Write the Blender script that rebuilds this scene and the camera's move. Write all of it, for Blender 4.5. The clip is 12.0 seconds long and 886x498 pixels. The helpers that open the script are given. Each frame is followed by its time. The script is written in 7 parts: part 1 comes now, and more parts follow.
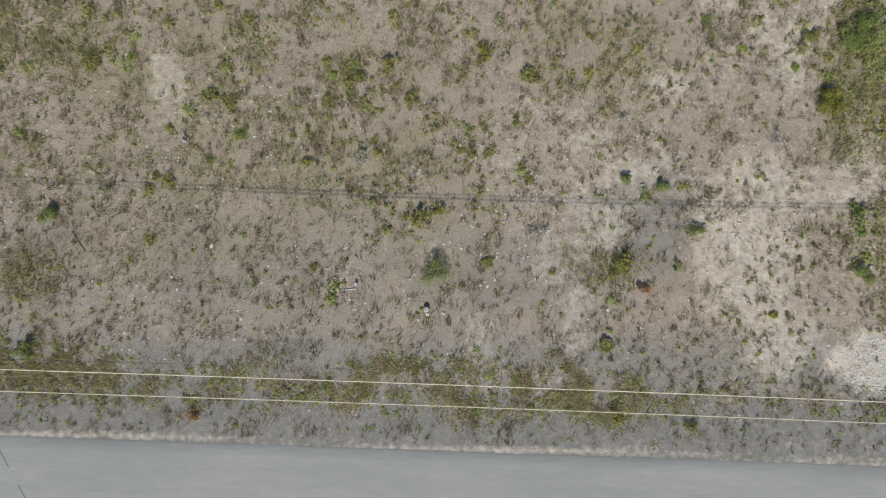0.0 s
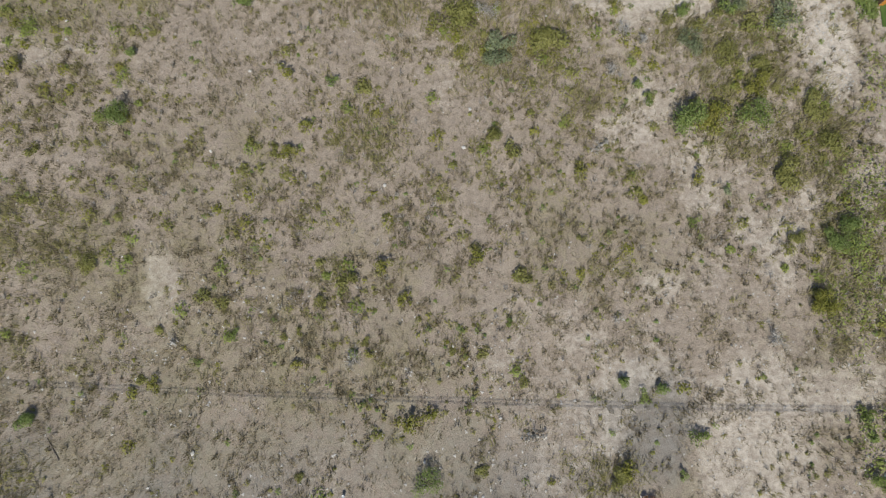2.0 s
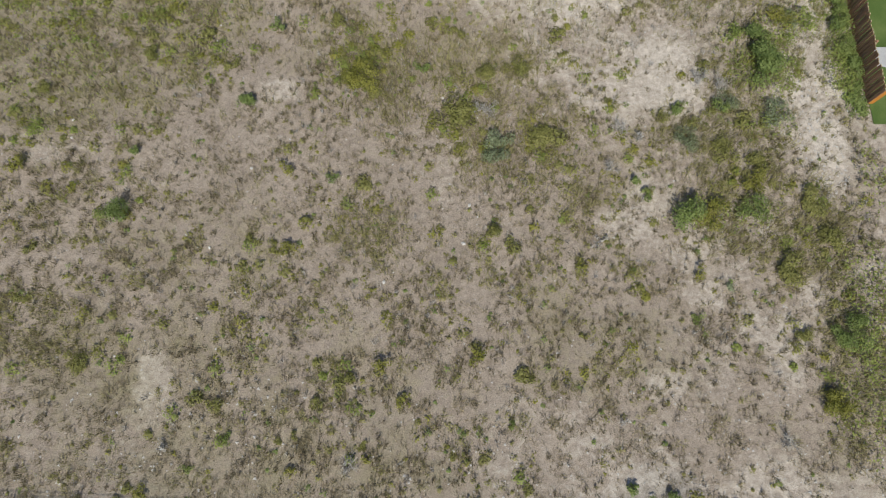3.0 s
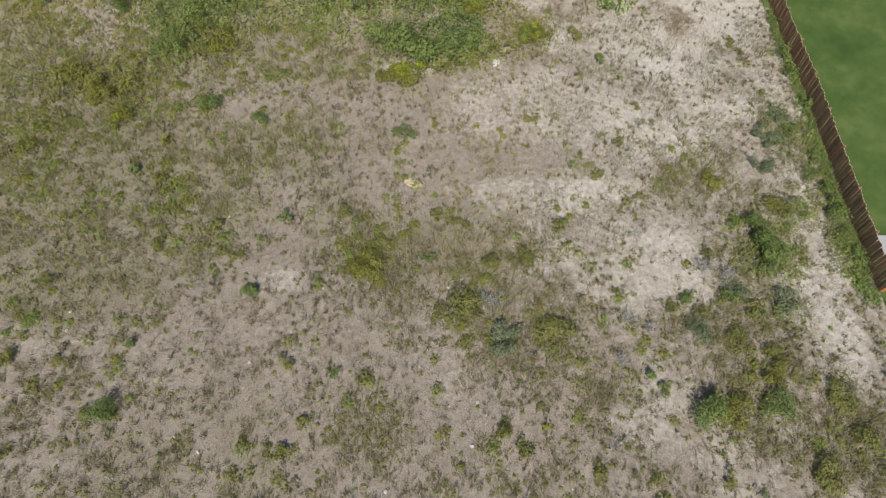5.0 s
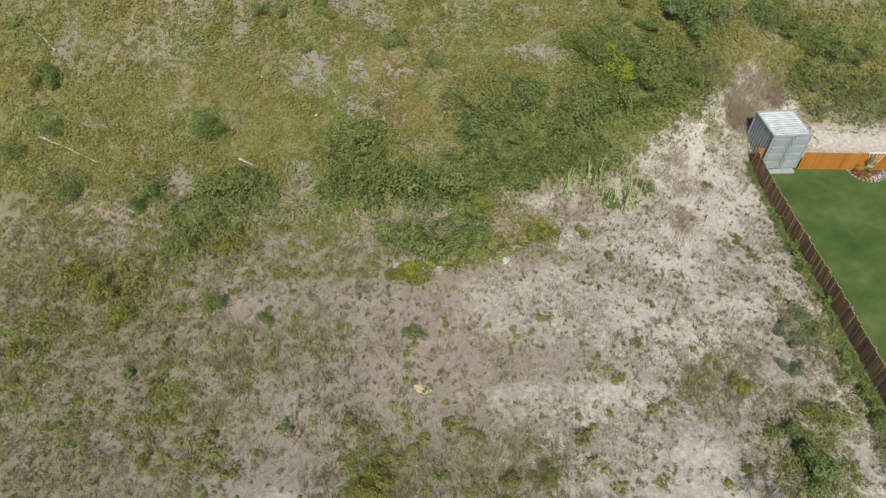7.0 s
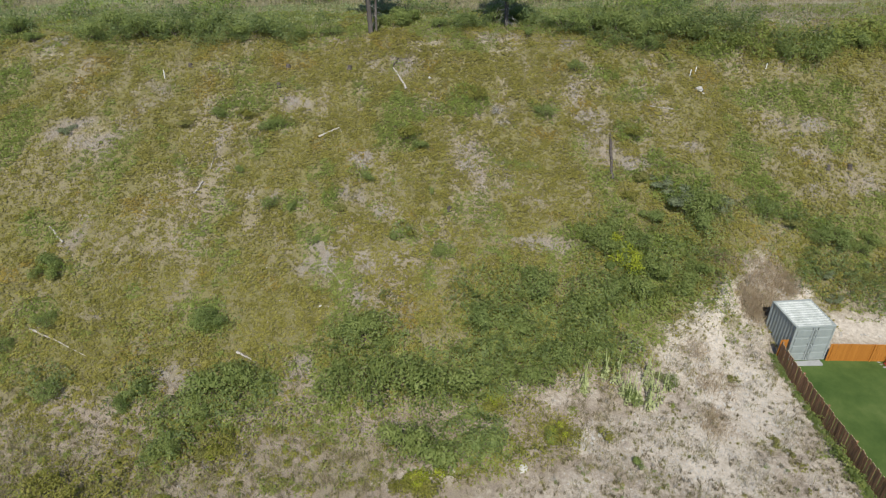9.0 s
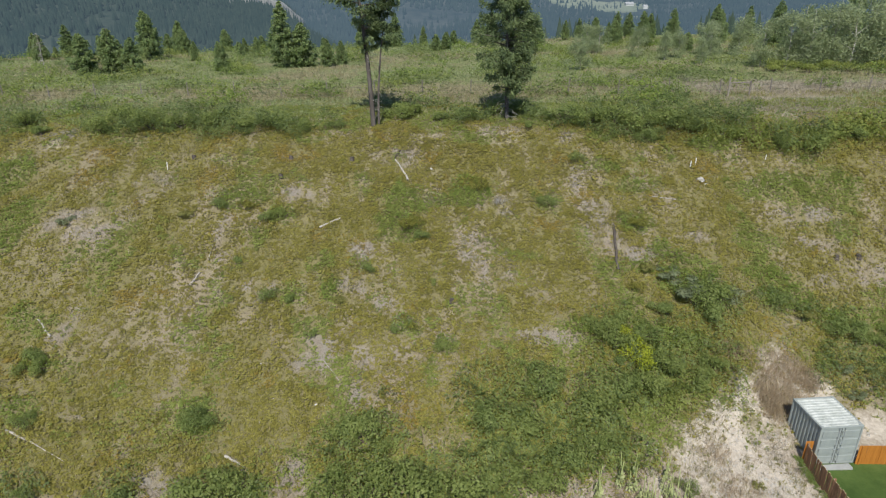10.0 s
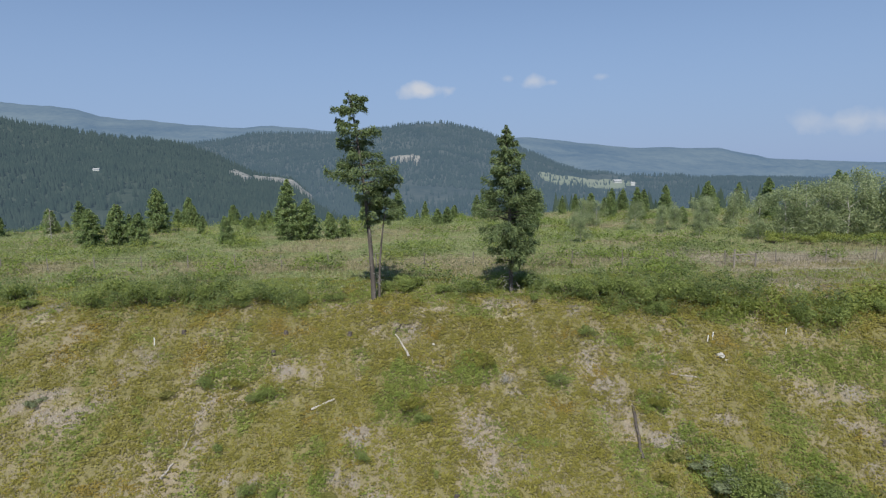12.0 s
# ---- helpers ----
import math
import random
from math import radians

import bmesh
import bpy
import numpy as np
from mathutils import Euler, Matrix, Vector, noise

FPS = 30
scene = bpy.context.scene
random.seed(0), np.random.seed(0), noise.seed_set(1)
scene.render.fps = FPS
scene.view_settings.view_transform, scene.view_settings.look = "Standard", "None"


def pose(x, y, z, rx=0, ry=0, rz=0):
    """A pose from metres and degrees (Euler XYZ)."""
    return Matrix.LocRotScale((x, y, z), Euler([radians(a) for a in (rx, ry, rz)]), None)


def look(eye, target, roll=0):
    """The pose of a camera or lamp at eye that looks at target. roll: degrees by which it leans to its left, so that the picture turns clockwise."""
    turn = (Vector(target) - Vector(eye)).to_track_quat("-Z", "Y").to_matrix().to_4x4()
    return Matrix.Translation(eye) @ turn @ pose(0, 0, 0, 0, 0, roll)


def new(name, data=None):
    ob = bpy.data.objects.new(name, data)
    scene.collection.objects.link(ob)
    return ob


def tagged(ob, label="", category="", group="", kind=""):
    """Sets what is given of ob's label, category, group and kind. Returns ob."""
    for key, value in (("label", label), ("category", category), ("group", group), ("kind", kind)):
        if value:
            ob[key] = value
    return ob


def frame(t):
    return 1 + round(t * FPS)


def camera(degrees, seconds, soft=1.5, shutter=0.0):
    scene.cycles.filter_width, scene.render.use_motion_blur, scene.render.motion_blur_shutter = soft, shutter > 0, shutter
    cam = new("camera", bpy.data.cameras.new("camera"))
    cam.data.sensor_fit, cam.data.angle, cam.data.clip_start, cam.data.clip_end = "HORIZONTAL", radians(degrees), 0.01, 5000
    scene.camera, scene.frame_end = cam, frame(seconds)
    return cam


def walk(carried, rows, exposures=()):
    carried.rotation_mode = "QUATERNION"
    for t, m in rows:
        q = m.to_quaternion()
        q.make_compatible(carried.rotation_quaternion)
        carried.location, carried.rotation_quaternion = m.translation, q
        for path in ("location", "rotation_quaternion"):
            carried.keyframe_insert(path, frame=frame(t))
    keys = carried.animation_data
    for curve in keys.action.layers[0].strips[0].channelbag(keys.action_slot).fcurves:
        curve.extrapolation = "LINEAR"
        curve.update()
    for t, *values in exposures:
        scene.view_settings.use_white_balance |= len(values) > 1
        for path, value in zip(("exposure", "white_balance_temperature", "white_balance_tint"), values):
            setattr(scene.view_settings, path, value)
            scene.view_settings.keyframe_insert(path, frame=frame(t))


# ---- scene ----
cam = camera(72.0, 12.0, soft=1.25)
METRES, EYE, TILT, LEAN, TURN = 14.29, 23.0, 0.0, 0.0, 167.3
ROWS = [
    (0.0, 0.0, 0.0, 0.0, -166.29, -93.63, 0.89),
    (0.5, 0.0093, -0.0583, -0.0054, -166.33, -91.84, 0.83),
    (1.0, 0.017, -0.1119, -0.0106, -166.36, -88.68, 0.83),
    (1.5, 0.0251, -0.163, -0.0162, -166.4, -85.56, 0.83),
    (2.0, 0.0345, -0.2106, -0.0211, -166.44, -82.42, 0.81),
    (2.5, 0.0444, -0.2534, -0.0246, -166.51, -79.28, 0.79),
    (3.0, 0.0551, -0.2921, -0.0271, -166.57, -76.16, 0.79),
    (5.0, 0.1067, -0.4297, -0.0371, -166.81, -62.6, 0.81),
    (5.5, 0.1206, -0.4651, -0.0384, -166.84, -58.9, 0.84),
    (6.0, 0.1395, -0.4993, -0.0406, -166.89, -54.96, 0.86),
    (6.5, 0.1574, -0.5322, -0.0433, -166.96, -51.01, 0.87),
    (7.0, 0.1766, -0.5635, -0.0468, -167.02, -47.05, 0.9),
    (9.0, 0.2423, -0.6989, -0.0538, -167.12, -31.17, 0.96),
    (9.5, 0.2553, -0.736, -0.0568, -167.12, -27.21, 1.0),
    (10.0, 0.2691, -0.7748, -0.0584, -167.15, -23.27, 1.02),
    (10.5, 0.2817, -0.8132, -0.0605, -167.16, -19.3, 1.06),
    (11.0, 0.2942, -0.8521, -0.0633, -167.15, -15.41, 1.08),
    (11.5, 0.3057, -0.8927, -0.064, -167.14, -11.55, 1.12),
    (12.0, 0.3174, -0.9384, -0.0647, -167.12, -7.68, 1.16),
]
walk(cam, [(t, pose(0, 0, EYE, TILT, LEAN, TURN) @ pose(METRES * x, METRES * y, METRES * z, 90 + pitch, roll, yaw)) for t, x, y, z, yaw, pitch, roll in ROWS])


# ---- sky and sun ----
SUN_ELEVATION, SUN_SIDE = 50.0, 4.0  # the sun stands behind the camera's start; shadows run ahead and a little to the right


def build_sky():
    world = bpy.data.worlds.new("sky")
    scene.world = world
    world.use_nodes = True
    nt = world.node_tree
    nt.nodes.clear()
    out = nt.nodes.new("ShaderNodeOutputWorld")
    back = nt.nodes.new("ShaderNodeBackground")
    sky = nt.nodes.new("ShaderNodeTexSky")
    sky.sky_type, sky.sun_disc = "NISHITA", False
    sky.sun_elevation, sky.sun_rotation = radians(SUN_ELEVATION), radians(180 + SUN_SIDE)
    sky.altitude, sky.air_density, sky.dust_density, sky.ozone_density = 600, 1.0, 0.5, 4.5
    back.inputs["Strength"].default_value = 0.1
    nt.links.new(back.outputs[0], out.inputs[0])
    # small fair-weather clouds low over the hills
    coord = nt.nodes.new("ShaderNodeTexCoord")
    wisp = nt.nodes.new("ShaderNodeTexNoise")
    wisp.inputs["Scale"].default_value, wisp.inputs["Detail"].default_value = 26.0, 6.0
    nt.links.new(coord.outputs["Generated"], wisp.inputs["Vector"])
    # summer haze low in the sky
    split = nt.nodes.new("ShaderNodeSeparateXYZ")
    nt.links.new(coord.outputs["Generated"], split.inputs[0])
    low = nt.nodes.new("ShaderNodeMapRange")
    low.interpolation_type = "SMOOTHSTEP"
    low.inputs["From Min"].default_value, low.inputs["From Max"].default_value = 0.5, -0.02
    low.inputs["To Min"].default_value, low.inputs["To Max"].default_value = 0.0, 0.9
    nt.links.new(split.outputs["Z"], low.inputs["Value"])
    haze = nt.nodes.new("ShaderNodeMix")
    haze.data_type = "RGBA"
    nt.links.new(low.outputs[0], haze.inputs["Factor"])
    nt.links.new(sky.outputs[0], haze.inputs["A"])
    haze.inputs["B"].default_value = (2.72, 3.85, 6.2, 1)
    color = haze.outputs["Result"]
    for dx, dz, rx, rz, strength in ((-0.031, 0.121, 0.045, 0.013, 0.75), (0.142, 0.132, 0.022, 0.010, 0.5), (0.175, 0.130, 0.012, 0.006, 0.35),
                                     (0.102, 0.137, 0.012, 0.007, 0.3), (0.253, 0.137, 0.015, 0.006, 0.3), (0.66, 0.06, 0.09, 0.022, 0.4)):
        away = Vector((dx, 1.0, dz))
        size = away.length
        off = nt.nodes.new("ShaderNodeVectorMath")
        off.operation = "SUBTRACT"
        off.inputs[1].default_value = away / size
        flat = nt.nodes.new("ShaderNodeVectorMath")
        flat.operation = "MULTIPLY"
        flat.inputs[1].default_value = (size / rx, size / rx, size / rz)
        far = nt.nodes.new("ShaderNodeVectorMath")
        far.operation = "LENGTH"
        ragged = nt.nodes.new("ShaderNodeMath")
        ragged.operation = "MULTIPLY_ADD"
        ragged.inputs[1].default_value = 2.6
        mask = nt.nodes.new("ShaderNodeMapRange")
        mask.inputs["From Min"].default_value, mask.inputs["From Max"].default_value = 2.35, 1.35
        mask.inputs["To Min"].default_value, mask.inputs["To Max"].default_value = 0.0, strength
        mix = nt.nodes.new("ShaderNodeMix")
        mix.data_type = "RGBA"
        nt.links.new(coord.outputs["Generated"], off.inputs[0])
        nt.links.new(off.outputs[0], flat.inputs[0])
        nt.links.new(flat.outputs[0], far.inputs[0])
        nt.links.new(wisp.outputs[0], ragged.inputs[0])
        nt.links.new(far.outputs["Value"], ragged.inputs[2])
        nt.links.new(ragged.outputs[0], mask.inputs["Value"])
        nt.links.new(mask.outputs[0], mix.inputs["Factor"])
        nt.links.new(color, mix.inputs["A"])
        mix.inputs["B"].default_value = (6.5, 6.6, 6.85, 1)
        color = mix.outputs["Result"]
    nt.links.new(color, back.inputs["Color"])


build_sky()
sun = new("sun", bpy.data.lights.new("sun", "SUN"))
sun.data.energy, sun.data.angle, sun.data.color = 4.7, radians(0.53), (1.0, 0.965, 0.87)
sun.matrix_world = look((0, 0, 300), (300 / math.tan(radians(SUN_ELEVATION)) * math.sin(radians(SUN_SIDE)),
                                     300 / math.tan(radians(SUN_ELEVATION)) * math.cos(radians(SUN_SIDE)), 0))
scene.view_settings.exposure = 0.0


# ---- materials ----
def material(name):
    m = bpy.data.materials.new(name)
    m.use_nodes = True
    nt = m.node_tree
    return m, nt, nt.nodes["Principled BSDF"]


def ramp_node(nt, stops):
    node = nt.nodes.new("ShaderNodeValToRGB")
    el = node.color_ramp.elements
    while len(el) < len(stops):
        el.new(0.5)
    for e, (at, c) in zip(el, stops):
        e.position, e.color = at, (*c, 1)
    return node


def noise_node(nt, scale, detail=4.0, rough=0.55, vector=None):
    node = nt.nodes.new("ShaderNodeTexNoise")
    node.inputs["Scale"].default_value, node.inputs["Detail"].default_value, node.inputs["Roughness"].default_value = scale, detail, rough
    if vector is not None:
        nt.links.new(vector, node.inputs["Vector"])
    return node


def mix_node(nt, a, b, factor, blend="MIX"):
    node = nt.nodes.new("ShaderNodeMix")
    node.data_type, node.blend_type = "RGBA", blend
    for socket, value in (("A", a), ("B", b), ("Factor", factor)):
        if isinstance(value, (int, float)):
            node.inputs[socket].default_value = value
        elif isinstance(value, tuple):
            node.inputs[socket].default_value = (*value, 1)
        else:
            nt.links.new(value, node.inputs[socket])
    return node.outputs["Result"]


def math_node(nt, op, a, b=0.0, clamp=False):
    node = nt.nodes.new("ShaderNodeMath")
    node.operation, node.use_clamp = op, clamp
    for i, value in enumerate((a, b)):
        if isinstance(value, (int, float)):
            node.inputs[i].default_value = value
        else:
            nt.links.new(value, node.inputs[i])
    return node.outputs[0]


def bump_from(nt, bsdf, value, strength, distance):
    b = nt.nodes.new("ShaderNodeBump")
    b.inputs["Strength"].default_value, b.inputs["Distance"].default_value = strength, distance
    nt.links.new(value, b.inputs["Height"])
    nt.links.new(b.outputs[0], bsdf.inputs["Normal"])


def worn(name, dark, light, rough=0.7, scale=6.0, metal=0.0, bump=0.15, spread=None):
    """A surface with grain at two scales between two tones."""
    m, nt, bsdf = material(name)
    pos = nt.nodes.new("ShaderNodeTexCoord").outputs["Object"]
    if spread:
        mapping = nt.nodes.new("ShaderNodeMapping")
        mapping.inputs["Scale"].default_value = spread
        nt.links.new(pos, mapping.inputs["Vector"])
        pos = mapping.outputs[0]
    big, small = noise_node(nt, scale, 3, 0.6, pos), noise_node(nt, scale * 9, 4, 0.65, pos)
    info = nt.nodes.new("ShaderNodeObjectInfo")
    v = math_node(nt, "ADD", math_node(nt, "MULTIPLY", big.outputs[0], 0.55), math_node(nt, "MULTIPLY", small.outputs[0], 0.45))
    v = math_node(nt, "ADD", v, math_node(nt, "MULTIPLY", math_node(nt, "SUBTRACT", info.outputs["Random"], 0.5), 0.16))
    r = ramp_node(nt, [(0.33, dark), (0.68, light)])
    nt.links.new(v, r.inputs[0])
    nt.links.new(r.outputs[0], bsdf.inputs["Base Color"])
    bsdf.inputs["Roughness"].default_value, bsdf.inputs["Metallic"].default_value = rough, metal
    bsdf.inputs["Specular IOR Level"].default_value = 0.3
    bump_from(nt, bsdf, small.outputs[0], bump, 0.01)
    return m


def foliage(name, dark, mid, light, through_light=0.25, patch=0.35):
    """Leaves: each its own tone, with slow changes from place to place."""
    m, nt, bsdf = material(name)
    geo = nt.nodes.new("ShaderNodeNewGeometry")
    slow, plant = noise_node(nt, patch, 3, 0.6, geo.outputs["Position"]), noise_node(nt, 2.3, 2, 0.5, geo.outputs["Position"])
    own = math_node(nt, "ADD", math_node(nt, "MULTIPLY", geo.outputs["Random Per Island"], 0.34), math_node(nt, "MULTIPLY", slow.outputs[0], 0.5))
    v = math_node(nt, "ADD", own, math_node(nt, "MULTIPLY", math_node(nt, "SUBTRACT", plant.outputs[0], 0.36), 0.95))
    r = ramp_node(nt, [(0.15, dark), (0.5, mid), (0.92, light)])
    nt.links.new(v, r.inputs[0])
    nt.links.new(r.outputs[0], bsdf.inputs["Base Color"])
    bsdf.inputs["Roughness"].default_value, bsdf.inputs["Specular IOR Level"].default_value = 0.6, 0.25
    glow = nt.nodes.new("ShaderNodeBsdfTranslucent")
    nt.links.new(r.outputs[0], glow.inputs["Color"])
    both = nt.nodes.new("ShaderNodeMixShader")
    both.inputs[0].default_value = through_light
    nt.links.new(bsdf.outputs[0], both.inputs[1])
    nt.links.new(glow.outputs[0], both.inputs[2])
    nt.links.new(both.outputs[0], nt.nodes["Material Output"].inputs[0])
    return m


def ground_material():
    m, nt, bsdf = material("dry_soil")
    pos = nt.nodes.new("ShaderNodeTexCoord").outputs["Object"]
    zone = nt.nodes.new("ShaderNodeVertexColor")
    zone.layer_name = "zones"
    parts = nt.nodes.new("ShaderNodeSeparateColor")
    nt.links.new(zone.outputs["Color"], parts.inputs[0])
    fine, mid, wide = noise_node(nt, 34, 5, 0.7, pos), noise_node(nt, 4.2, 5, 0.62, pos), noise_node(nt, 0.55, 4, 0.6, pos)
    v = math_node(nt, "ADD", math_node(nt, "MULTIPLY", fine.outputs[0], 0.5), math_node(nt, "MULTIPLY", mid.outputs[0], 0.35))
    v = math_node(nt, "ADD", v, math_node(nt, "MULTIPLY", wide.outputs[0], 0.15))

    def tone(dark, light):
        r = ramp_node(nt, [(0.40, dark), (0.60, light)])
        nt.links.new(v, r.inputs[0])
        return r.outputs[0]

    def edge(channel, soft=0.35):
        """The zone with its edge broken up by the mid grain."""
        shifted = math_node(nt, "ADD", channel, math_node(nt, "MULTIPLY", math_node(nt, "SUBTRACT", mid.outputs[0], 0.5), 0.85))
        node = nt.nodes.new("ShaderNodeMapRange")
        node.inputs["From Min"].default_value, node.inputs["From Max"].default_value = 0.5 - soft, 0.5 + soft
        nt.links.new(shifted, node.inputs["Value"])
        return node.outputs[0]

    color = tone((0.25, 0.203, 0.160), (0.435, 0.366, 0.293))
    litter = noise_node(nt, 11, 5, 0.75, pos)
    speck = nt.nodes.new("ShaderNodeMapRange")
    speck.inputs["From Min"].default_value, speck.inputs["From Max"].default_value = 0.54, 0.64
    nt.links.new(litter.outputs[0], speck.inputs["Value"])
    color = mix_node(nt, color, tone((0.155, 0.125, 0.085), (0.27, 0.228, 0.165)), math_node(nt, "MULTIPLY", speck.outputs[0], 0.75))
    fleck = noise_node(nt, 26, 3, 0.8, pos)
    dots = nt.nodes.new("ShaderNodeMapRange")
    dots.inputs["From Min"].default_value, dots.inputs["From Max"].default_value = 0.55, 0.63
    nt.links.new(fleck.outputs[0], dots.inputs["Value"])
    color = mix_node(nt, color, (0.15, 0.122, 0.095), math_node(nt, "MULTIPLY", dots.outputs[0], 0.55))
    bright = nt.nodes.new("ShaderNodeMapRange")
    bright.inputs["From Min"].default_value, bright.inputs["From Max"].default_value = 0.42, 0.34
    nt.links.new(fleck.outputs[0], bright.inputs["Value"])
    color = mix_node(nt, color, (0.52, 0.45, 0.37), math_node(nt, "MULTIPLY", bright.outputs[0], 0.5))
    color = mix_node(nt, color, tone((0.135, 0.125, 0.05), (0.245, 0.22, 0.095)), edge(parts.outputs[2]))
    color = mix_node(nt, color, tone((0.15, 0.143, 0.128), (0.262, 0.25, 0.226)), edge(parts.outputs[1]))
    color = mix_node(nt, color, tone((0.39, 0.335, 0.268), (0.67, 0.60, 0.51)), edge(parts.outputs[0]))
    color = mix_node(nt, color, tone((0.035, 0.052, 0.034), (0.085, 0.10, 0.06)), zone.outputs["Alpha"])
    turf = nt.nodes.new("ShaderNodeVertexColor")
    turf.layer_name = "turf"
    turf_parts = nt.nodes.new("ShaderNodeSeparateColor")
    nt.links.new(turf.outputs["Color"], turf_parts.inputs[0])
    color = mix_node(nt, color, tone((0.15, 0.17, 0.078), (0.285, 0.305, 0.15)), turf_parts.outputs[0])
    # pale chips of stone in the soil
    cell = nt.nodes.new("ShaderNodeTexVoronoi")
    cell.inputs["Scale"].default_value = 13.0
    nt.links.new(pos, cell.inputs["Vector"])
    chip = nt.nodes.new("ShaderNodeMapRange")
    chip.inputs["From Min"].default_value, chip.inputs["From Max"].default_value = 0.17, 0.11
    nt.links.new(cell.outputs["Distance"], chip.inputs["Value"])
    rare = math_node(nt, "MULTIPLY", math_node(nt, "GREATER_THAN", mid.outputs[0], 0.5), math_node(nt, "SUBTRACT", 1.0, parts.outputs[2], True))
    color = mix_node(nt, color, (0.52, 0.49, 0.44), math_node(nt, "MULTIPLY", math_node(nt, "MULTIPLY", chip.outputs[0], rare), 0.7))
    nt.links.new(color, bsdf.inputs["Base Color"])
    bsdf.inputs["Roughness"].default_value, bsdf.inputs["Specular IOR Level"].default_value = 0.95, 0.1
    bump_from(nt, bsdf, math_node(nt, "ADD", fine.outputs[0], mid.outputs[0]), 0.7, 0.06)
    return m


def distant(name, dark, light, haze_glow, scale=0.02):
    """Far hills: their own colour plus the air's bluish haze, painted in as emission."""
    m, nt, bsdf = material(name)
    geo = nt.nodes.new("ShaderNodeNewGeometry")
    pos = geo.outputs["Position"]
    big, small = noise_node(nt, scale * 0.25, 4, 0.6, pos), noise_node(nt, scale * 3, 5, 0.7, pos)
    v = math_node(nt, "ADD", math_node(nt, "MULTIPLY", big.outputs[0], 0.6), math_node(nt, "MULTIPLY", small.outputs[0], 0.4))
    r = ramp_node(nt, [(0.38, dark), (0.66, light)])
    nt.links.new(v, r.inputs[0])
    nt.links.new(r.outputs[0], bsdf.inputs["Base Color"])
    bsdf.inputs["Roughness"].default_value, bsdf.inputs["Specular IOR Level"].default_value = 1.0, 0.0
    # the surface itself glows bluish in place of hazy air
    bsdf.inputs["Emission Color"].default_value, bsdf.inputs["Emission Strength"].default_value = (*haze_glow, 1), 1.0
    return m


SOIL = ground_material()
ASPHALT = worn("worn_asphalt", (0.225, 0.228, 0.217), (0.30, 0.298, 0.28), 0.9, 0.9, bump=0.3, spread=(0.18, 1, 1))
STRAW = foliage("dry_grass", (0.17, 0.14, 0.085), (0.30, 0.25, 0.155), (0.46, 0.39, 0.26), 0.3)
DARK_STALK = foliage("dark_brown_stalks", (0.125, 0.105, 0.064), (0.215, 0.18, 0.11), (0.31, 0.265, 0.165), 0.3)
STALKY = foliage("brown_stalks", (0.13, 0.11, 0.065), (0.225, 0.195, 0.115), (0.335, 0.29, 0.175), 0.35)
WEED = foliage("low_weeds", (0.15, 0.14, 0.052), (0.26, 0.242, 0.092), (0.37, 0.34, 0.15), 0.36)
COVER = foliage("bank_cover", (0.195, 0.185, 0.042), (0.30, 0.277, 0.066), (0.40, 0.365, 0.105), 0.4, 0.3)
AUTUMN = foliage("turning_leaves", (0.20, 0.155, 0.036), (0.325, 0.25, 0.055), (0.43, 0.34, 0.085), 0.35, 0.3)
MAUVE = foliage("mauve_dry_stalks", (0.24, 0.205, 0.15), (0.37, 0.32, 0.245), (0.49, 0.44, 0.35), 0.25, 0.5)
TRACK_GRASS = foliage("track_dead_grass", (0.25, 0.22, 0.16), (0.375, 0.335, 0.255), (0.48, 0.44, 0.35), 0.25, 0.3)
PINK_TWIG = foliage("brown_dead_twigs", (0.27, 0.205, 0.13), (0.40, 0.315, 0.21), (0.52, 0.43, 0.30), 0.3, 0.8)
# extra blue in the meadow greens paints in haze over the plateau
MEADOW = foliage("meadow_grass", (0.13, 0.18, 0.078), (0.28, 0.34, 0.152), (0.45, 0.475, 0.24), 0.38, 0.13)
RANK = foliage("rank_grass", (0.165, 0.165, 0.052), (0.265, 0.26, 0.085), (0.37, 0.355, 0.14), 0.4, 0.5)
LOT_RANK = foliage("faded_rank_weeds", (0.185, 0.172, 0.072), (0.30, 0.277, 0.122), (0.42, 0.385, 0.20), 0.4, 0.5)
# straw tones also carry blue for the plateau haze
MEADOW_DRY = foliage("meadow_straw", (0.24, 0.22, 0.13), (0.38, 0.345, 0.215), (0.49, 0.45, 0.295), 0.35, 0.08)
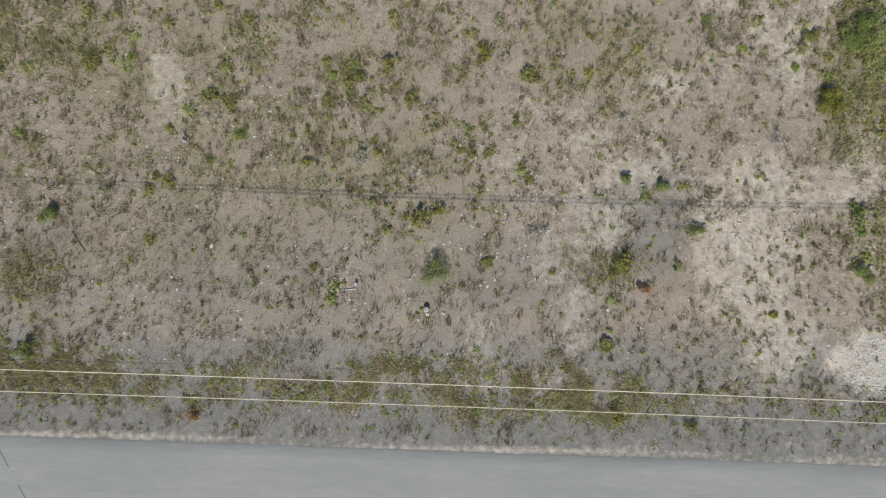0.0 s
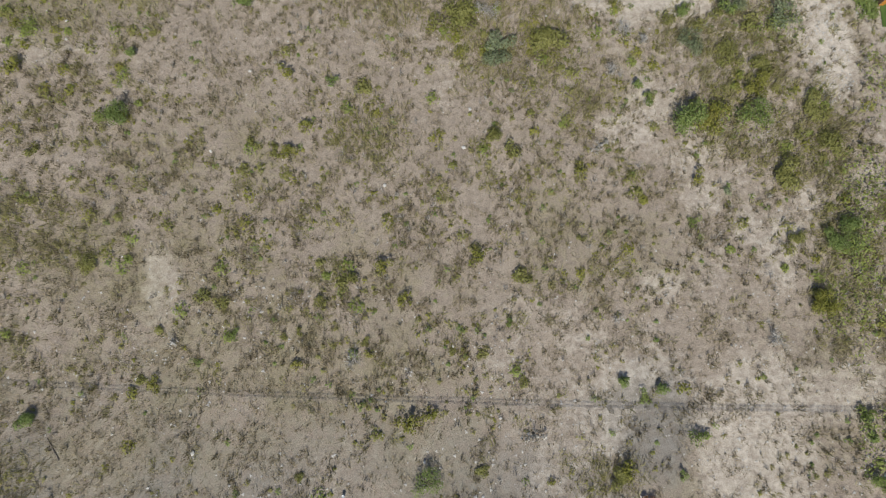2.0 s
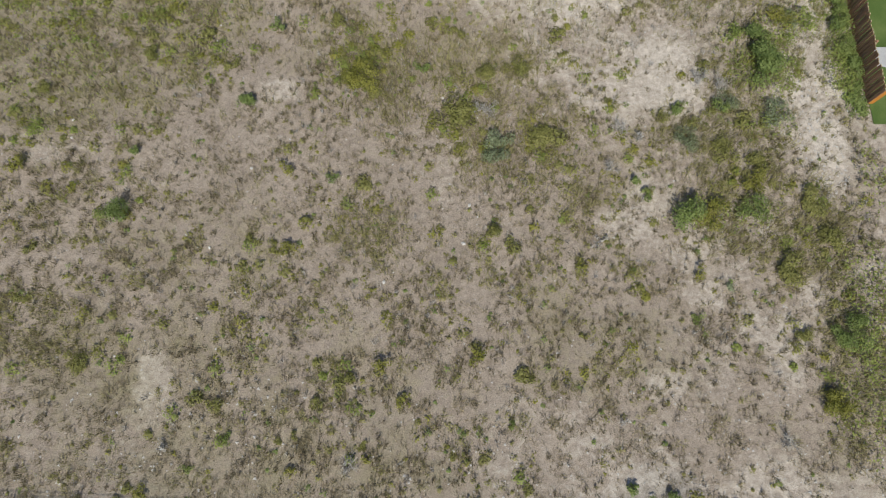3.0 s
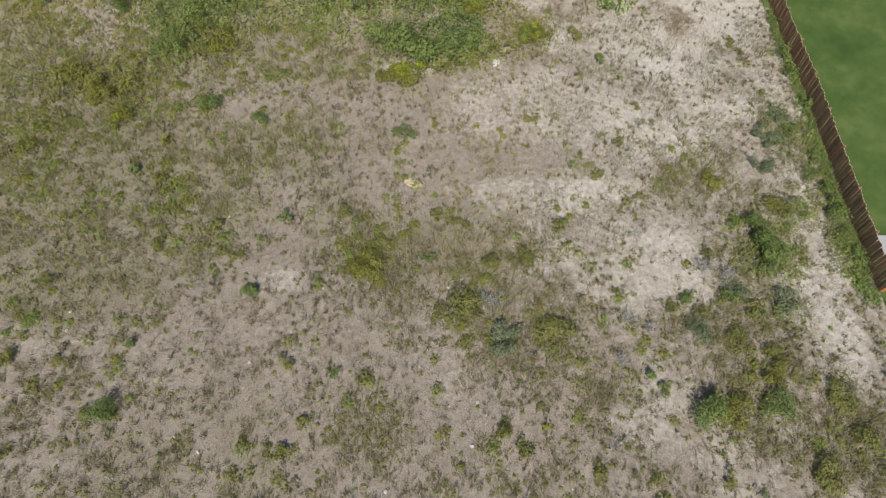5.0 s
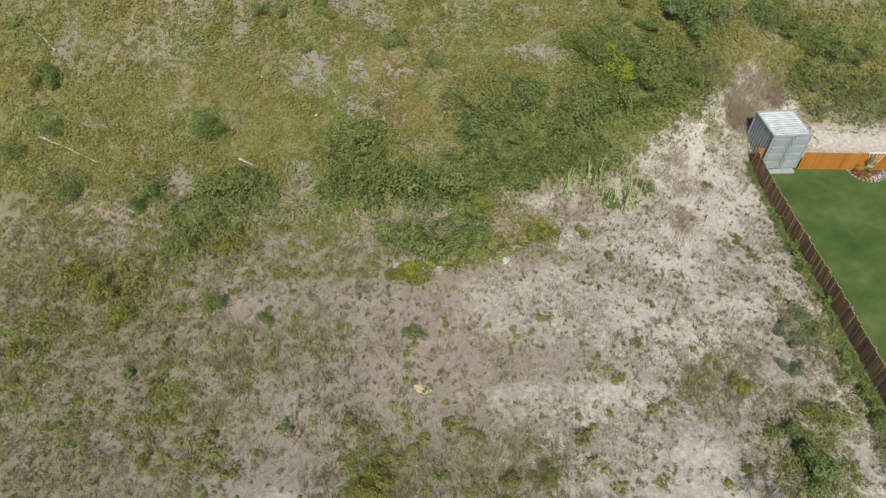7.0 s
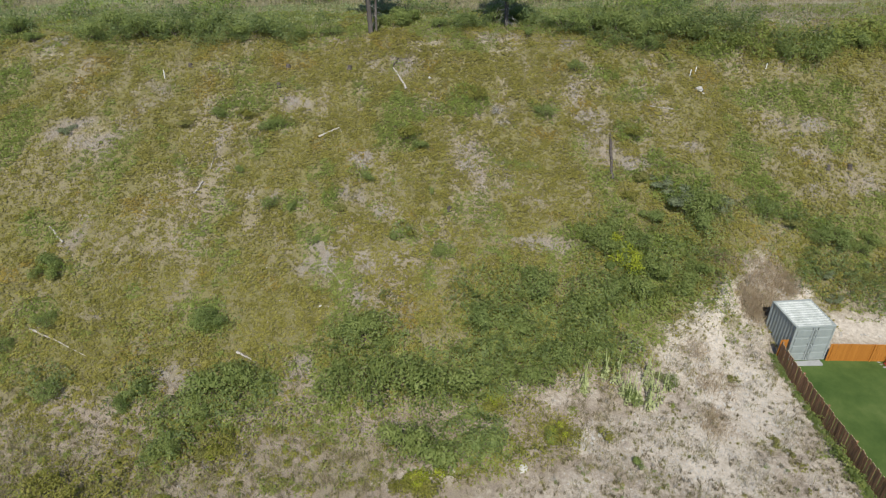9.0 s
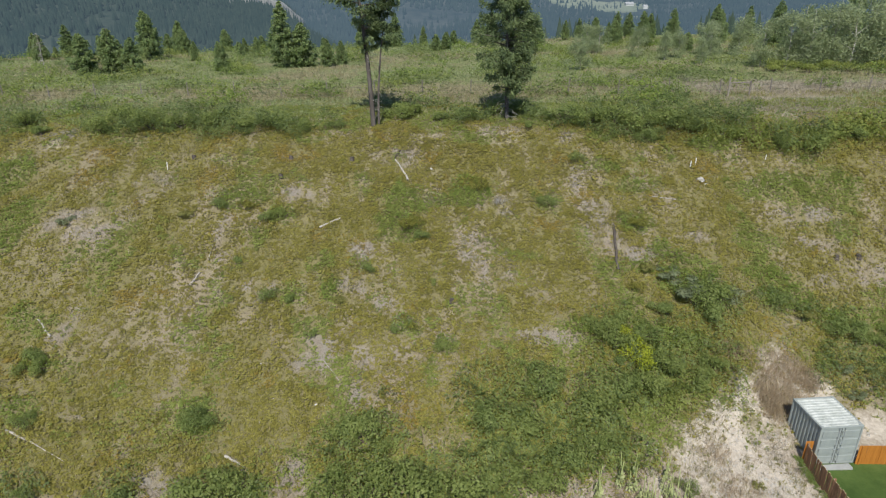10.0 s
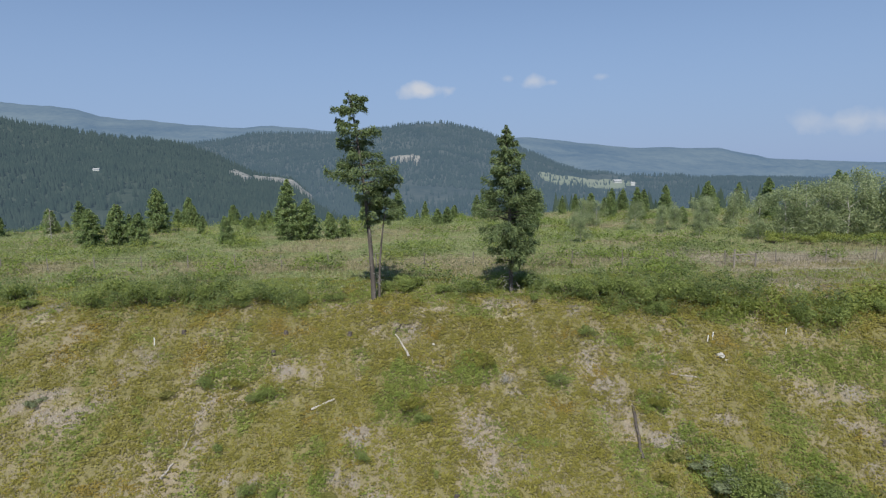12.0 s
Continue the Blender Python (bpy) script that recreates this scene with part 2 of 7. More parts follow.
LEAVES = {
    "g": foliage("green_leaves", (0.13, 0.18, 0.055), (0.225, 0.29, 0.09), (0.35, 0.405, 0.145), 0.5),
    "m": foliage("mid_green_leaves", (0.155, 0.20, 0.048), (0.27, 0.32, 0.082), (0.395, 0.435, 0.135), 0.48),
    "d": foliage("dark_leaves", (0.155, 0.205, 0.06), (0.255, 0.315, 0.095), (0.385, 0.435, 0.15), 0.52),
    "f": foliage("fresh_green_leaves", (0.125, 0.195, 0.038), (0.225, 0.31, 0.066), (0.345, 0.43, 0.11), 0.48),
    "k": foliage("deep_green_leaves", (0.10, 0.145, 0.054), (0.188, 0.245, 0.094), (0.31, 0.365, 0.152), 0.52),
    "y": foliage("yellow_green_leaves", (0.13, 0.14, 0.025), (0.24, 0.24, 0.05), (0.36, 0.33, 0.085), 0.35),
    "o": foliage("olive_weed_leaves", (0.15, 0.155, 0.045), (0.26, 0.26, 0.08), (0.37, 0.355, 0.13), 0.42),
    "r": foliage("rusty_leaves", (0.15, 0.08, 0.035), (0.28, 0.15, 0.06), (0.40, 0.25, 0.11), 0.3),
    "s": foliage("grey_green_leaves", (0.12, 0.15, 0.08), (0.21, 0.245, 0.135), (0.32, 0.36, 0.21), 0.35),
    "b": foliage("bright_leaves", (0.22, 0.27, 0.02), (0.38, 0.43, 0.04), (0.52, 0.54, 0.09), 0.4),
    "t": foliage("grey_twigs", (0.20, 0.185, 0.16), (0.33, 0.31, 0.275), (0.45, 0.43, 0.385), 0.0),
}
NEEDLES = foliage("fir_needles", (0.105, 0.15, 0.072), (0.20, 0.265, 0.125), (0.315, 0.38, 0.175), 0.5, 0.6)
# spruce and aspen colours hold added blue, painted haze of the plateau
SPRUCE = foliage("spruce_needles", (0.14, 0.205, 0.095), (0.26, 0.345, 0.145), (0.38, 0.45, 0.195), 0.5, 0.4)
ASPEN = foliage("aspen_leaves", (0.18, 0.225, 0.115), (0.325, 0.385, 0.205), (0.48, 0.53, 0.32), 0.5, 0.3)
BARK = worn("fir_bark", (0.07, 0.06, 0.054), (0.19, 0.168, 0.15), 0.95, 3, bump=0.6, spread=(1, 1, 0.2))
TWIG = worn("shrub_twig", (0.07, 0.055, 0.04), (0.16, 0.13, 0.10), 0.9, 8)
PALE_BARK = worn("pale_bark", (0.28, 0.27, 0.24), (0.5, 0.48, 0.44), 0.8, 5)
GREY_WOOD = worn("weathered_wood", (0.25, 0.225, 0.20), (0.54, 0.50, 0.45), 0.9, 5, spread=(1, 1, 0.15))
DARK_WOOD = worn("charred_wood", (0.06, 0.05, 0.045), (0.17, 0.145, 0.125), 0.95, 5)
STONE = worn("pale_stone", (0.36, 0.34, 0.31), (0.62, 0.60, 0.56), 0.9, 7, bump=0.4)
STAIN = worn("orange_stain", (0.36, 0.135, 0.022), (0.50, 0.205, 0.038), 0.6, 3, spread=(6, 6, 0.6))
STEEL = worn("grey_paint", (0.265, 0.295, 0.285), (0.35, 0.38, 0.365), 0.5, 2.2)
SANDY = worn("tan_sand", (0.45, 0.35, 0.22), (0.60, 0.49, 0.33), 0.95, 6, bump=0.5)
POST_WOOD = worn("grey_post_wood", (0.17, 0.15, 0.13), (0.34, 0.305, 0.265), 0.9, 5, spread=(1, 1, 0.15))
PICKET = worn("weathered_brown_stain", (0.20, 0.105, 0.058), (0.36, 0.205, 0.118), 0.8, 3, spread=(6, 6, 0.6))
# paler tone for the tops of the pickets
TIP = worn("pale_top_wood", (0.45, 0.36, 0.20), (0.66, 0.56, 0.36), 0.8, 6)
EDGE_STONE = worn("grey_edging_stone", (0.20, 0.195, 0.185), (0.36, 0.35, 0.33), 0.9, 7, bump=0.4)
ROOF = worn("faded_roof_paint", (0.24, 0.265, 0.24), (0.66, 0.68, 0.65), 0.6, 2.6, spread=(0.8, 5, 1))
ROD = worn("galvanised_steel", (0.30, 0.32, 0.33), (0.46, 0.48, 0.49), 0.45, 6, metal=0.3)
GASKET = worn("dark_gasket", (0.05, 0.055, 0.06), (0.10, 0.105, 0.11), 0.7, 6)
CONCRETE = worn("concrete", (0.30, 0.305, 0.30), (0.43, 0.43, 0.42), 0.9, 3)
CABLE = worn("tan_cable", (0.52, 0.44, 0.30), (0.72, 0.64, 0.48), 0.6, 4)
WIRE = worn("dark_wire", (0.05, 0.05, 0.05), (0.09, 0.09, 0.09), 0.6, 4)
WHITE = worn("white_paint", (0.68, 0.68, 0.66), (0.82, 0.82, 0.80), 0.6, 4)
MULCH = worn("dark_mulch", (0.05, 0.035, 0.025), (0.11, 0.08, 0.055), 0.95, 12)
PETALS = {
    "red": foliage("red_petals", (0.35, 0.03, 0.03), (0.5, 0.05, 0.04), (0.6, 0.10, 0.06)),
    "orange": foliage("orange_petals", (0.55, 0.14, 0.02), (0.7, 0.22, 0.03), (0.8, 0.35, 0.06)),
    "white": foliage("white_petals", (0.6, 0.58, 0.56), (0.75, 0.74, 0.72), (0.85, 0.84, 0.82)),
    "pink": foliage("pink_petals", (0.5, 0.25, 0.4), (0.6, 0.35, 0.5), (0.75, 0.5, 0.65)),
}
# third colour of each row: haze the surface emits, stronger on farther hills
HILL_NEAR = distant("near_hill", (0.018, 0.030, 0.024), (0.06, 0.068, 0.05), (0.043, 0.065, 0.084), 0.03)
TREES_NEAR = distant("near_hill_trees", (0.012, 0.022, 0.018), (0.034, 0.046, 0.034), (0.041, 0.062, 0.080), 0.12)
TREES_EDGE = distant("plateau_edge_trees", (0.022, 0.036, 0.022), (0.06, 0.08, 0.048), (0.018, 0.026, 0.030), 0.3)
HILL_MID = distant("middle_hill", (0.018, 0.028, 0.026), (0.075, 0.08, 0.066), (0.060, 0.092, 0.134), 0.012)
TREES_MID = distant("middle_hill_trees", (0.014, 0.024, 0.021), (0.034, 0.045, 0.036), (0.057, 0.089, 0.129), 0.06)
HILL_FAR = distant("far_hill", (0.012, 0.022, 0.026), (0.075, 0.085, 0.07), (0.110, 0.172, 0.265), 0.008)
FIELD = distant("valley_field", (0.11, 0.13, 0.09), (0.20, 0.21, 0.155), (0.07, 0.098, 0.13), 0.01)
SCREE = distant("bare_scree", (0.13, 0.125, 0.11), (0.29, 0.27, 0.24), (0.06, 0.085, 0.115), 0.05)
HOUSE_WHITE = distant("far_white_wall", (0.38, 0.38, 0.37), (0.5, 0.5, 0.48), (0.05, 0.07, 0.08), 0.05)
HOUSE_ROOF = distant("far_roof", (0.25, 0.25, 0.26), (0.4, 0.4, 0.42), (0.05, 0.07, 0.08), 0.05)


# ---- terrain ----
def soft_ramp(t, k=12.0):
    """0 below 0, 1 above 1, straight between, with rounded ends."""
    a = np.logaddexp(0, k * np.asarray(t, float))
    b = np.logaddexp(0, k * (np.asarray(t, float) - 1))
    return (a - b) / k


NOISE_TABLES = {}


def value_noise(x, y, cell, seed):
    """Smooth numpy noise in 0..1 with the given cell size."""
    if seed not in NOISE_TABLES:
        NOISE_TABLES[seed] = np.random.RandomState(seed).rand(256, 256)
    table = NOISE_TABLES[seed]
    u, v = np.asarray(x, float) / cell + 71.3, np.asarray(y, float) / cell + 37.7
    i, j = np.floor(u).astype(int), np.floor(v).astype(int)
    f, g = u - i, v - j
    f, g = f * f * (3 - 2 * f), g * g * (3 - 2 * g)
    i, j = i % 256, j % 256
    p, q = (i + 1) % 256, (j + 1) % 256
    return (table[i, j] * (1 - f) + table[p, j] * f) * (1 - g) + (table[i, q] * (1 - f) + table[p, q] * f) * g


def fbm(x, y, cell, seed, octaves=4):
    total, weight = 0.0, 0.0
    for o in range(octaves):
        total = total + value_noise(x, y, cell / 2 ** o, seed + o) * 0.55 ** o
        weight += 0.55 ** o
    return total / weight


def height(x, y):
    """The ground: a level lot, a bank and a plateau that falls into a valley."""
    x, y = np.asarray(x, float), np.asarray(y, float)
    level = np.interp(y, [-400, -12, -5, 2, 10, 20, 32], [0.0, 0.12, 0.1, -0.2, -0.62, -1.1, -1.2]) - 0.012 * np.clip(x, -30, 30)
    foot = np.interp(x, [-60, -17, 6, 15, 20, 26, 60], [31.0, 32.8, 35.6, 37.5, 40.2, 41.0, 43.0])
    crest = np.interp(x, [-60, -20, 0, 20, 60], [59.0, 58.5, 58.7, 58.5, 57.0])
    p = soft_ramp((y - foot) / (crest - foot))
    top = 12.6 + 0.5 * (fbm(x, y, 28.0, 5, 3) - 0.5)
    z = level + p * (top - level)
    rough = 0.25 * soft_ramp((y - 30) / 15) * (fbm(x, y, 5.0, 11, 4) - 0.5) + 0.05 * (fbm(x, y, 1.4, 21, 3) - 0.5)
    near = np.exp(-(np.maximum(np.abs(x) - 60, 0) / 60) ** 2)
    fall = soft_ramp((np.hypot(x * 0.45, y - 20) - np.interp(x, [-20, 45], [114, 136])) / 230, 40)
    z = z + rough * near
    return np.where(y > 20, z - 92 * fall * soft_ramp((y - 20) / 100), z)


# ---- ground, road, lawn ----
def blob(x, y, cx, cy, rx, ry, strength=1.0):
    """A ragged patch: strength at its middle, 0 outside."""
    d = np.hypot((x - cx) / rx, (y - cy) / ry) + 0.9 * (fbm(0.8 * x + 0.6 * y, 0.8 * y - 0.6 * x, 0.7 * min(rx, ry) + 0.3, int(abs(cx * 13 + cy * 7)) % 90, 3) - 0.5)
    return strength * np.clip((1.2 - d) / 0.6, 0, 1)


def foot_line(x):
    return np.interp(x, [-60, -17, 6, 15, 20, 26, 60], [31.0, 32.8, 35.6, 37.5, 40.2, 41.0, 43.0])


def fence_x(y):
    return np.interp(y, [16.0, 27.0, 37.0], [17.52, 17.50, 17.08])


PALE = [(-10.8, 4.6, 0.9, 1.7, .7), (11.2, -1.0, 2.8, 4.0, .85), (16.4, -5.4, 1.8, 1.3, 1.6), (12.5, -4.5, 2.0, 1.3, .8), (10.0, 5.6, 1.4, 1.5, .5), (8.0, 4.7, 0.9, .7, .8),
        (7.9, 17.0, 2.8, 1.5, .68), (15.6, 14.5, 1.0, 2.6, 1), (7.8, 12.6, .8, 1.2, .8), (-16.4, 14.1, 2.2, .8, .7), (-7.3, 16.9, 1.2, .7, .8)]
PALE_NORTH = [(2.0, 21.4, 2.2, 1.0, .5), (5.5, 21.4, 3.8, 1.3, .75), (9.4, 25.0, 3.6, 2.8, .74), (3.2, 26.6, 4.6, 2.4, .62), (-3.2, 29.0, 2.9, .6, .7), (9.3, 17.8, 1.5, 2.4, .72),
              (11.0, 30.2, 2.8, 2.6, 1.2), (14.8, 33.8, 2.0, 3.4, 1.25), (5.2, 31.0, .6, .9, 1.2), (12.2, 36.2, 2.0, 3.0, 1.2), (15.0, 38.8, 2.4, 2.2, 1.25), (18.4, 41.6, 2.2, 1.9, 1.0), (15.6, 26.0, 1.0, 4.5, .6), (16.4, 20.0, .9, 3.5, .8)]
PALE_BANK = [(8.6, 49.6, .7, 1.9, .9), (-6.9, 47.8, .7, .7, 1), (-16.2, 49.0, .5, 1.4, .9), (-12.0, 52.6, .9, .7, .7), (-1.4, 36.8, 1.3, .8, .9), (4.5, 42.9, 1.6, .6, .9), (8.2, 53.9, .6, .8, .9),
             (-6.0, 39.3, .6, .8, .7), (-12.0, 40.1, 1.2, .9, .6), (-20.2, 41.3, 1.0, .7, .6), (-3.5, 60.5, 2.4, .9, .6), (2.8, 58.1, 1.7, 1.2, .6), (-20.6, 31.4, 1.3, .9, .6),
             (-16.1, 34.9, 1.2, 1.2, .7), (-7.2, 42.3, .6, 1.0, .7), (23.0, 47.9, 1.1, .6, .7), (-8.8, 33.8, 1.2, .9, .7), (16.8, 53.7, .7, .5, 1)]
GREY_TWIGS = [(-31.3, 58.9, 1.9, .9, .5), (34.0, 72.5, 17.0, 4.5, .3)]
BARE_LOT = [(-10.8, 4.8, 1, 0.9), (-10.8, 3, 0.7, 1.0), (-3.5, 1.5, 0.9, 0.3), (4.9, 21.6, 2.3, 0.7), (2.3, 21.9, 2.1, 0.5), (9.3, 19.4, 1.7, 1.0), (-8.1, 17.6, 1.4, 0.6), (-16.5, 14.6, 1.3, 0.7), (8.6, 16.8, 1.6, 1.3), (3.7, 23.3, 1.6, 0.8)]
TAN_TURF = [(34.0, 72.5, 17.0, 4.5, .5), (-25.6, 49.5, 2.4, 1.8, .2), (24.0, 61.0, 6.5, 2.2, .5), (29.0, 66.0, 9.0, 2.0, .5), (-31.0, 57.6, 2.2, 1.0, .45), (2.9, 57.6, 2.2, 1.6, .4), (-3.0, 57.5, 3.0, 1.3, .35)]


WEEDY = [(-15.0, 29.2, 7.5, 2.4), (-6.5, 28.8, 3.0, 1.6), (-22.5, 29.0, 4.0, 3.0), (-19.1, 26.3, 3.5, 1.5), (-17.4, 19.5, 2.5, 2.4), (-11.8, 18.9, 2.8, 1.8), (-3.2, 18.6, 2.4, 1.6), (-21.5, 12.0, 3.5, 5.0), (-17, 25, 6, 5), (-12, 21, 5, 3), (-16, 17, 5, 3), (-20.5, 20, 4, 6), (-8, 24.5, 4, 2.5), (-19, 29.5, 5, 2.5), (-9, 30.5, 4, 1.5)]
BARE_BANK = [(-15.8, 34.4, 1.1, 1), (-18.5, 30.4, 1.4, 0.9), (-20.9, 28.9, 1.6, 0.9), (-1.3, 36.8, 1.5, 0.8), (-9.3, 34.6, 1.1, 1.3), (4.2, 42.7, 2.3, 0.5), (-3.1, 31.8, 0.5, 0.3), (-8.7, 30.2, 1.1, 0.8), (-10.2, 30.5, 0.7, 0.6), (-25.7, 49.6, 2.9, 1.7), (-22.1, 52.9, 1.6, 1.2), (-16.1, 48.9, 0.6, 1.8), (-10.4, 51.9, 1, 0.6), (-12.3, 52, 0.7, 0.8), (-7, 48, 1, 0.7), (-7.3, 45.3, 0.9, 1.5), (-5.3, 44.4, 0.8, 0.4), (7.9, 53.7, 1, 1), (8.7, 51.3, 1.3, 0.7), (9.1, 49.3, 1.2, 1.2)]
BARE_CUT = [(26.3, 61.6, 4.4, 2.2), (33.5, 62.5, 5, 2.2), (18.2, 41.3, 2.0, 1.5), (16, 40.6, 1.6, 1.1), (18, 42.6, 1.2, 0.7)]
BARE_SLOPE = [(11.1, 48.1, 1.4, 0.5), (2.3, 51.4, 1.8, 0.7), (15, 49.4, 1.4, 0.4), (23.5, 51.6, 2.4, 0.6), (23.7, 49.8, 1.4, 0.4), (23.1, 47.5, 1.4, 0.4), (26.7, 47.9, 1.4, 0.5), (4.2, 45.2, 1, 0.4), (-9.1, 41.1, 1.5, 1.2), (-6.3, 39.3, 1.1, 0.7), (-20.9, 37.8, 0.9, 0.5), (-23.8, 42.4, 1, 1.1), (-19.3, 41.4, 0.7, 0.4), (-5.6, 36.7, 1, 0.5), (-6.3, 40.9, 0.8, 0.8), (-3.8, 41.5, 1, 0.5), (2.8, 58.9, 1.6, 1), (0.1, 48.2, 0.9, 1.2), (1.5, 46.7, 1.1, 1.1), (-13.1, 45, 1.1, 0.8), (17.4, 46.9, 1, 0.9), (-5.1, 55.5, 1.7, 1.1), (7.7, 57.9, 1.1, 0.7)]
YELLOW_BANK = [(-19.3, 57.5, 3, 1.7), (-19.5, 53.4, 2.4, 1.6), (-17.2, 57.7, 1.3, 0.9), (-13.5, 56.2, 2.5, 0.9), (-26.4, 55.7, 2.9, 1.1), (10.4, 46.3, 1.1, 0.6), (3.7, 47.1, 1.5, 0.5), (4.7, 49.9, 1.9, 0.6), (-16.4, 40.4, 1.3, 0.8), (-21.2, 44.2, 2.1, 0.9), (17.6, 54.9, 1.7, 0.7)]
GREEN_BANK = [(-32.8, 54.3, 1.6, 2), (-30.6, 49.7, 1.4, 2.3), (-15.5, 51.6, 2.5, 1), (-3.5, 51.8, 2.2, 1), (-4.3, 49.6, 1.4, 1), (-12.5, 50.3, 1.1, 0.5), (0.2, 52.3, 1.7, 1.3), (5.5, 51.6, 1, 1), (11.3, 50.3, 1.4, 0.8), (13.5, 47, 2.6, 1.3), (14.7, 45.5, 1.7, 1.1), (12.5, 48.4, 0.9, 0.5), (19.2, 47.7, 1.5, 0.6), (19.6, 49.7, 1.5, 0.5), (20.4, 46.2, 2, 0.9), (25.5, 50.4, 1.1, 0.7), (24.4, 45.3, 2.4, 0.7), (23.3, 53.4, 5.3, 0.9), (9.7, 54.6, 1.6, 0.6)]
VERGE_X = [-24, -15, -13.5, -12.5, -5.5, -4.0, 6.0, 8.0, 12.0]
VERGE_BREADTH = [0.9, 0.9, 0.9, 0.7, 0.6, 0.75, 0.8, 0.6, 0.6]
VERGE_THICK = [1.0, 1.0, 1.0, 0.5, 0.48, 1.0, 1.0, 0.3, 0.12]
GREEN_SLOPE = [(-6.9, 46.8, 0.7, 0.5), (-10.7, 44.6, 1, 0.7), (-8.5, 45, 0.7, 1), (-15, 44.3, 0.9, 0.5), (-3.9, 42.9, 0.9, 0.5), (-1.5, 42, 0.7, 0.5), (-24.2, 40.3, 1.3, 0.6), (-24.1, 37.9, 1.2, 0.7), (-19.1, 38.9, 0.7, 0.4), (-14.7, 37.5, 1.1, 1), (18.2, 57, 2.5, 0.7), (6.8, 43.2, 1.8, 0.7), (11.9, 42.9, 2.1, 0.8), (-26.4, 43.1, 1.2, 0.8), (12.3, 53.1, 1.6, 0.7)]


def patches(x, y, spots):
    m = np.zeros_like(x)
    for cx, cy, rx, ry in spots:
        near = (np.abs(x - cx) < 2.2 * rx) & (np.abs(y - cy) < 2.2 * ry)
        if near.any():
            m[near] = np.maximum(m[near], blob(x[near], y[near], cx, cy, rx, ry))
    return m


def zones(x, y):
    """How far each spot is pale sand, grey gravel, grown-over litter, and the share of bank in it."""
    bank = soft_ramp((y - foot_line(x) + 1.5) / 3)
    sand = (np.clip((fbm(x, y, 2.6, 61, 4) - 0.56) * 2.6, 0, 0.4) * (0.45 + 0.55 * soft_ramp((x + 2) / 8)) + 0.14 * soft_ramp((x - 4) / 8)) * (1 - 0.85 * bank)
    for spots in (PALE, PALE_NORTH, PALE_BANK, TAN_TURF):
        for cx, cy, rx, ry, s in spots:
            sand = np.maximum(sand, blob(x, y, cx, cy, rx, ry, s * (0.16 if spots is PALE_BANK else 0.62 if spots is PALE and s < 1.2 else 0.78)))
    sand = np.clip(sand + 0.2 * soft_ramp((x - 1) / 6) * soft_ramp((y - 11) / 5) * (1 - bank), 0, 1.3)
    sand = sand * (1 - 0.7 * soft_ramp((-6.6 - y) / 1.0))
    sand = np.maximum(sand, 0.5 * np.exp(-((y + 9.1 + 0.016 * x) / 0.13) ** 2))
    sand = np.maximum(sand, 0.9 * soft_ramp((x - 20) / 1.5) * np.exp(-((y - 39.2) / 1.3) ** 2) * (x < 60))
    gravel = np.clip(0.75 * soft_ramp((-3.6 - y) / 1.8) + 0.45 * soft_ramp((-6.8 - y) / 0.8), 0, 1.2) * (0.55 + 0.8 * fbm(x, y, 2.0, 77, 3))
    gravel = np.maximum(gravel, blob(x, y, 7.1, 0.0, 2.3, 2.3, 0.62))
    gravel = np.maximum(gravel, (0.36 * np.exp(-((y + 3.4) / 2.6) ** 2) + 0.2 * np.exp(-((y - 1) / 4) ** 2)) * (0.4 + 1.2 * fbm(x, y, 1.6, 79, 3)) * np.clip((10 - x) / 5, 0, 1))
    for cx, cy, rx, ry, s in GREY_TWIGS:
        gravel = np.maximum(gravel, blob(x, y, cx, cy, rx, ry, s))
    cover = np.where(y > -3, 0.34 * np.clip((fbm(x, y, 4.5, 31, 4) - 0.40) * 3.4, 0, 1), 0.1)
    cover = cover * (1 - 0.6 * np.clip(sand, 0, 1)) * (1 - bank) + bank * (0.80 + 0.6 * (fbm(x, y, 5, 41, 4) - 0.5) - 0.3 * np.clip((fbm(x * 1.5, y * 0.7, 2.4, 217, 3) - 0.56) * 6, 0, 1))
    cover = np.maximum(cover, 0.18 * np.exp(-((y + 6.9) / 0.75) ** 2) * np.clip(1 - (x - 5) / 6, 0, 1) * np.clip((fbm(x, y, 1.5, 91, 4) - 0.38) * 4, 0, 1))
    sand = sand * (1 - 0.75 * bank * (fbm(x, y, 1.1, 17, 3) > 0.55))
    cover = np.maximum(cover, 0.34 * blob(x, y, -9.0, 1.5, 11.0, 6.0) * fbm(x, y, 1.2, 35, 3) * 1.8 * (y > -7))
    green = patches(x, y, WEEDY)
    cover = np.maximum(cover, 0.36 * green)
    sand = sand * (1 - 0.6 * green)
    worn_off = patches(x, y, [(cx, cy, rx * 1.15, ry * 1.3) for cx, cy, rx, ry in BARE_BANK + BARE_CUT + BARE_SLOPE]) * np.clip((fbm(x, y, 0.9, 47, 3) - 0.36) * 4, 0, 1)
    cover = cover * (1 - 0.7 * worn_off)
    gravel = np.maximum(gravel, 0.5 * worn_off * bank)
    sand = np.maximum(sand, 0.85 * patches(x, y, [(18.0, 41.0, 2.5, 1.9), (20.4, 41.6, 1.0, 0.8), (16.2, 40.2, 1.6, 1.2)]))
    far = soft_ramp((np.hypot(x, y - 40) - 130) / 60)
    return np.clip(sand, 0, 1) * (1 - far), np.clip(gravel, 0, 1) * (1 - far), np.clip(cover, 0, 1) * (1 - far) + far, bank


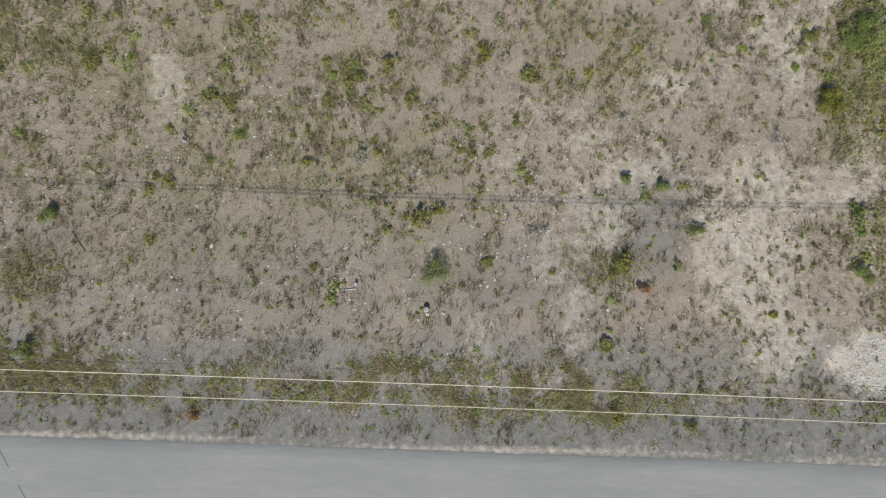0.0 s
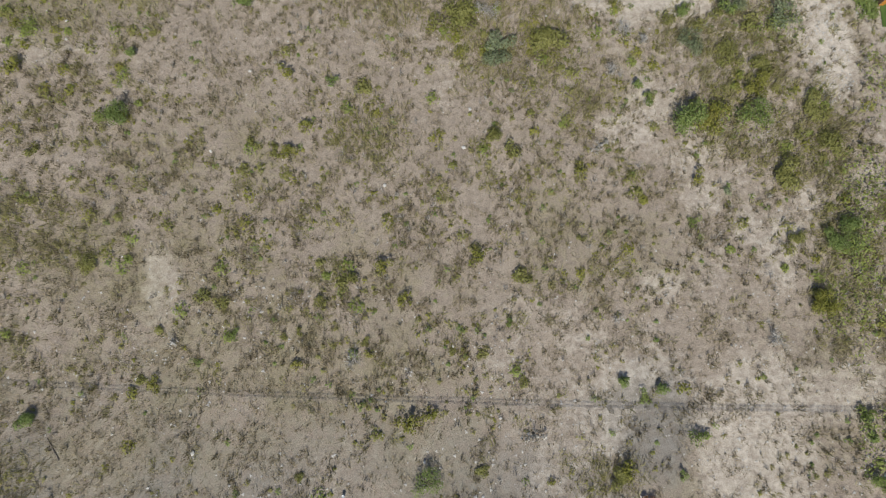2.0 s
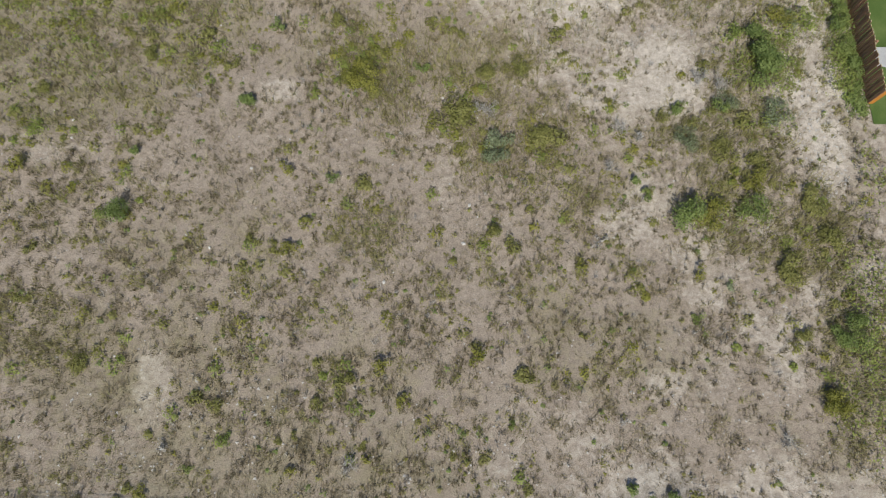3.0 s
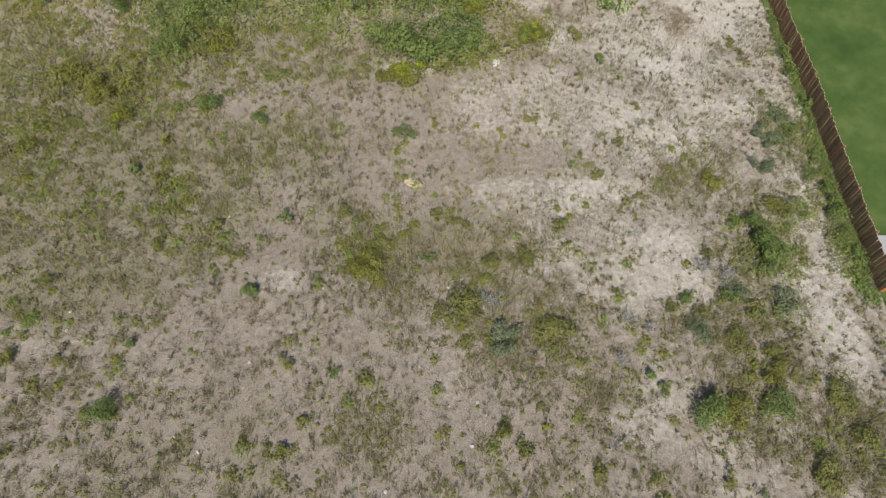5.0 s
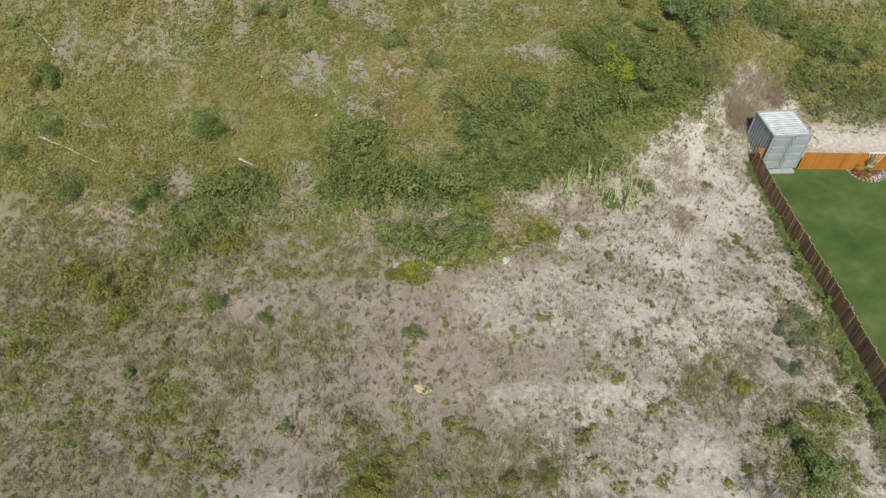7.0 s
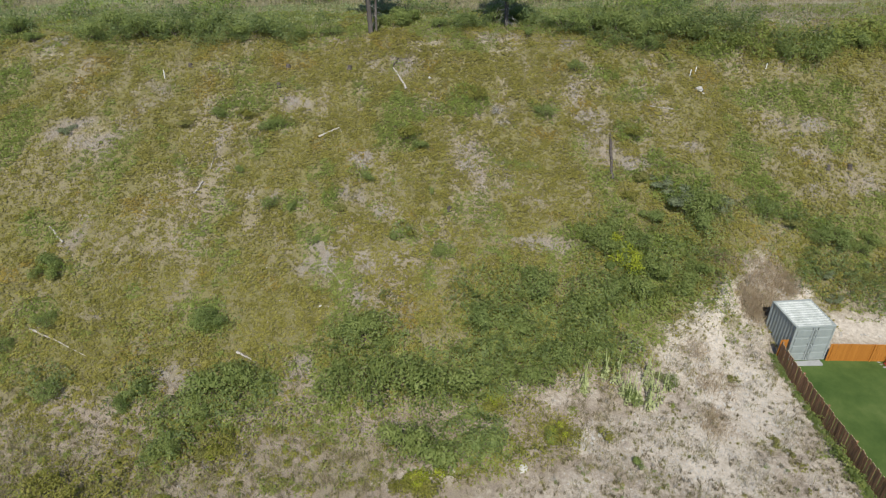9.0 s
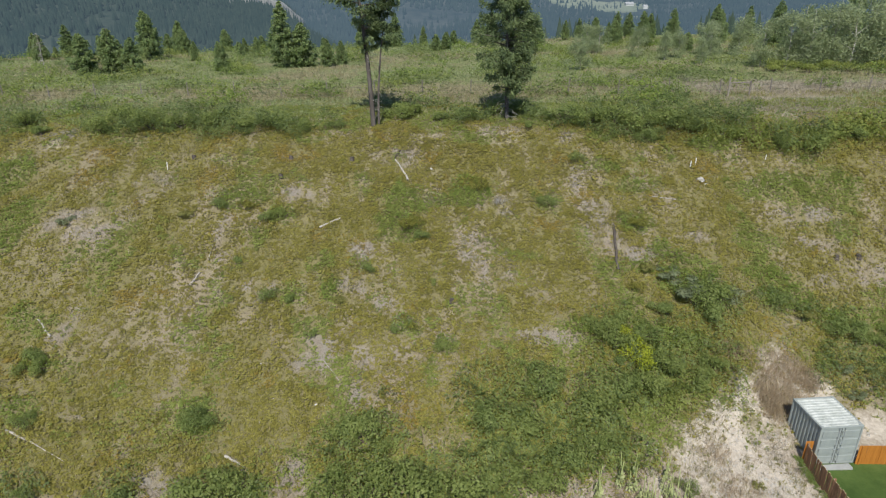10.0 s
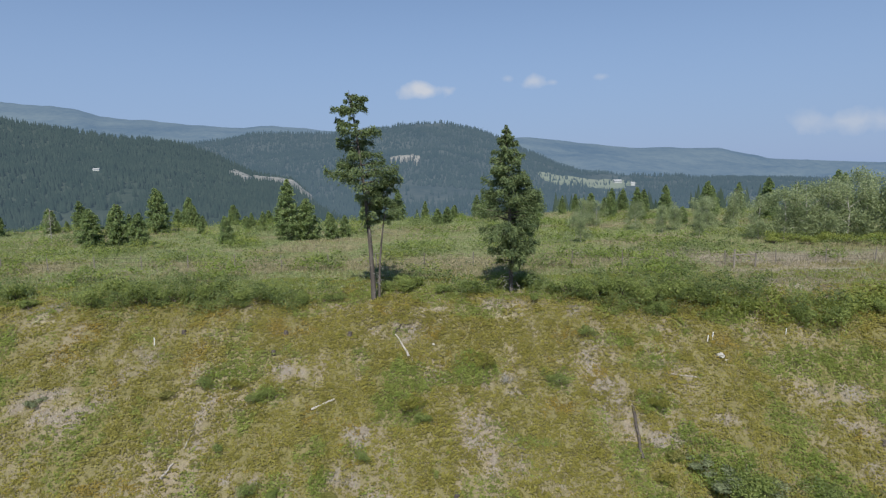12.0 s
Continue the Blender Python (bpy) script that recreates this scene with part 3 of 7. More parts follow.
def mesh_of(name, verts, faces, mat, smooth=False):
    """A mesh from numpy arrays; all faces have the same number of corners."""
    me = bpy.data.meshes.new(name)
    n, k = faces.shape
    me.vertices.add(len(verts))
    me.vertices.foreach_set("co", np.asarray(verts, np.float32).ravel())
    me.loops.add(n * k)
    me.loops.foreach_set("vertex_index", np.asarray(faces, np.int32).ravel())
    me.polygons.add(n)
    me.polygons.foreach_set("loop_start", np.arange(n, dtype=np.int32) * k)
    if smooth:
        me.polygons.foreach_set("use_smooth", np.ones(n, bool))
    me.update(calc_edges=True)
    me.materials.append(mat)
    return me


def sheet(xs, ys, fn):
    X, Y = np.meshgrid(xs, ys)
    V = np.stack([X, Y, fn(X, Y)], -1).reshape(-1, 3)
    nx = len(xs)
    i = (np.arange(len(ys) - 1)[:, None] * nx + np.arange(nx - 1)[None]).ravel()
    return V, np.stack([i, i + 1, i + 1 + nx, i + nx], -1)


def build_ground():
    grow = np.cumsum(0.35 * 1.085 ** np.arange(1, 84))
    grow = grow[grow < 4900]
    xs = np.concatenate([-32 - grow[::-1], np.arange(-32, 36.01, 0.27), 36 + grow])
    ys = np.concatenate([-14 - grow[::-1], np.arange(-14, 64.01, 0.27), 64 + grow])
    V, F = sheet(xs, ys, height)
    me = mesh_of("ground", V, F, SOIL, True)
    sand, gravel, cover, _ = zones(V[:, 0], V[:, 1])
    layer = me.color_attributes.new("zones", "FLOAT_COLOR", "POINT")
    layer.data.foreach_set("color", np.stack([sand, gravel, cover, np.maximum(soft_ramp((np.hypot(V[:, 0] * 0.6, V[:, 1] - 40) - 125) / 60), 0.12 * soft_ramp((V[:, 1] - 61) / 6) * (1 - blob(V[:, 0], V[:, 1], 34, 72, 20, 6)))], -1).astype(np.float32).ravel())
    x, y = V[:, 0], V[:, 1]
    turf = 0.9 * soft_ramp((y - 60.5) / 4) * (1 - soft_ramp((np.hypot(x * 0.6, y - 40) - 120) / 50)) * (1 - blob(x, y, 34, 72, 20, 6)) * (1 - 0.85 * np.exp(-((y - 73.5) / 4.0) ** 2) * (x < 12) * np.clip((fbm(x, y * 1.4, 7.0, 239, 3) - 0.32) * 4, 0, 1)) * np.clip(0.35 + (fbm(x, y * 1.5, 9.0, 243, 3) - 0.3) * 2.2, 0, 1)
    layer = me.color_attributes.new("turf", "FLOAT_COLOR", "POINT")
    layer.data.foreach_set("color", np.stack([turf, turf, turf, turf * 0 + 1], -1).astype(np.float32).ravel())
    return tagged(new("ground", me), "dry stony lot, grown-over bank and meadow plateau", "ground", kind="structure")


def build_road():
    xs, ys = np.arange(-70, 70.1, 1.0), np.array([-17.4, -16.9, -14.5, -12.0, -9.75, -9.27, -9.2])
    V, F = sheet(xs, ys, lambda X, Y: height(X, Y) + np.where((Y > -9.25) | (Y < -17.2), -0.02, 0.03))
    V[:, 1] += -0.016 * V[:, 0] + 0.05 * (fbm(V[:, 0], V[:, 1] * 0, 1.5, 8, 2) - 0.5)
    road = new("road", mesh_of("road", V, F, ASPHALT, False))
    return tagged(road, "pale worn asphalt road beside a gravel verge", "road", kind="structure")


def build_lawn():
    xs, ys = np.arange(0, 1.001, 1 / 44), np.linspace(15.6, 36.86, 72)
    V, F = sheet(xs, ys, lambda X, Y: X * 0)
    V[:, 0] = fence_x(V[:, 1]) + 0.12 + V[:, 0] * 20
    V[:, 2] = height(V[:, 0], V[:, 1]) + 0.035
    lawn = new("lawn", mesh_of("lawn", V, F, LAWN_TURF, True))
    tagged(lawn, "even mown green lawn behind the picket fence", "lawn", kind="structure")


def turf_material():
    m, nt, bsdf = material("mown_turf")
    pos = nt.nodes.new("ShaderNodeTexCoord").outputs["Object"]
    a, b = noise_node(nt, 0.38, 5, 0.68, pos), noise_node(nt, 40, 4, 0.7, pos)
    v = math_node(nt, "ADD", math_node(nt, "MULTIPLY", a.outputs[0], 0.7), math_node(nt, "MULTIPLY", b.outputs[0], 0.3))
    r = ramp_node(nt, [(0.36, (0.048, 0.088, 0.020)), (0.52, (0.082, 0.128, 0.032)), (0.66, (0.140, 0.178, 0.058))])
    nt.links.new(v, r.inputs[0])
    nt.links.new(r.outputs[0], bsdf.inputs["Base Color"])
    bsdf.inputs["Roughness"].default_value, bsdf.inputs["Specular IOR Level"].default_value = 0.9, 0.15
    bump_from(nt, bsdf, b.outputs[0], 0.8, 0.03)
    return m


LAWN_TURF = turf_material()
def build_road_crack():
    """A sealed crack that runs across the road."""
    x = np.linspace(-17.45, -15.6, 14)
    y = np.interp(x, [-17.45, -17.2, -16.3, -15.6], [-9.15, -9.6, -11.4, -12.9])
    V = np.concatenate([np.stack([x + s * 0.018, y, height(x, y) + 0.038], -1) for s in (-1, 1)])
    i = np.arange(13)
    F = np.stack([i, i + 14, i + 15, i + 1], -1)
    tagged(new("trim", mesh_of("trim", V, F, GASKET)), "dark sealed crack across the asphalt road", "crack", kind="structure")


def build_patio():
    bm = bmesh.new()
    bmesh.ops.create_cube(bm, size=1.0)
    for v in bm.verts:
        v.co = Vector((21.2 + v.co.x * 5.9, 18.1 + v.co.y * 2.4, -1.24 + 0.08 * v.co.z))
    bmesh.ops.bevel(bm, geom=bm.edges[:], offset=0.012, segments=1, affect="EDGES")
    me = bpy.data.meshes.new("pavement")
    bm.to_mesh(me)
    bm.free()
    me.materials.append(CONCRETE)
    tagged(new("pavement", me), "pale grey patio slab on the lawn", "patio", kind="structure")


build_ground()
build_road()
build_road_crack()
build_patio()
build_lawn()


# ---- loose growth: grass, weeds, pebbles ----
def scattered(rng, count, x0, x1, y0, y1, density):
    """Random spots, thinned by density(x, y) in 0..1, set on the ground."""
    x, y = rng.uniform(x0, x1, count), rng.uniform(y0, y1, count)
    keep = rng.rand(count) < density(x, y)
    x, y = x[keep], y[keep]
    return np.stack([x, y, height(x, y)], -1)


def blades(rng, spots, per, length, width, lean, spread=0.05):
    """Single-triangle grass blades, per of them round each spot."""
    n = len(spots) * per
    base = np.repeat(spots, per, 0) + np.c_[rng.normal(0, spread, (n, 2)), np.full(n, -0.015)]
    a, tilt, size = rng.uniform(0, 2 * np.pi, n), rng.uniform(lean[0], lean[1], n), rng.uniform(length[0], length[1], n)
    side = np.stack([-np.sin(a), np.cos(a), np.zeros(n)], -1) * (rng.uniform(width[0], width[1], n) / 2)[:, None]
    tip = base + np.stack([np.cos(a) * np.sin(tilt), np.sin(a) * np.sin(tilt), np.cos(tilt)], -1) * size[:, None]
    V = np.stack([base - side, base + side, tip], 1).reshape(-1, 3)
    return V, np.arange(3 * n).reshape(-1, 3)


def leaves_at(rng, centres, normals, size, plain=False):
    """Pointed leaves (four corners, slightly folded) at the given places."""
    n = len(centres)
    along = np.cross(normals, rng.normal(0, 1, (n, 3)))
    along /= np.linalg.norm(along, axis=1)[:, None] + 1e-9
    across = np.cross(normals, along)
    s = (rng.uniform(size[0], size[1], n) / 2)[:, None]
    if plain:  # three-cornered leaves where many stand close together
        V = np.stack([centres - along * s - across * s * 0.5, centres + along * s, centres - along * s * 0.4 + across * s * 0.75], 1)
        return V.reshape(-1, 3), np.arange(3 * n).reshape(-1, 3)
    V = np.stack([centres - along * s, centres + across * s * 0.55 + normals * s * 0.12, centres + along * s, centres - across * s * 0.55 + normals * s * 0.12], 1)
    return V.reshape(-1, 3), np.arange(4 * n).reshape(-1, 4)


def unit(v):
    return v / (np.linalg.norm(v, axis=1)[:, None] + 1e-9)


def clumps(rng, spots, radius, per, size, flat=0.6, plain=False):
    """Small leafy plants: per leaves in a low dome round each spot."""
    n = len(spots) * per
    r = np.repeat(rng.uniform(radius[0], radius[1], len(spots)), per)
    way = unit(rng.normal(0, 1, (n, 3)))
    way[:, 2] = np.abs(way[:, 2]) * flat
    c = np.repeat(spots, per, 0) + way * (r * rng.uniform(0.35, 1, n))[:, None]
    return leaves_at(rng, c, unit(way * 0.8 + rng.normal(0, 0.30, (n, 3)) + [0, 0, 1.2]), size, plain)


def stuff(name, parts, mat, label, category):
    V, F = parts
    return tagged(new(name, mesh_of(name, V, F, mat)), label, category, kind="stuff")


def on_lawn(x, y):
    return (x > fence_x(y) - 0.1) & (y > 15.3) & (y < 37.2)


THICKETS_FOOT = [(-12.6, 33, 2.3, 1.8), (-14.5, 32.1, 1.7, 1.1), (-14.6, 30.1, 1.2, 0.8), (-6.2, 36.6, 2.3, 1.3), (-3.8, 34.2, 3.8, 1.5), (-0.3, 34.4, 2.6, 1.6), (-7.3, 33.7, 0.9, 0.9), (8.5, 43.1, 2.1, 1.5), (13.8, 43.1, 2.8, 1.5), (11.8, 40.6, 3.6, 1.5), (9.3, 40, 1.9, 1.2), (2.1, 39.8, 2.7, 1.4), (1, 37.7, 1.8, 1.1), (4.7, 37.5, 3.2, 1.4), (2.6, 35.6, 3.6, 1.6), (6.5, 39.3, 1.7, 1.2), (7.6, 36.6, 1.7, 1.3), (-1.6, 30.6, 2.7, 1.6), (0.2, 31, 1.5, 1.6), (-14.4, 37.4, 1.2, 0.9), (-17.2, 33.6, 1, 1.5)]
THICKETS_BANK = [(-17.9, 32.9, 0.9, 0.9), (-22.3, 33.8, 1.4, 0.9), (23.2, 42.1, 3, 1.2), (26, 41.5, 1.7, 1.7), (23, 43.5, 1.7, 0.8), (14.7, 45.2, 2.4, 1.2), (19.1, 45.9, 1.5, 0.7), (22.1, 45.6, 2.1, 0.8), (-1.6, 42, 0.8, 0.4), (-4.1, 42.9, 1, 0.4), (-10.7, 33.6, 0.8, 0.7), (-1.9, 32.6, 1.2, 0.8), (-4.6, 38.8, 0.8, 0.5), (-0.6, 39, 1.2, 0.7)]
THICKETS_YELLOW = [(-2.6, 28.3, 1.2, 0.9), (-0.1, 29.9, 1.6, 1.3), (0.9, 32.8, 1.2, 1), (4.2, 31.3, 1.1, 1.4), (2.4, 30.3, 1.2, 1), (-12.5, 26.5, 0.7, 0.8), (-12, 29.7, 1.3, 0.9), (-16.7, 26.3, 1.1, 1.2), (-20.4, 23.6, 1, 0.7), (9.6, 41.5, 0.6, 0.9), (9, 43, 0.4, 0.3), (-17.6, 27.9, 1.8, 0.7), (-21.9, 31.5, 0.8, 0.6), (-20.2, 27.9, 1.1, 0.6), (-18.2, 35.3, 1.1, 0.5)]
THICKETS_CREST = [(-25.5, 59.8, 5.0, 2.2), (-19.0, 59.6, 5.0, 1.9), (-14.0, 59.0, 2.4, 1.3), (-36.5, 60.0, 2.4, 2.4), (11.0, 59.4, 4.5, 2.2), (16.5, 59.2, 4.5, 2.6), (20.5, 58.6, 2.6, 1.6), (25.0, 56.6, 3.2, 1.4), (29.5, 57.5, 2.6, 1.3), (.2, 60.3, 2.2, 1.4), (6.2, 60.6, 1.5, 1.0), (-10.4, 59.2, 1.2, .8), (34.0, 56.0, 3.0, 1.5)]
GRASSY_EAST = [(12.4, 13.6, 1.7, 2), (13.5, 10.3, 1.6, 1.6), (10.5, 14.7, 0.9, 1.3), (14.8, 8.5, 1.1, 0.9), (3.1, 15.1, 2.8, 2.3), (-3.5, 17.4, 1.2, 1), (5.3, 12.1, 0.7, 0.7), (-2.3, 16.3, 1.4, 1.3), (11.5, 10.8, 1.3, 0.9), (1.6, 17.7, 1.9, 1.1), (3.3, 15.5, 1.6, 1.2), (-3.1, 17.7, 1.1, 1.1), (9.6, 15.3, 1.3, 1.2), (12, 15.8, 1.4, 1.2), (10.4, 22.4, 1.3, 1.6), (1.9, 14.3, 2.4, 1.4)]
GREEN_EAST = [(9.9, 11.5, 1, 0.8), (12.1, 11.5, 0.8, 0.7), (13.3, 17.9, 1.3, 1.2), (16.8, 17.9, 0.8, 1.2), (13.6, 18.1, 1.2, 1.1), (12.1, 19.9, 0.6, 0.5), (13.9, 20, 1.2, 0.8), (15.6, 20.6, 0.6, 0.6), (16.7, 18.3, 0.9, 1.4), (17.4, 24.1, 0.8, 1), (16, 24.7, 0.5, 0.9), (16.5, 21.8, 0.8, 0.9), (14.4, 4.1, 0.5, 1.2), (15.7, 6.9, 0.4, 0.8), (15.6, 5.4, 0.5, 0.6)]
MEADOW_DRIFTS = [(-29.1, 76.8), (-40.6, 83.0), (-47.9, 84.0), (-15.2, 71.0), (-26.7, 90.0), (-6.2, 79.0), (14.1, 76.5), (9.6, 70.9), (24.2, 82.4), (39.3, 93.0), (16.5, 67.5), (5.4, 104.0), (-16.0, 104.0), (-22.0, 66.5), (-34.0, 67.0)]
GRASSY = [(16.9, 4.0, .8, 5.5), (16.8, -2.0, .9, 2.4), (-22.0, 1.0, 2.0, 4.0), (11.4, 13.5, 1.7, 1.9), (13.5, 9.9, 1.8, 1.4), (12.1, 22.9, .9, 1.3), (11.6, 11.4, 2.6, 1.0), (12.7, 15.2, 1.4, 3.1), (14.6, 10.8, 1.2, 2.8), (14.9, 7.2, .9, 2.7), (1.9, 15.3, 2.9, 1.9), (-3.3, 17.5, 1.5, 1.3), (-3.0, 10.6, 1.5, 1.4), (13.4, 18.3, 1.7, 1.6), (13.5, 20.6, 1.7, 1.3), (15.4, 25.4, 1.0, 2.2),
          (16.7, 21.5, .7, 4.4), (12.0, 14.2, 2.0, 1.5), (1.6, 18.0, 3.0, 1.6), (11.2, 22.4, .8, 1.9), (14.9, 4.6, 1.2, 2.8), (-15.9, 6.6, 2.8, 1.6), (-15.9, -2.6, 1.4, 1.4), (6.0, -2.0, 1.4, .9)]


def thicket(rng, spots, tall, per_square, size, mat, name, label, cell=0.8):
    """A low tangled canopy of leaves over the given patches."""
    X, Y = [], []
    for cx, cy, rx, ry in spots:
        n = int(per_square * rx * ry * 6)
        X.append(rng.uniform(cx - 1.5 * rx, cx + 1.5 * rx, n))
        Y.append(rng.uniform(cy - 1.5 * ry, cy + 1.5 * ry, n))
    x, y = np.concatenate(X), np.concatenate(Y)
    m = patches(x, y, spots)
    keep = rng.rand(len(x)) < m * 1.4
    x, y, m = x[keep], y[keep], m[keep]
    top = lambda a, b: tall * (0.2 + 1.2 * np.clip((fbm(a, b, cell, 505, 3) - 0.3) * 2.2, 0, 1.1))
    h = top(x, y) * np.clip(m * 1.6, 0.2, 1)
    gx, gy = (top(x + .1, y) - top(x - .1, y)) / .2, (top(x, y + .1) - top(x, y - .1)) / .2
    z = height(x, y) + h * (1 - 0.5 * rng.rand(len(x)) ** 2)
    up = unit(np.stack([-gx * .6, -gy * .6, np.ones(len(x))], -1) + rng.normal(0, .34, (len(x), 3)))
    return stuff(name, leaves_at(rng, np.stack([x, y, z], -1), up, size), mat, label, "thicket")


def build_growth():
    rng = np.random.RandomState(3)
    # short dry grass and stalks on the lot
    def lot(x, y):
        sand, gravel, cover, bank = zones(x, y)
        open_ground = ((y > -8.9 - 0.016 * x) & ~on_lawn(x, y)) * (1 - 0.8 * patches(x, y, BARE_LOT))
        return sand, gravel * (y < 6), patches(x, y, GRASSY + GRASSY_EAST), open_ground * (1 - 0.8 * bank)

    def straw_density(x, y):
        sand, gravel, grassy, free = lot(x, y)
        d = 0.10 + 0.8 * np.clip((fbm(x, y, 0.62, 131, 2) - 0.50) * 5.0, 0, 1) * (0.4 + 0.6 * np.clip((fbm(x, y, 5, 133, 3) - 0.34) * 4, 0, 1))
        return np.clip(d * (1 - 0.72 * sand) * (1 - 0.3 * gravel) + 0.15 * grassy + 0.34 * blob(x, y, -11.0, 1.5, 9.0, 5.0) * fbm(x, y, 0.8, 137, 2), 0, 1) * free

    def weed_density(x, y):
        sand, gravel, grassy, free = lot(x, y)
        d = 0.04 + np.clip((fbm(x, y, 1.0, 151, 3) - 0.50) * 5, 0, 1) * (0.25 + 0.75 * np.clip((fbm(x, y, 6, 153, 3) - 0.36) * 4, 0, 1))
        return np.clip(d * (1 - 0.6 * sand) * (1 - 0.7 * gravel) + 0.35 * grassy + 0.75 * patches(x, y, WEEDY) * fbm(x, y, 1.3, 157, 3), 0, 1) * free * (0.25 + 0.75 * soft_ramp((y + 1) / 6))

    spots = scattered(rng, 190000, -24, 24, -9, 37, straw_density)
    half = len(spots) // 2
    stuff("dry_grass", blades(rng, spots[:half], 6, (0.08, 0.24), (0.014, 0.034), (0.15, 1.2)), STRAW, "short bleached dry grass tufts over the stony lot", "grass")
    stuff("brown_grass", blades(rng, spots[half:], 6, (0.10, 0.28), (0.014, 0.034), (0.1, 1.0)), STALKY, "brown-olive dry stalks standing over the lot", "grass")
    spots = scattered(rng, 26000, -26, 24, -9, 37, weed_density)
    third = int(len(spots) * 0.4)
    stuff("weed_tufts", blades(rng, spots[:third], 22, (0.14, 0.36), (0.016, 0.036), (0.15, 1.25), 0.10), LOT_RANK, "faded olive weed tufts over the dry lot", "weeds")
    spots = spots[third:]
    cuts = [0, int(len(spots) * .7), int(len(spots) * .93), len(spots)]
    for (a, b), mat, words in zip(zip(cuts, cuts[1:]), (WEED, LEAVES["y"], LEAVES["g"]), ("olive", "yellow-green", "green")):
        stuff("low_weeds", clumps(rng, spots[a:b], (0.06, 0.20), 14, (0.05, 0.12), 0.9), mat, "low " + words + " weeds scattered over the dry lot", "weeds")
    # single upright tufts, each with its own short shadow
    def tuft_density(x, y):
        sand, gravel, grassy, free = lot(x, y)
        close = np.clip((fbm(x, y, 1.7, 171, 3) - 0.42) * 4.5, 0, 1)
        wide = np.clip((fbm(x, y, 7, 173, 3) - 0.30) * 3, 0.25, 1)
        return np.clip((0.16 + 0.84 * close) * wide * (1 - 0.8 * sand) * (1 - 0.2 * gravel) * (1 - 0.85 * soft_ramp((-7.4 - y) / 0.5)), 0, 1) * free

    spots = scattered(rng, 30000, -24, 22, -9, 36, tuft_density)
    n = len(spots)
    cuts = [0, int(n * .40), int(n * .66), int(n * .78), n]
    for (a, b), mat, words in zip(zip(cuts, cuts[1:4]), (DARK_STALK, LOT_RANK, LEAVES["t"]), ("dark brown", "olive", "grey dead")):
        stuff("grass_tufts", blades(rng, spots[a:b], 17, (0.12, 0.32), (0.014, 0.034), (0.05, 0.75), 0.05), mat, "small upright " + words + " tufts dotted over the lot", "grass")
    rest = spots[cuts[3]:]
    for k, (mat, words) in enumerate(((WEED, "dull olive"), (LEAVES["o"], "olive"), (LEAVES["g"], "dark green"))):
        stuff("small_weeds", clumps(rng, rest[k::3], (0.06, 0.17), 20, (0.05, 0.11), 1.3, True), mat, "small compact " + words + " weeds dotted over the lot", "weeds")
    spots = scattered(rng, 6500, -27, 17, -4, 34, lambda x, y: np.clip((fbm(x, y, 2.0, 161, 3) - 0.46) * 4, 0, 1) * (1 - 0.85 * zones(x, y)[0]) * (0.12 + 0.88 * soft_ramp((y - 1.5) / 4)) * (0.22 + 0.9 * patches(x, y, WEEDY) + 0.5 * patches(x, y, GRASSY + GRASSY_EAST)) * ~on_lawn(x, y))
    for k, (mat, words) in enumerate(((LEAVES["o"], "olive"), (LEAVES["m"], "green"), (LEAVES["y"], "yellow-green"))):
        stuff("weed_clumps", clumps(rng, spots[k::3], (0.18, 0.42), 60, (0.06, 0.14), 0.9, True), mat, "rounded " + words + " weed clumps on the dry lot", "weeds")
    tufts = scattered(rng, 34000, -27, 24, -9, 37, lambda x, y: np.clip(patches(x, y, GRASSY + GRASSY_EAST) + 0.6 * patches(x, y, WEEDY) * np.clip((fbm(x, y, 1.1, 163, 3) - 0.42) * 6, 0, 1), 0, 1) * ~on_lawn(x, y))
    stuff("tall_weeds", blades(rng, tufts, 9, (0.2, 0.5), (0.016, 0.034), (0.1, 1.0), 0.12), LOT_RANK, "tall olive grass and weeds in rank patches", "weeds")
    mat_spots = scattered(rng, 8500, -24, 18, -6, 30, lambda x, y: patches(x, y, GRASSY + GRASSY_EAST) * (0.25 + 0.75 * np.clip((fbm(x, y, 0.9, 167, 3) - 0.4) * 5, 0, 1)) * ~on_lawn(x, y))
    stuff("rank_mat", clumps(rng, mat_spots, (0.10, 0.26), 11, (0.05, 0.12), 0.9, True), WEED, "olive-brown mat of rank weeds on the lot", "weeds")
    thicket(rng, GREEN_EAST, 0.5, 120, (0.06, 0.14), LEAVES["m"], "rank_weeds", "soft green weed beds beside the picket fence")
    def verge_density(x, y):
        middle = -6.9 - 0.016 * x + 1.5 * (fbm(x, y * 0.6, 1.6, 95, 3) - 0.5)
        breadth = np.interp(x, VERGE_X, VERGE_BREADTH)
        thick = np.interp(x, VERGE_X, VERGE_THICK)
        return np.exp(-((y - middle) / breadth) ** 2) * np.clip((fbm(x, y, 0.75, 91, 3) - 0.42) * 5 + 0.3, 0, 1) * thick

    verge = scattered(rng, 42000, -26, 22, -9.2, -4.8, verge_density)
    stuff("verge_weeds", clumps(rng, verge[::2], (0.06, 0.20), 12, (0.04, 0.10)), LEAVES["m"], "seeding green and olive weeds along the gravel verge", "weeds")
    stuff("verge_stalks", blades(rng, verge[1::2], 13, (0.1, 0.3), (0.016, 0.04), (0.2, 1.3), 0.12), PINK_TWIG, "brown seeding stalks along the gravel verge", "weeds")

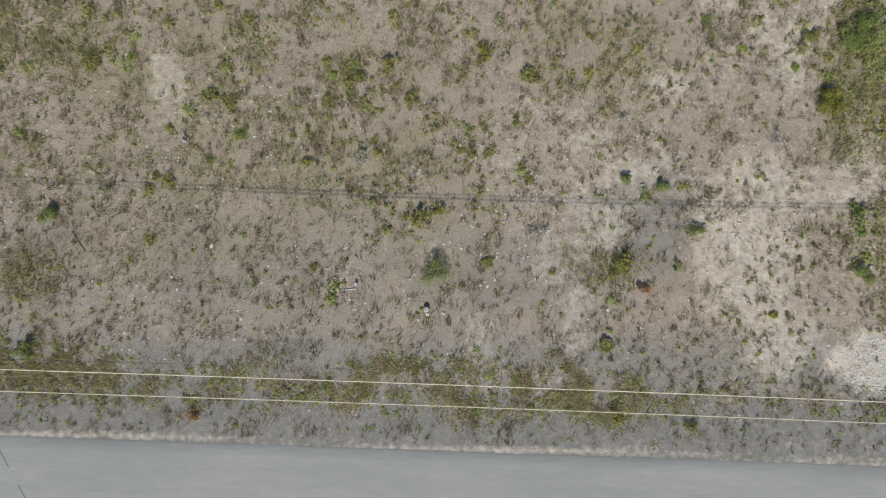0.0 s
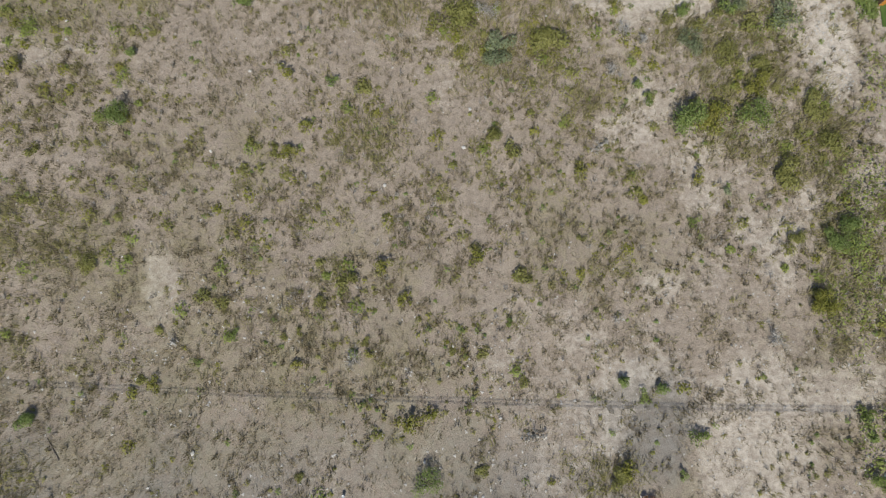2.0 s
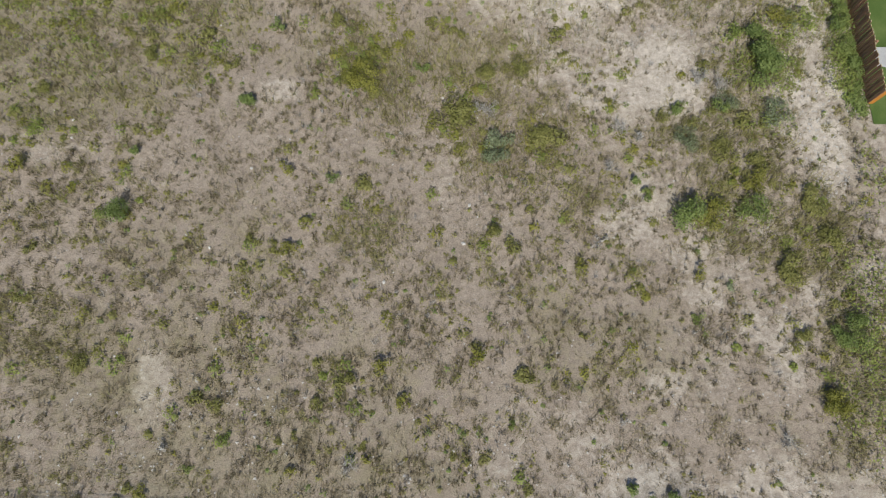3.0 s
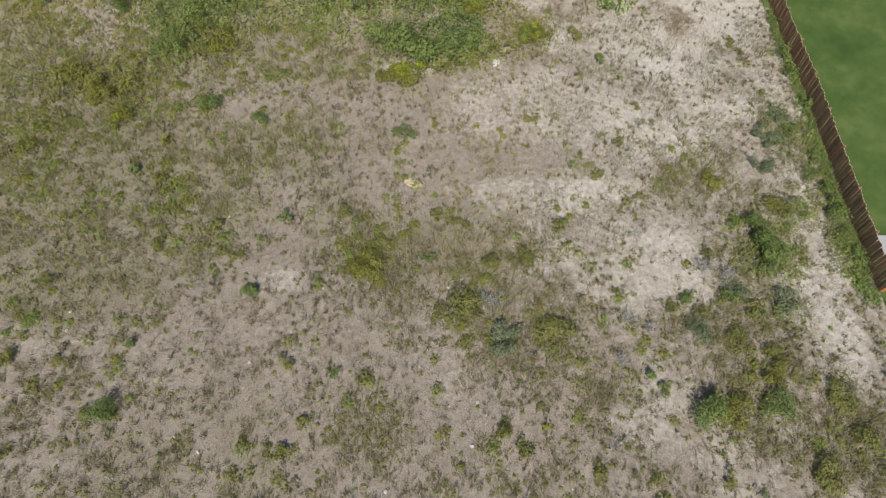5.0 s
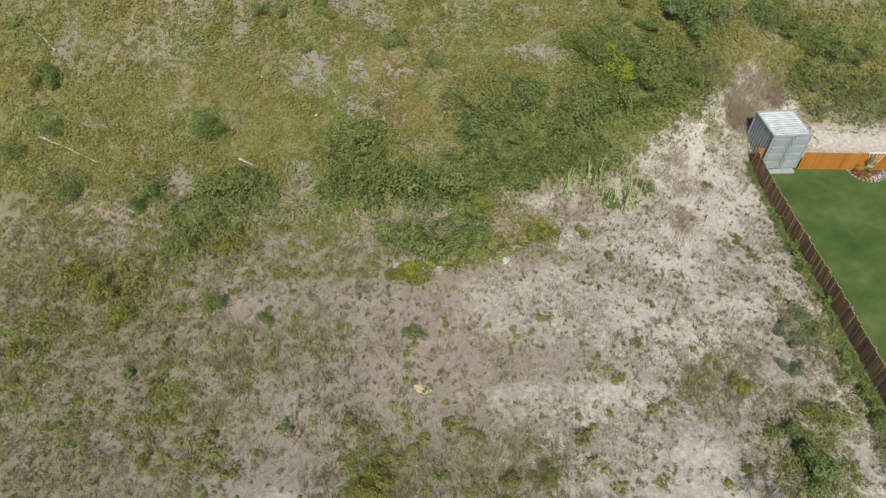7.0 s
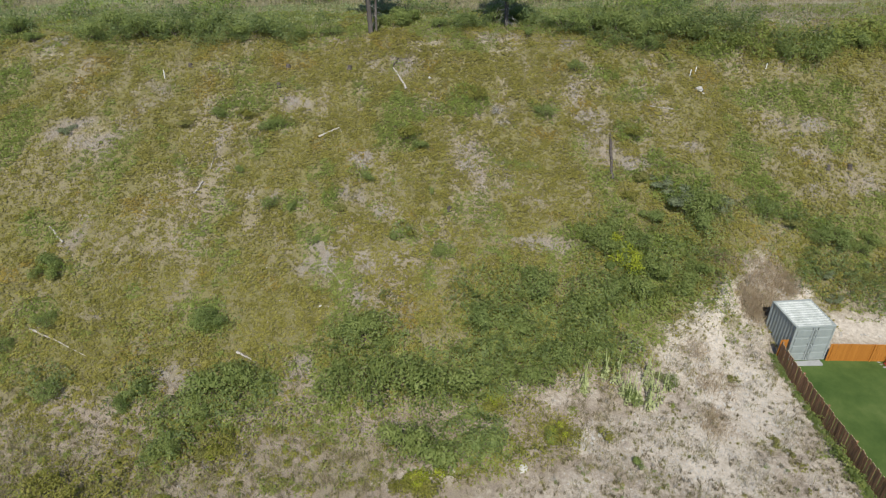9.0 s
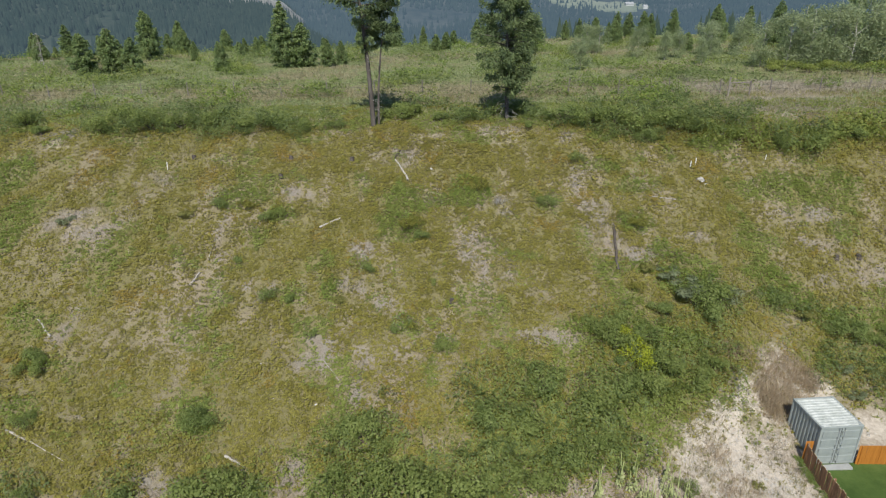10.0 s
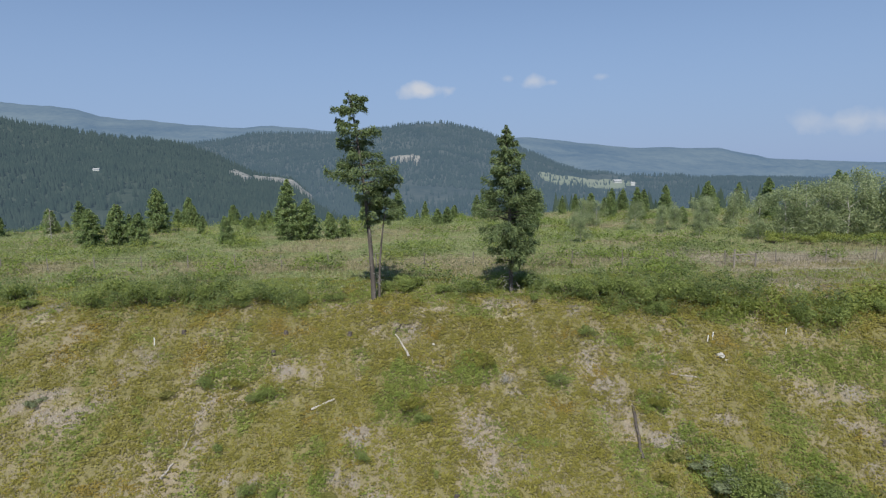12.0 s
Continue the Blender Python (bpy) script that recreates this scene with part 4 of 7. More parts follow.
    # the bank
    def grown(x, y):
        """How far the growth of the bank has spread; at its western end it runs out onto the level."""
        out = np.interp(x, [-30, -10, -3], [6.5, 4.0, 0.0])
        return soft_ramp((y - foot_line(x) + 1.5 + out) / (3 + out)) * np.clip(1.25 - 0.1 * out + 3 * (fbm(x, y, 2.4, 189, 3) - 0.5) * (y < foot_line(x) + 1), 0, 1)

    def in_reach(x, y):
        return (np.abs(x) < 15 + 0.66 * (y - 12)) * 1.0

    def cover_density(x, y):
        sand = zones(x, y)[0]
        bare = patches(x, y, BARE_BANK + BARE_CUT + BARE_SLOPE)
        plants = np.clip((fbm(x * 1.2, y * 0.9, 0.85, 191, 3) - 0.34) * 5.5, 0, 1)
        return grown(x, y) * in_reach(x, y) * (1 - np.clip(1.25 * sand, 0, 0.97)) * (1 - 0.62 * bare) * (0.40 + 0.60 * plants) * (1 - 0.3 * np.clip((fbm(x * 1.5, y * 0.7, 2.4, 217, 3) - 0.56) * 6, 0, 1))

    spots = scattered(rng, 300000, -44, 44, 24, 66, cover_density)
    n = len(spots)
    # mounds of growth: the leaves stand higher in the middle of each plant
    spots[:, 2] += 0.14 * np.clip((fbm(spots[:, 0], spots[:, 1], 0.9, 193, 3) - 0.40) * 3, 0, 1)
    order = fbm(spots[:, 0], spots[:, 1], 2.2, 197, 4) + 0.04 * rng.normal(0, 1, n) - 0.35 * patches(spots[:, 0], spots[:, 1], GREEN_BANK + GREEN_SLOPE) + 0.2 * patches(spots[:, 0], spots[:, 1], YELLOW_BANK) - 0.25 * soft_ramp((spots[:, 1] - 58.5) / 2)
    lo, hi = np.quantile(order[spots[:, 1] < 58], [0.24, 0.96])
    for pick, mat, words, size in ((order < lo, LEAVES["m"], "fresh green", (0.09, 0.17)), ((order >= lo) & (order < hi), COVER, "olive yellow-green", (0.08, 0.16)), (order >= hi, AUTUMN, "yellow and rusty", (0.08, 0.15))):
        stuff("bank_cover", clumps(rng, spots[pick], (0.08, 0.28), 7, size, 0.36, True), mat, words + " low leafy cover on the sloping bank", "ground cover")
    straw = scattered(rng, 42000, -46, 50, 26, 70, lambda x, y: grown(x, y) * (0.3 + 0.7 * np.clip((fbm(x, y, 3.4, 211, 4) - 0.40) * 4, 0, 1)))
    stuff("bank_grass", blades(rng, straw, 5, (0.15, 0.40), (0.018, 0.042), (0.2, 1.15), 0.1), RANK, "olive grass between the plants on the bank", "grass")
    dry = scattered(rng, 70000, -46, 50, 30, 72, lambda x, y: soft_ramp((y - foot_line(x) + 1.5) / 3) * np.clip(0.05 + 0.16 * soft_ramp((x + 8) / 10) + 0.5 * patches(x, y, BARE_BANK + BARE_CUT + BARE_SLOPE) + 0.24 * np.clip((fbm(x * 1.3, y * 0.8, 2.6, 217, 4) - 0.50) * 6, 0, 1), 0, 1))
    third = len(dry) // 3
    stuff("bank_stalks", blades(rng, dry[third:], 6, (0.12, 0.38), (0.014, 0.034), (0.3, 1.35), 0.14), MAUVE, "grey-brown dead stalks between the plants on the bank", "grass")
    stuff("bank_stalks", blades(rng, dry[:third], 6, (0.15, 0.42), (0.014, 0.034), (0.2, 1.2), 0.14), PINK_TWIG, "reddish-brown dry stems between the plants on the bank", "grass")
    thicket(rng, GREEN_BANK + GREEN_SLOPE, 0.55, 150, (0.08, 0.16), LEAVES["f"], "leafy_patch", "low fresh green leafy patches on the bank")
    thicket(rng, THICKETS_FOOT, 0.8, 110, (0.09, 0.19), LEAVES["d"], "thicket", "dense green thicket at the foot of the bank")
    thicket(rng, THICKETS_FOOT, 0.85, 55, (0.09, 0.19), LEAVES["k"], "thicket", "deep green leaves of the thicket at the foot of the bank")
    thicket(rng, [(x + .5, y - .8, rx * .9, ry * .8) for x, y, rx, ry in THICKETS_FOOT], 0.62, 80, (0.08, 0.17), LEAVES["m"], "thicket", "mid-green tangle at the edges of the thicket")
    thicket(rng, [(.5, 36.6, 5.0, 2.0), (6.0, 37.0, 3.0, 1.6), (5.0, 40.6, 4.2, 2.0), (10.6, 39.2, 1.6, 1.2), (-9.0, 35.2, 3.0, 1.2), (11.0, 43.6, 3.6, 1.9), (-9.5, 32.2, 2.0, 1.0), (-6.0, 31.6, 2.5, 1.2), (-17.0, 36.5, 2.5, 1.2), (17.0, 46.5, 2.5, 1.2), (21.0, 43.4, 2.4, 1.2), (-25.5, 36.0, 3.0, 1.6)], 0.5, 80, (0.08, 0.17), LEAVES["m"], "thicket", "low green tangle spreading up the bank")
    thicket(rng, THICKETS_FOOT, 0.9, 10, (0.07, 0.15), COVER, "thicket", "yellowing leaves through the thicket at the foot of the bank")
    thicket(rng, THICKETS_YELLOW, 0.6, 110, (0.08, 0.16), LEAVES["y"], "thicket", "yellow-green leafy patches among the thicket")
    thicket(rng, THICKETS_BANK, 0.7, 120, (0.09, 0.19), LEAVES["k"], "thicket", "green thicket patches on the bank")
    thicket(rng, [c for c in THICKETS_CREST if c[0] < 19], 1.6, 45, (0.10, 0.20), LEAVES["g"], "thicket", "green shrub belt along the top of the bank", 1.5)
    thicket(rng, [c for c in THICKETS_CREST if c[0] < 27], 1.75, 115, (0.10, 0.20), LEAVES["k"], "thicket", "deep green shrubs along the top of the bank", 1.5)
    thicket(rng, [c for c in THICKETS_CREST if c[0] > 19] + [(22.0, 57.0, 4.0, 1.2), (31.0, 58.0, 3.0, 1.6)], 1.0, 110, (0.12, 0.22), LEAVES["m"], "thicket", "fresh green shrubs along the top of the bank")

    thicket(rng, [(-1.0, 29.0, 1.0, .6), (-2.7, 28.9, .7, .5), (1.2, 29.5, 1.2, .7), (2.9, 32.6, 1.2, .8), (4.1, 31.4, 1.4, 1.2), (-12.2, 31.2, 1.2, .7), (-18.2, 27.9, 2.8, 1.6), (-20.5, 25.2, 1.8, 1.0), (9.6, 41.2, .6, .8)], 0.55, 110, (0.08, 0.16), LEAVES["y"], "thicket", "yellow-green tangle at the edge of the thicket")
    thicket(rng, [(15.6, 5.0, .9, 2.8), (16.2, 8.6, 1.0, 1.6), (15.5, -.8, .7, 1.4), (16.9, 13.0, .6, 1.8), (14.9, 20.4, .9, .9), (15.5, 24.5, .8, 2.0), (16.9, 22.5, .5, 5.0), (17.0, 30.0, .35, 4.0), (13.2, 15.6, 1.0, .8)], 0.45, 110, (0.06, 0.14), LEAVES["m"], "rank_weeds", "rank green weeds at the side of the lot")
    thicket(rng, [(x, y, rx * 0.8, ry * 0.8) for x, y, rx, ry in WEEDY], 0.34, 10, (0.06, 0.13), LEAVES["m"], "weed_mat", "thin green mat of weeds over the lot")
    # the plateau
    def strip_of_straw(x, y):
        return np.exp(-((y - 73.5) / 4.0) ** 2) * (x < 12) * np.clip((fbm(x, y * 1.4, 7.0, 239, 3) - 0.32) * 4, 0, 1)

    field = scattered(rng, 78000, -115, 100, 61, 168, lambda x, y: (0.45 + 0.8 * np.clip((fbm(x, y, 7, 231, 4) - 0.36) * 4, 0, 1) - 0.75 * blob(x, y, 34, 72, 17, 5)) * np.clip(1.25 - (y - 61) / 180, 0.3, 1) * in_reach(x, y - 3) * (1 - 0.95 * strip_of_straw(x, y)))
    n = len(field)
    order = fbm(field[:, 0], field[:, 1] * 2, 14.0, 237, 4) + 0.04 * rng.normal(0, 1, n) + 0.25 * strip_of_straw(field[:, 0], field[:, 1])
    lo = np.quantile(order, 0.72)
    green = order < lo
    stuff("meadow_grass", clumps(rng, field[green], (0.2, 0.7), 12, (0.10, 0.23), 0.32, True), MEADOW, "green meadow growth on the plateau", "grass")
    stuff("meadow_grass", blades(rng, field[green][::2], 8, (0.2, 0.5), (0.04, 0.08), (0.1, 1.2), 0.3), MEADOW, "green grass standing in the plateau meadow", "grass")
    stuff("meadow_grass", blades(rng, field[~green], 10, (0.2, 0.5), (0.04, 0.08), (0.1, 1.2), 0.25), MEADOW_DRY, "yellowing meadow growth on the plateau", "grass")
    pale = scattered(rng, 16000, -62, 12, 63, 84, lambda x, y: strip_of_straw(x, y) * in_reach(x, y - 3))
    stuff("meadow_straw", blades(rng, pale, 9, (0.15, 0.42), (0.03, 0.06), (0.2, 1.3), 0.3), MEADOW_DRY, "bleached straw along the plateau fence", "grass")
    strip = scattered(rng, 6500, 15.2, 17.6, 16, 37, lambda x, y: np.clip(1.2 - (fence_x(y) - x) / np.interp(y, [17, 20, 26, 37], [0.85, 0.65, 0.45, 0.33]), 0, 1) * (x < fence_x(y) - 0.05) * (0.3 + fbm(x, y, 1.5, 331, 3)))
    stuff("fence_weeds", clumps(rng, strip, (0.10, 0.28), 22, (0.06, 0.13), 1.0), LEAVES["g"], "green weeds crowding the foot of the picket fence", "weeds")
    twigs = scattered(rng, 9000, 3, 20, 19, 43, lambda x, y: np.clip(zones(x, y)[0] * 1.2, 0, 1) * np.clip((fbm(x, y, 1.3, 341, 3) - 0.42) * 5, 0, 1) * ~on_lawn(x, y))
    cuts = [0, int(len(twigs) * .3), int(len(twigs) * .75), len(twigs)]
    for (a, b), mat, words in zip(zip(cuts, cuts[1:]), (LEAVES["t"], MAUVE, RANK), ("pale grey", "grey-brown", "faded olive")):
        stuff("dry_twigs", blades(rng, twigs[a:b], 14, (0.12, 0.38), (0.010, 0.026), (0.2, 1.25), 0.15), mat, words + " dry stalks on the sandy ground", "weeds")
    brush = scattered(rng, 1500, 14, 21, 39, 44.5, lambda x, y: patches(x, y, [(17.6, 40.8, 1.4, .9), (18.6, 42.0, 2.0, 1.1), (15.6, 42.6, 1.2, .6)]))
    brush = np.concatenate([brush, scattered(rng, 500, 15.5, 18.5, 38.5, 41.5, lambda x, y: patches(x, y, [(16.9, 39.9, .7, .9)])), scattered(rng, 900, 9, 15, 30, 39, lambda x, y: patches(x, y, [(12.3, 36.8, .7, .7), (12.6, 35.1, .9, .7), (11.9, 32.0, .8, 1.0), (13.4, 34.4, .5, .6)]))])
    stuff("dead_brush", blades(rng, brush, 26, (0.2, 0.6), (0.010, 0.026), (0.1, 1.3), 0.25), PINK_TWIG, "tangled brown dead brush on the sandy cut", "brush")
    track = scattered(rng, 18000, 8, 64, 61, 84, lambda x, y: patches(x, y, [(34, 72.5, 17, 3.6), (21, 76.5, 9, 5.0), (26.3, 64.0, 4.5, 3.0), (52, 72, 12, 2.6)]))
    stuff("track_grass", blades(rng, track, 9, (0.12, 0.34), (0.03, 0.06), (0.2, 1.35), 0.3), TRACK_GRASS, "grey-brown dead grass along the plateau track", "grass")
    bushes = [(rng.uniform(-80, 60), rng.uniform(63, 135)) for _ in range(400)]
    bushes += [(x + rng.normal(0, 1.2), y + rng.normal(0, 1.0)) for x, y in MEADOW_DRIFTS for _ in range(4)]
    for k, (key, words) in enumerate((("g", "green"), ("m", "light green"), ("k", "deep green"), ("f", "fresh green"))):
        thicket(rng, [(x, y, rng.uniform(0.8, 3.6), rng.uniform(0.6, 1.6)) for x, y in bushes[k::4]], 1.0, 46, (0.12, 0.27), LEAVES[key], "meadow_shrubs", "low " + words + " shrubs scattered through the plateau meadow")
    chips = scattered(rng, 26000, -24, 22, -9, 42, lambda x, y: (0.12 + 0.55 * zones(x, y)[0] + 0.5 * (x > 3) * (y > 19) * zones(x, y)[0]) * ~on_lawn(x, y))
    cobbles = scattered(rng, 5000, 13, 18, 8, 36, lambda x, y: np.clip(patches(x, y, [(15.3, 16.0, .8, 1.6), (15.6, 13.5, .8, 1.6), (16.3, 19.5, .5, 2.5), (14.8, 33.8, 1.6, 2.4)]), 0, 1) * ~on_lawn(x, y))
    cobbles = np.concatenate([cobbles, scattered(rng, 9000, 14, 19, -8, -3, lambda x, y: patches(x, y, [(16.6, -5.5, 1.5, 1.2)])), scattered(rng, 11000, 4, 18, 24, 42, lambda x, y: np.clip(zones(x, y)[0] * 1.3 - 0.35, 0, 1) * ~on_lawn(x, y)), scattered(rng, 3000, -20, 18, -8, 5, lambda x, y: np.clip((fbm(x, y, 2.2, 83, 3) - 0.35) * 3, 0.05, 1))])
    chips = np.concatenate([chips, cobbles])
    n = len(chips)
    s = np.where(np.arange(n) < n - len(cobbles), 0.014 + 0.05 * rng.rand(n) ** 3, 0.024 + 0.055 * rng.rand(n) ** 2)[:, None]
    corners = np.array([[1, 0, .2], [-.4, .9, .2], [-.6, -.8, .2], [0.1, 0.1, 0.9]])
    a = rng.uniform(0, 6.28, n)
    turn = np.stack([np.stack([np.cos(a), -np.sin(a)], -1), np.stack([np.sin(a), np.cos(a)], -1)], -2)
    V = np.repeat(corners[None], n, 0) * rng.uniform(0.7, 1.3, (n, 4, 1))
    V[:, :, :2] = np.einsum("nij,nkj->nki", turn, V[:, :, :2])
    V = chips[:, None] + V * s[:, None]
    F = (np.arange(n)[:, None, None] * 4 + np.array([[0, 1, 3], [1, 2, 3], [2, 0, 3]])[None]).reshape(-1, 3)
    stuff("pebbles", (V.reshape(-1, 3), F), STONE, "pale chips of stone strewn over the soil", "pebbles")


build_growth()


# ---- shrubs ----
def part(name, me, parent, label=""):
    ob = new(name, me)
    ob.parent = parent
    return tagged(ob, label)


def rod(V, F, a, b, ra, rb, sides=5):
    """Adds a tapered rod from a to b to the lists V and F."""
    a, b = Vector(a), Vector(b)
    turn = (b - a).to_track_quat("Z", "Y").to_matrix()
    start = len(V)
    for p, r in ((a, ra), (b, rb)):
        for i in range(sides):
            w = 2 * math.pi * i / sides
            V.append(p + turn @ Vector((r * math.cos(w), r * math.sin(w), 0)))
    for i in range(sides):
        j = (i + 1) % sides
        F.append((start + i, start + j, start + sides + j, start + sides + i))


def rods_mesh(name, rods, mat, sides=5):
    V, F = [], []
    for r in rods:
        rod(V, F, *r, sides)
    me = bpy.data.meshes.new(name)
    me.from_pydata(V, [], F)
    me.materials.append(mat)
    for p in me.polygons:
        p.use_smooth = True
    return me


def shrub_model(rng, mat, leaves, size, tall, twiggy=False):
    """A shrub of radius 1: stems and a crown of several uneven lobes."""
    lobes = rng.randint(5, 9)
    a = rng.uniform(0, 6.28, lobes)
    d = rng.uniform(0.15, 0.72, lobes)
    mid = np.stack([np.cos(a) * d, np.sin(a) * d, tall * rng.uniform(0.35, 0.72, lobes)], -1)
    rad = rng.uniform(0.26, 0.46, lobes)
    which = rng.choice(lobes, leaves, p=rad ** 2 / (rad ** 2).sum())
    way = unit(rng.normal(0, 1, (leaves, 3)) + [0, 0, 0.25])
    c = mid[which] + way * (rad[which] * rng.uniform(0.35, 1.1, leaves) ** 0.6)[:, None] * [1, 1, tall * 0.8]
    c[:, 2] = np.maximum(c[:, 2], 0.02)
    V, F = leaves_at(rng, c, unit(way + [0, 0, 0.45] + rng.normal(0, 0.55, (leaves, 3))), size)
    stems = [((rng.normal(0, .06), rng.normal(0, .06), -0.03), tuple(m), 0.028, 0.008) for m in mid]
    stems += [(tuple(mid[i] * 0.6), tuple(mid[i] + unit(rng.normal(0, 1, (1, 3)))[0] * rad[i] * 0.9), 0.012, 0.004) for i in range(lobes) for _ in range(2 + 8 * twiggy)]
    return mesh_of("foliage", V, F, mat), rods_mesh("woody_stem", stems, LEAVES["t"] if twiggy else TWIG, 4)


KINDS = {
    "m": ("mid-green leafy shrub", 0.9),
    "g": ("leafy green shrub", 1.0), "d": ("dense dark green shrub", 0.95), "y": ("yellow-green leafy shrub", 0.9), "o": ("dull olive clump of weeds", 0.6),
    "r": ("rusty brown dying weed clump", 0.8), "s": ("grey-green sage-like shrub", 0.75), "b": ("bright yellow-green shrub", 1.25), "t": ("pale grey leafless twiggy shrub", 0.8),
}
MODELS = {}


def shrub_models():
    rng = np.random.RandomState(17)
    for key, (words, tall) in KINDS.items():
        for v in range(3):
            few = 90 if key == "t" else 1
            MODELS[key, "small", v] = shrub_model(rng, LEAVES[key], 60 if few > 1 else 280, (0.12, 0.26), tall * rng.uniform(0.85, 1.15), key == "t")
            MODELS[key, "large", v] = shrub_model(rng, LEAVES[key], 120 if few > 1 else 1300, (0.05, 0.125), tall * rng.uniform(0.75, 1.0), key == "t")


shrub_models()
SHRUB_RNG = random.Random(5)


def shrubs(key, place, spots):
    """Shrubs of one kind: x, y and radius in metres."""
    words = KINDS[key][0]
    for x, y, r in spots:
        r *= 1.2
        if on_lawn(x, y) or 0 < y < 37 and fence_x(y) - r * 0.7 < x < 18:
            x = float(fence_x(y)) - r * 0.7
        size = "large" if r > 0.55 else "small"
        foliage_me, stems_me = MODELS[key, size, SHRUB_RNG.randrange(3)]
        base = new("shrub")
        tagged(base, ("small " if r < 0.3 else "broad " if r > 1.2 else "") + words + " " + place, "shrub", "shrubs " + place)
        base.matrix_world = pose(x, y, float(height(x, y)) - 0.01, 0, 0, SHRUB_RNG.uniform(0, 360)) @ Matrix.Diagonal((r * SHRUB_RNG.uniform(0.9, 1.15), r * SHRUB_RNG.uniform(0.9, 1.15), r * SHRUB_RNG.uniform(0.8, 1.1), 1))
        part("foliage", foliage_me, base)
        part("woody_stem", stems_me, base, "thin bare branching stem")


shrubs("d", "along the top of the bank", [
    (-28.3, 59.2, 1.22), (-26.8, 60.3, 1.51), (-24.5, 59.5, 1.49), (-22.3, 59.7, 1.32), (-20.0, 60.6, 1.25), (-17.1, 60.0, 1.32), (-14.9, 60.0, 1.23),
    (-12.8, 59.3, 0.96), (-35.4, 61.0, 1.26), (9.9, 59.6, 1.48), (11.8, 59.6, 1.48), (13.8, 58.6, 1.46), (16.0, 59.1, 1.55), (17.9, 58.2, 1.45), (19.6,
    57.6, 1.18)])
shrubs("g", "along the top of the bank", [
    (-10.0, 59.4, 0.7), (-33.0, 58.9, 0.78), (8.0, 60.0, 1.32), (4.8, 58.8, 0.69), (0.1, 61.0, 0.98), (-1.7, 60.5, 0.8)])
shrubs("d", "at the foot of the bank", [
    (12.4, 19.9, 0.44), (-5.8, 36.7, 1.46), (-7.1, 36.4, 0.97), (-4.9, 36.2, 0.81), (-13.1, 33.4, 1.55), (-14.2, 32.4, 1.04), (-12.0, 33.9, 1.07), (-14.6,
    30.3, 0.77), (-15.3, 29.9, 0.64), (-1.9, 30.0, 1.62), (-3.6, 30.4, 1.18), (-5.4, 33.8, 1.57), (-3.2, 34.2, 1.58), (-1.0, 34.1, 1.58), (1.2, 34.4,
    1.27), (-7.3, 34.1, 1.13), (3.5, 34.4, 1.15), (5.9, 36.7, 1.18), (2.7, 37.6, 1.19), (6.4, 38.7, 1.21), (-6.2, 37.3, 0.94)])
shrubs("g", "at the foot of the bank", [
    (-12.3, 26.5, 0.67), (-9.5, 25.4, 0.49), (-2.4, 24.7, 0.49), (-7.6, 20.1, 0.4), (-15.0, 22.4, 0.42), (-14.6, 37.4, 0.91), (-17.4, 33.4, 0.81), (-17.8,
    32.4, 0.67), (-0.1, 30.4, 1.33), (4.5, 35.6, 1.16), (3.5, 31.0, 0.66), (0.7, 38.0, 1.13), (-21.8, 33.4, 0.74), (-25.5, 35.7, 0.64), (-23.6, 37.0,
    0.65), (7.9, 33.3, 0.69), (10.2, 34.6, 0.58), (7.3, 29.5, 0.46), (-14.5, 37.2, 0.75), (0.2, 38.1, 0.7)])
shrubs("o", "at the foot of the bank", [
    (-10.6, 19.4, 0.44), (8.9, 26.6, 0.28), (14.0, 35.0, 0.38), (-4.9, 20.3, 0.45), (0.2, 19.8, 0.4), (-0.8, 20.2, 0.35), (4.6, 19.6, 0.44), (6.5, 22.4,
    0.31), (7.8, 24.3, 0.32), (3.7, 25.7, 0.39), (3.3, 24.1, 0.21), (-13.0, 29.9, 0.59)])
shrubs("y", "at the foot of the bank", [
    (-1.1, 25.3, 0.27), (-13.6, 22.2, 0.36), (-20.5, 23.8, 0.48), (-13.7, 24.2, 0.38), (11.9, 22.3, 0.52), (11.6, 21.8, 0.36), (2.2, 25.0, 0.22), (1.9,
    23.8, 0.19), (-2.7, 28.3, 0.79), (-3.5, 28.1, 0.56), (0.9, 33.0, 0.75), (4.2, 31.4, 0.73), (-12.2, 30.3, 0.77), (-16.2, 25.6, 0.69), (-17.6, 27.3,
    0.83), (-19.4, 28.2, 0.79), (6.2, 31.1, 0.42)])
shrubs("d", "beside the picket fence", [
    (16.9, 19.1, 0.53)])
shrubs("g", "beside the picket fence", [
    (13.1, 19.6, 0.64), (16.6, 23.4, 0.47), (16.3, 22.4, 0.47), (19.0, 30.1, 0.41), (16.7, 21.4, 0.61), (17.1, 20.2, 0.64), (17.1, 28.9, 0.41), (17.2,
    26.8, 0.45), (16.0, 25.1, 0.42)])
shrubs("o", "beside the picket fence", [
    (14.4, 30.9, 0.36), (14.8, 30.3, 0.3)])
shrubs("s", "beside the picket fence", [
    (15.7, 25.9, 0.5), (15.4, 24.4, 0.43), (14.5, 22.9, 0.42), (15.7, 26.3, 0.43), (14.8, 24.4, 0.52)])
shrubs("y", "beside the picket fence", [
    (14.4, 20.8, 0.6)])
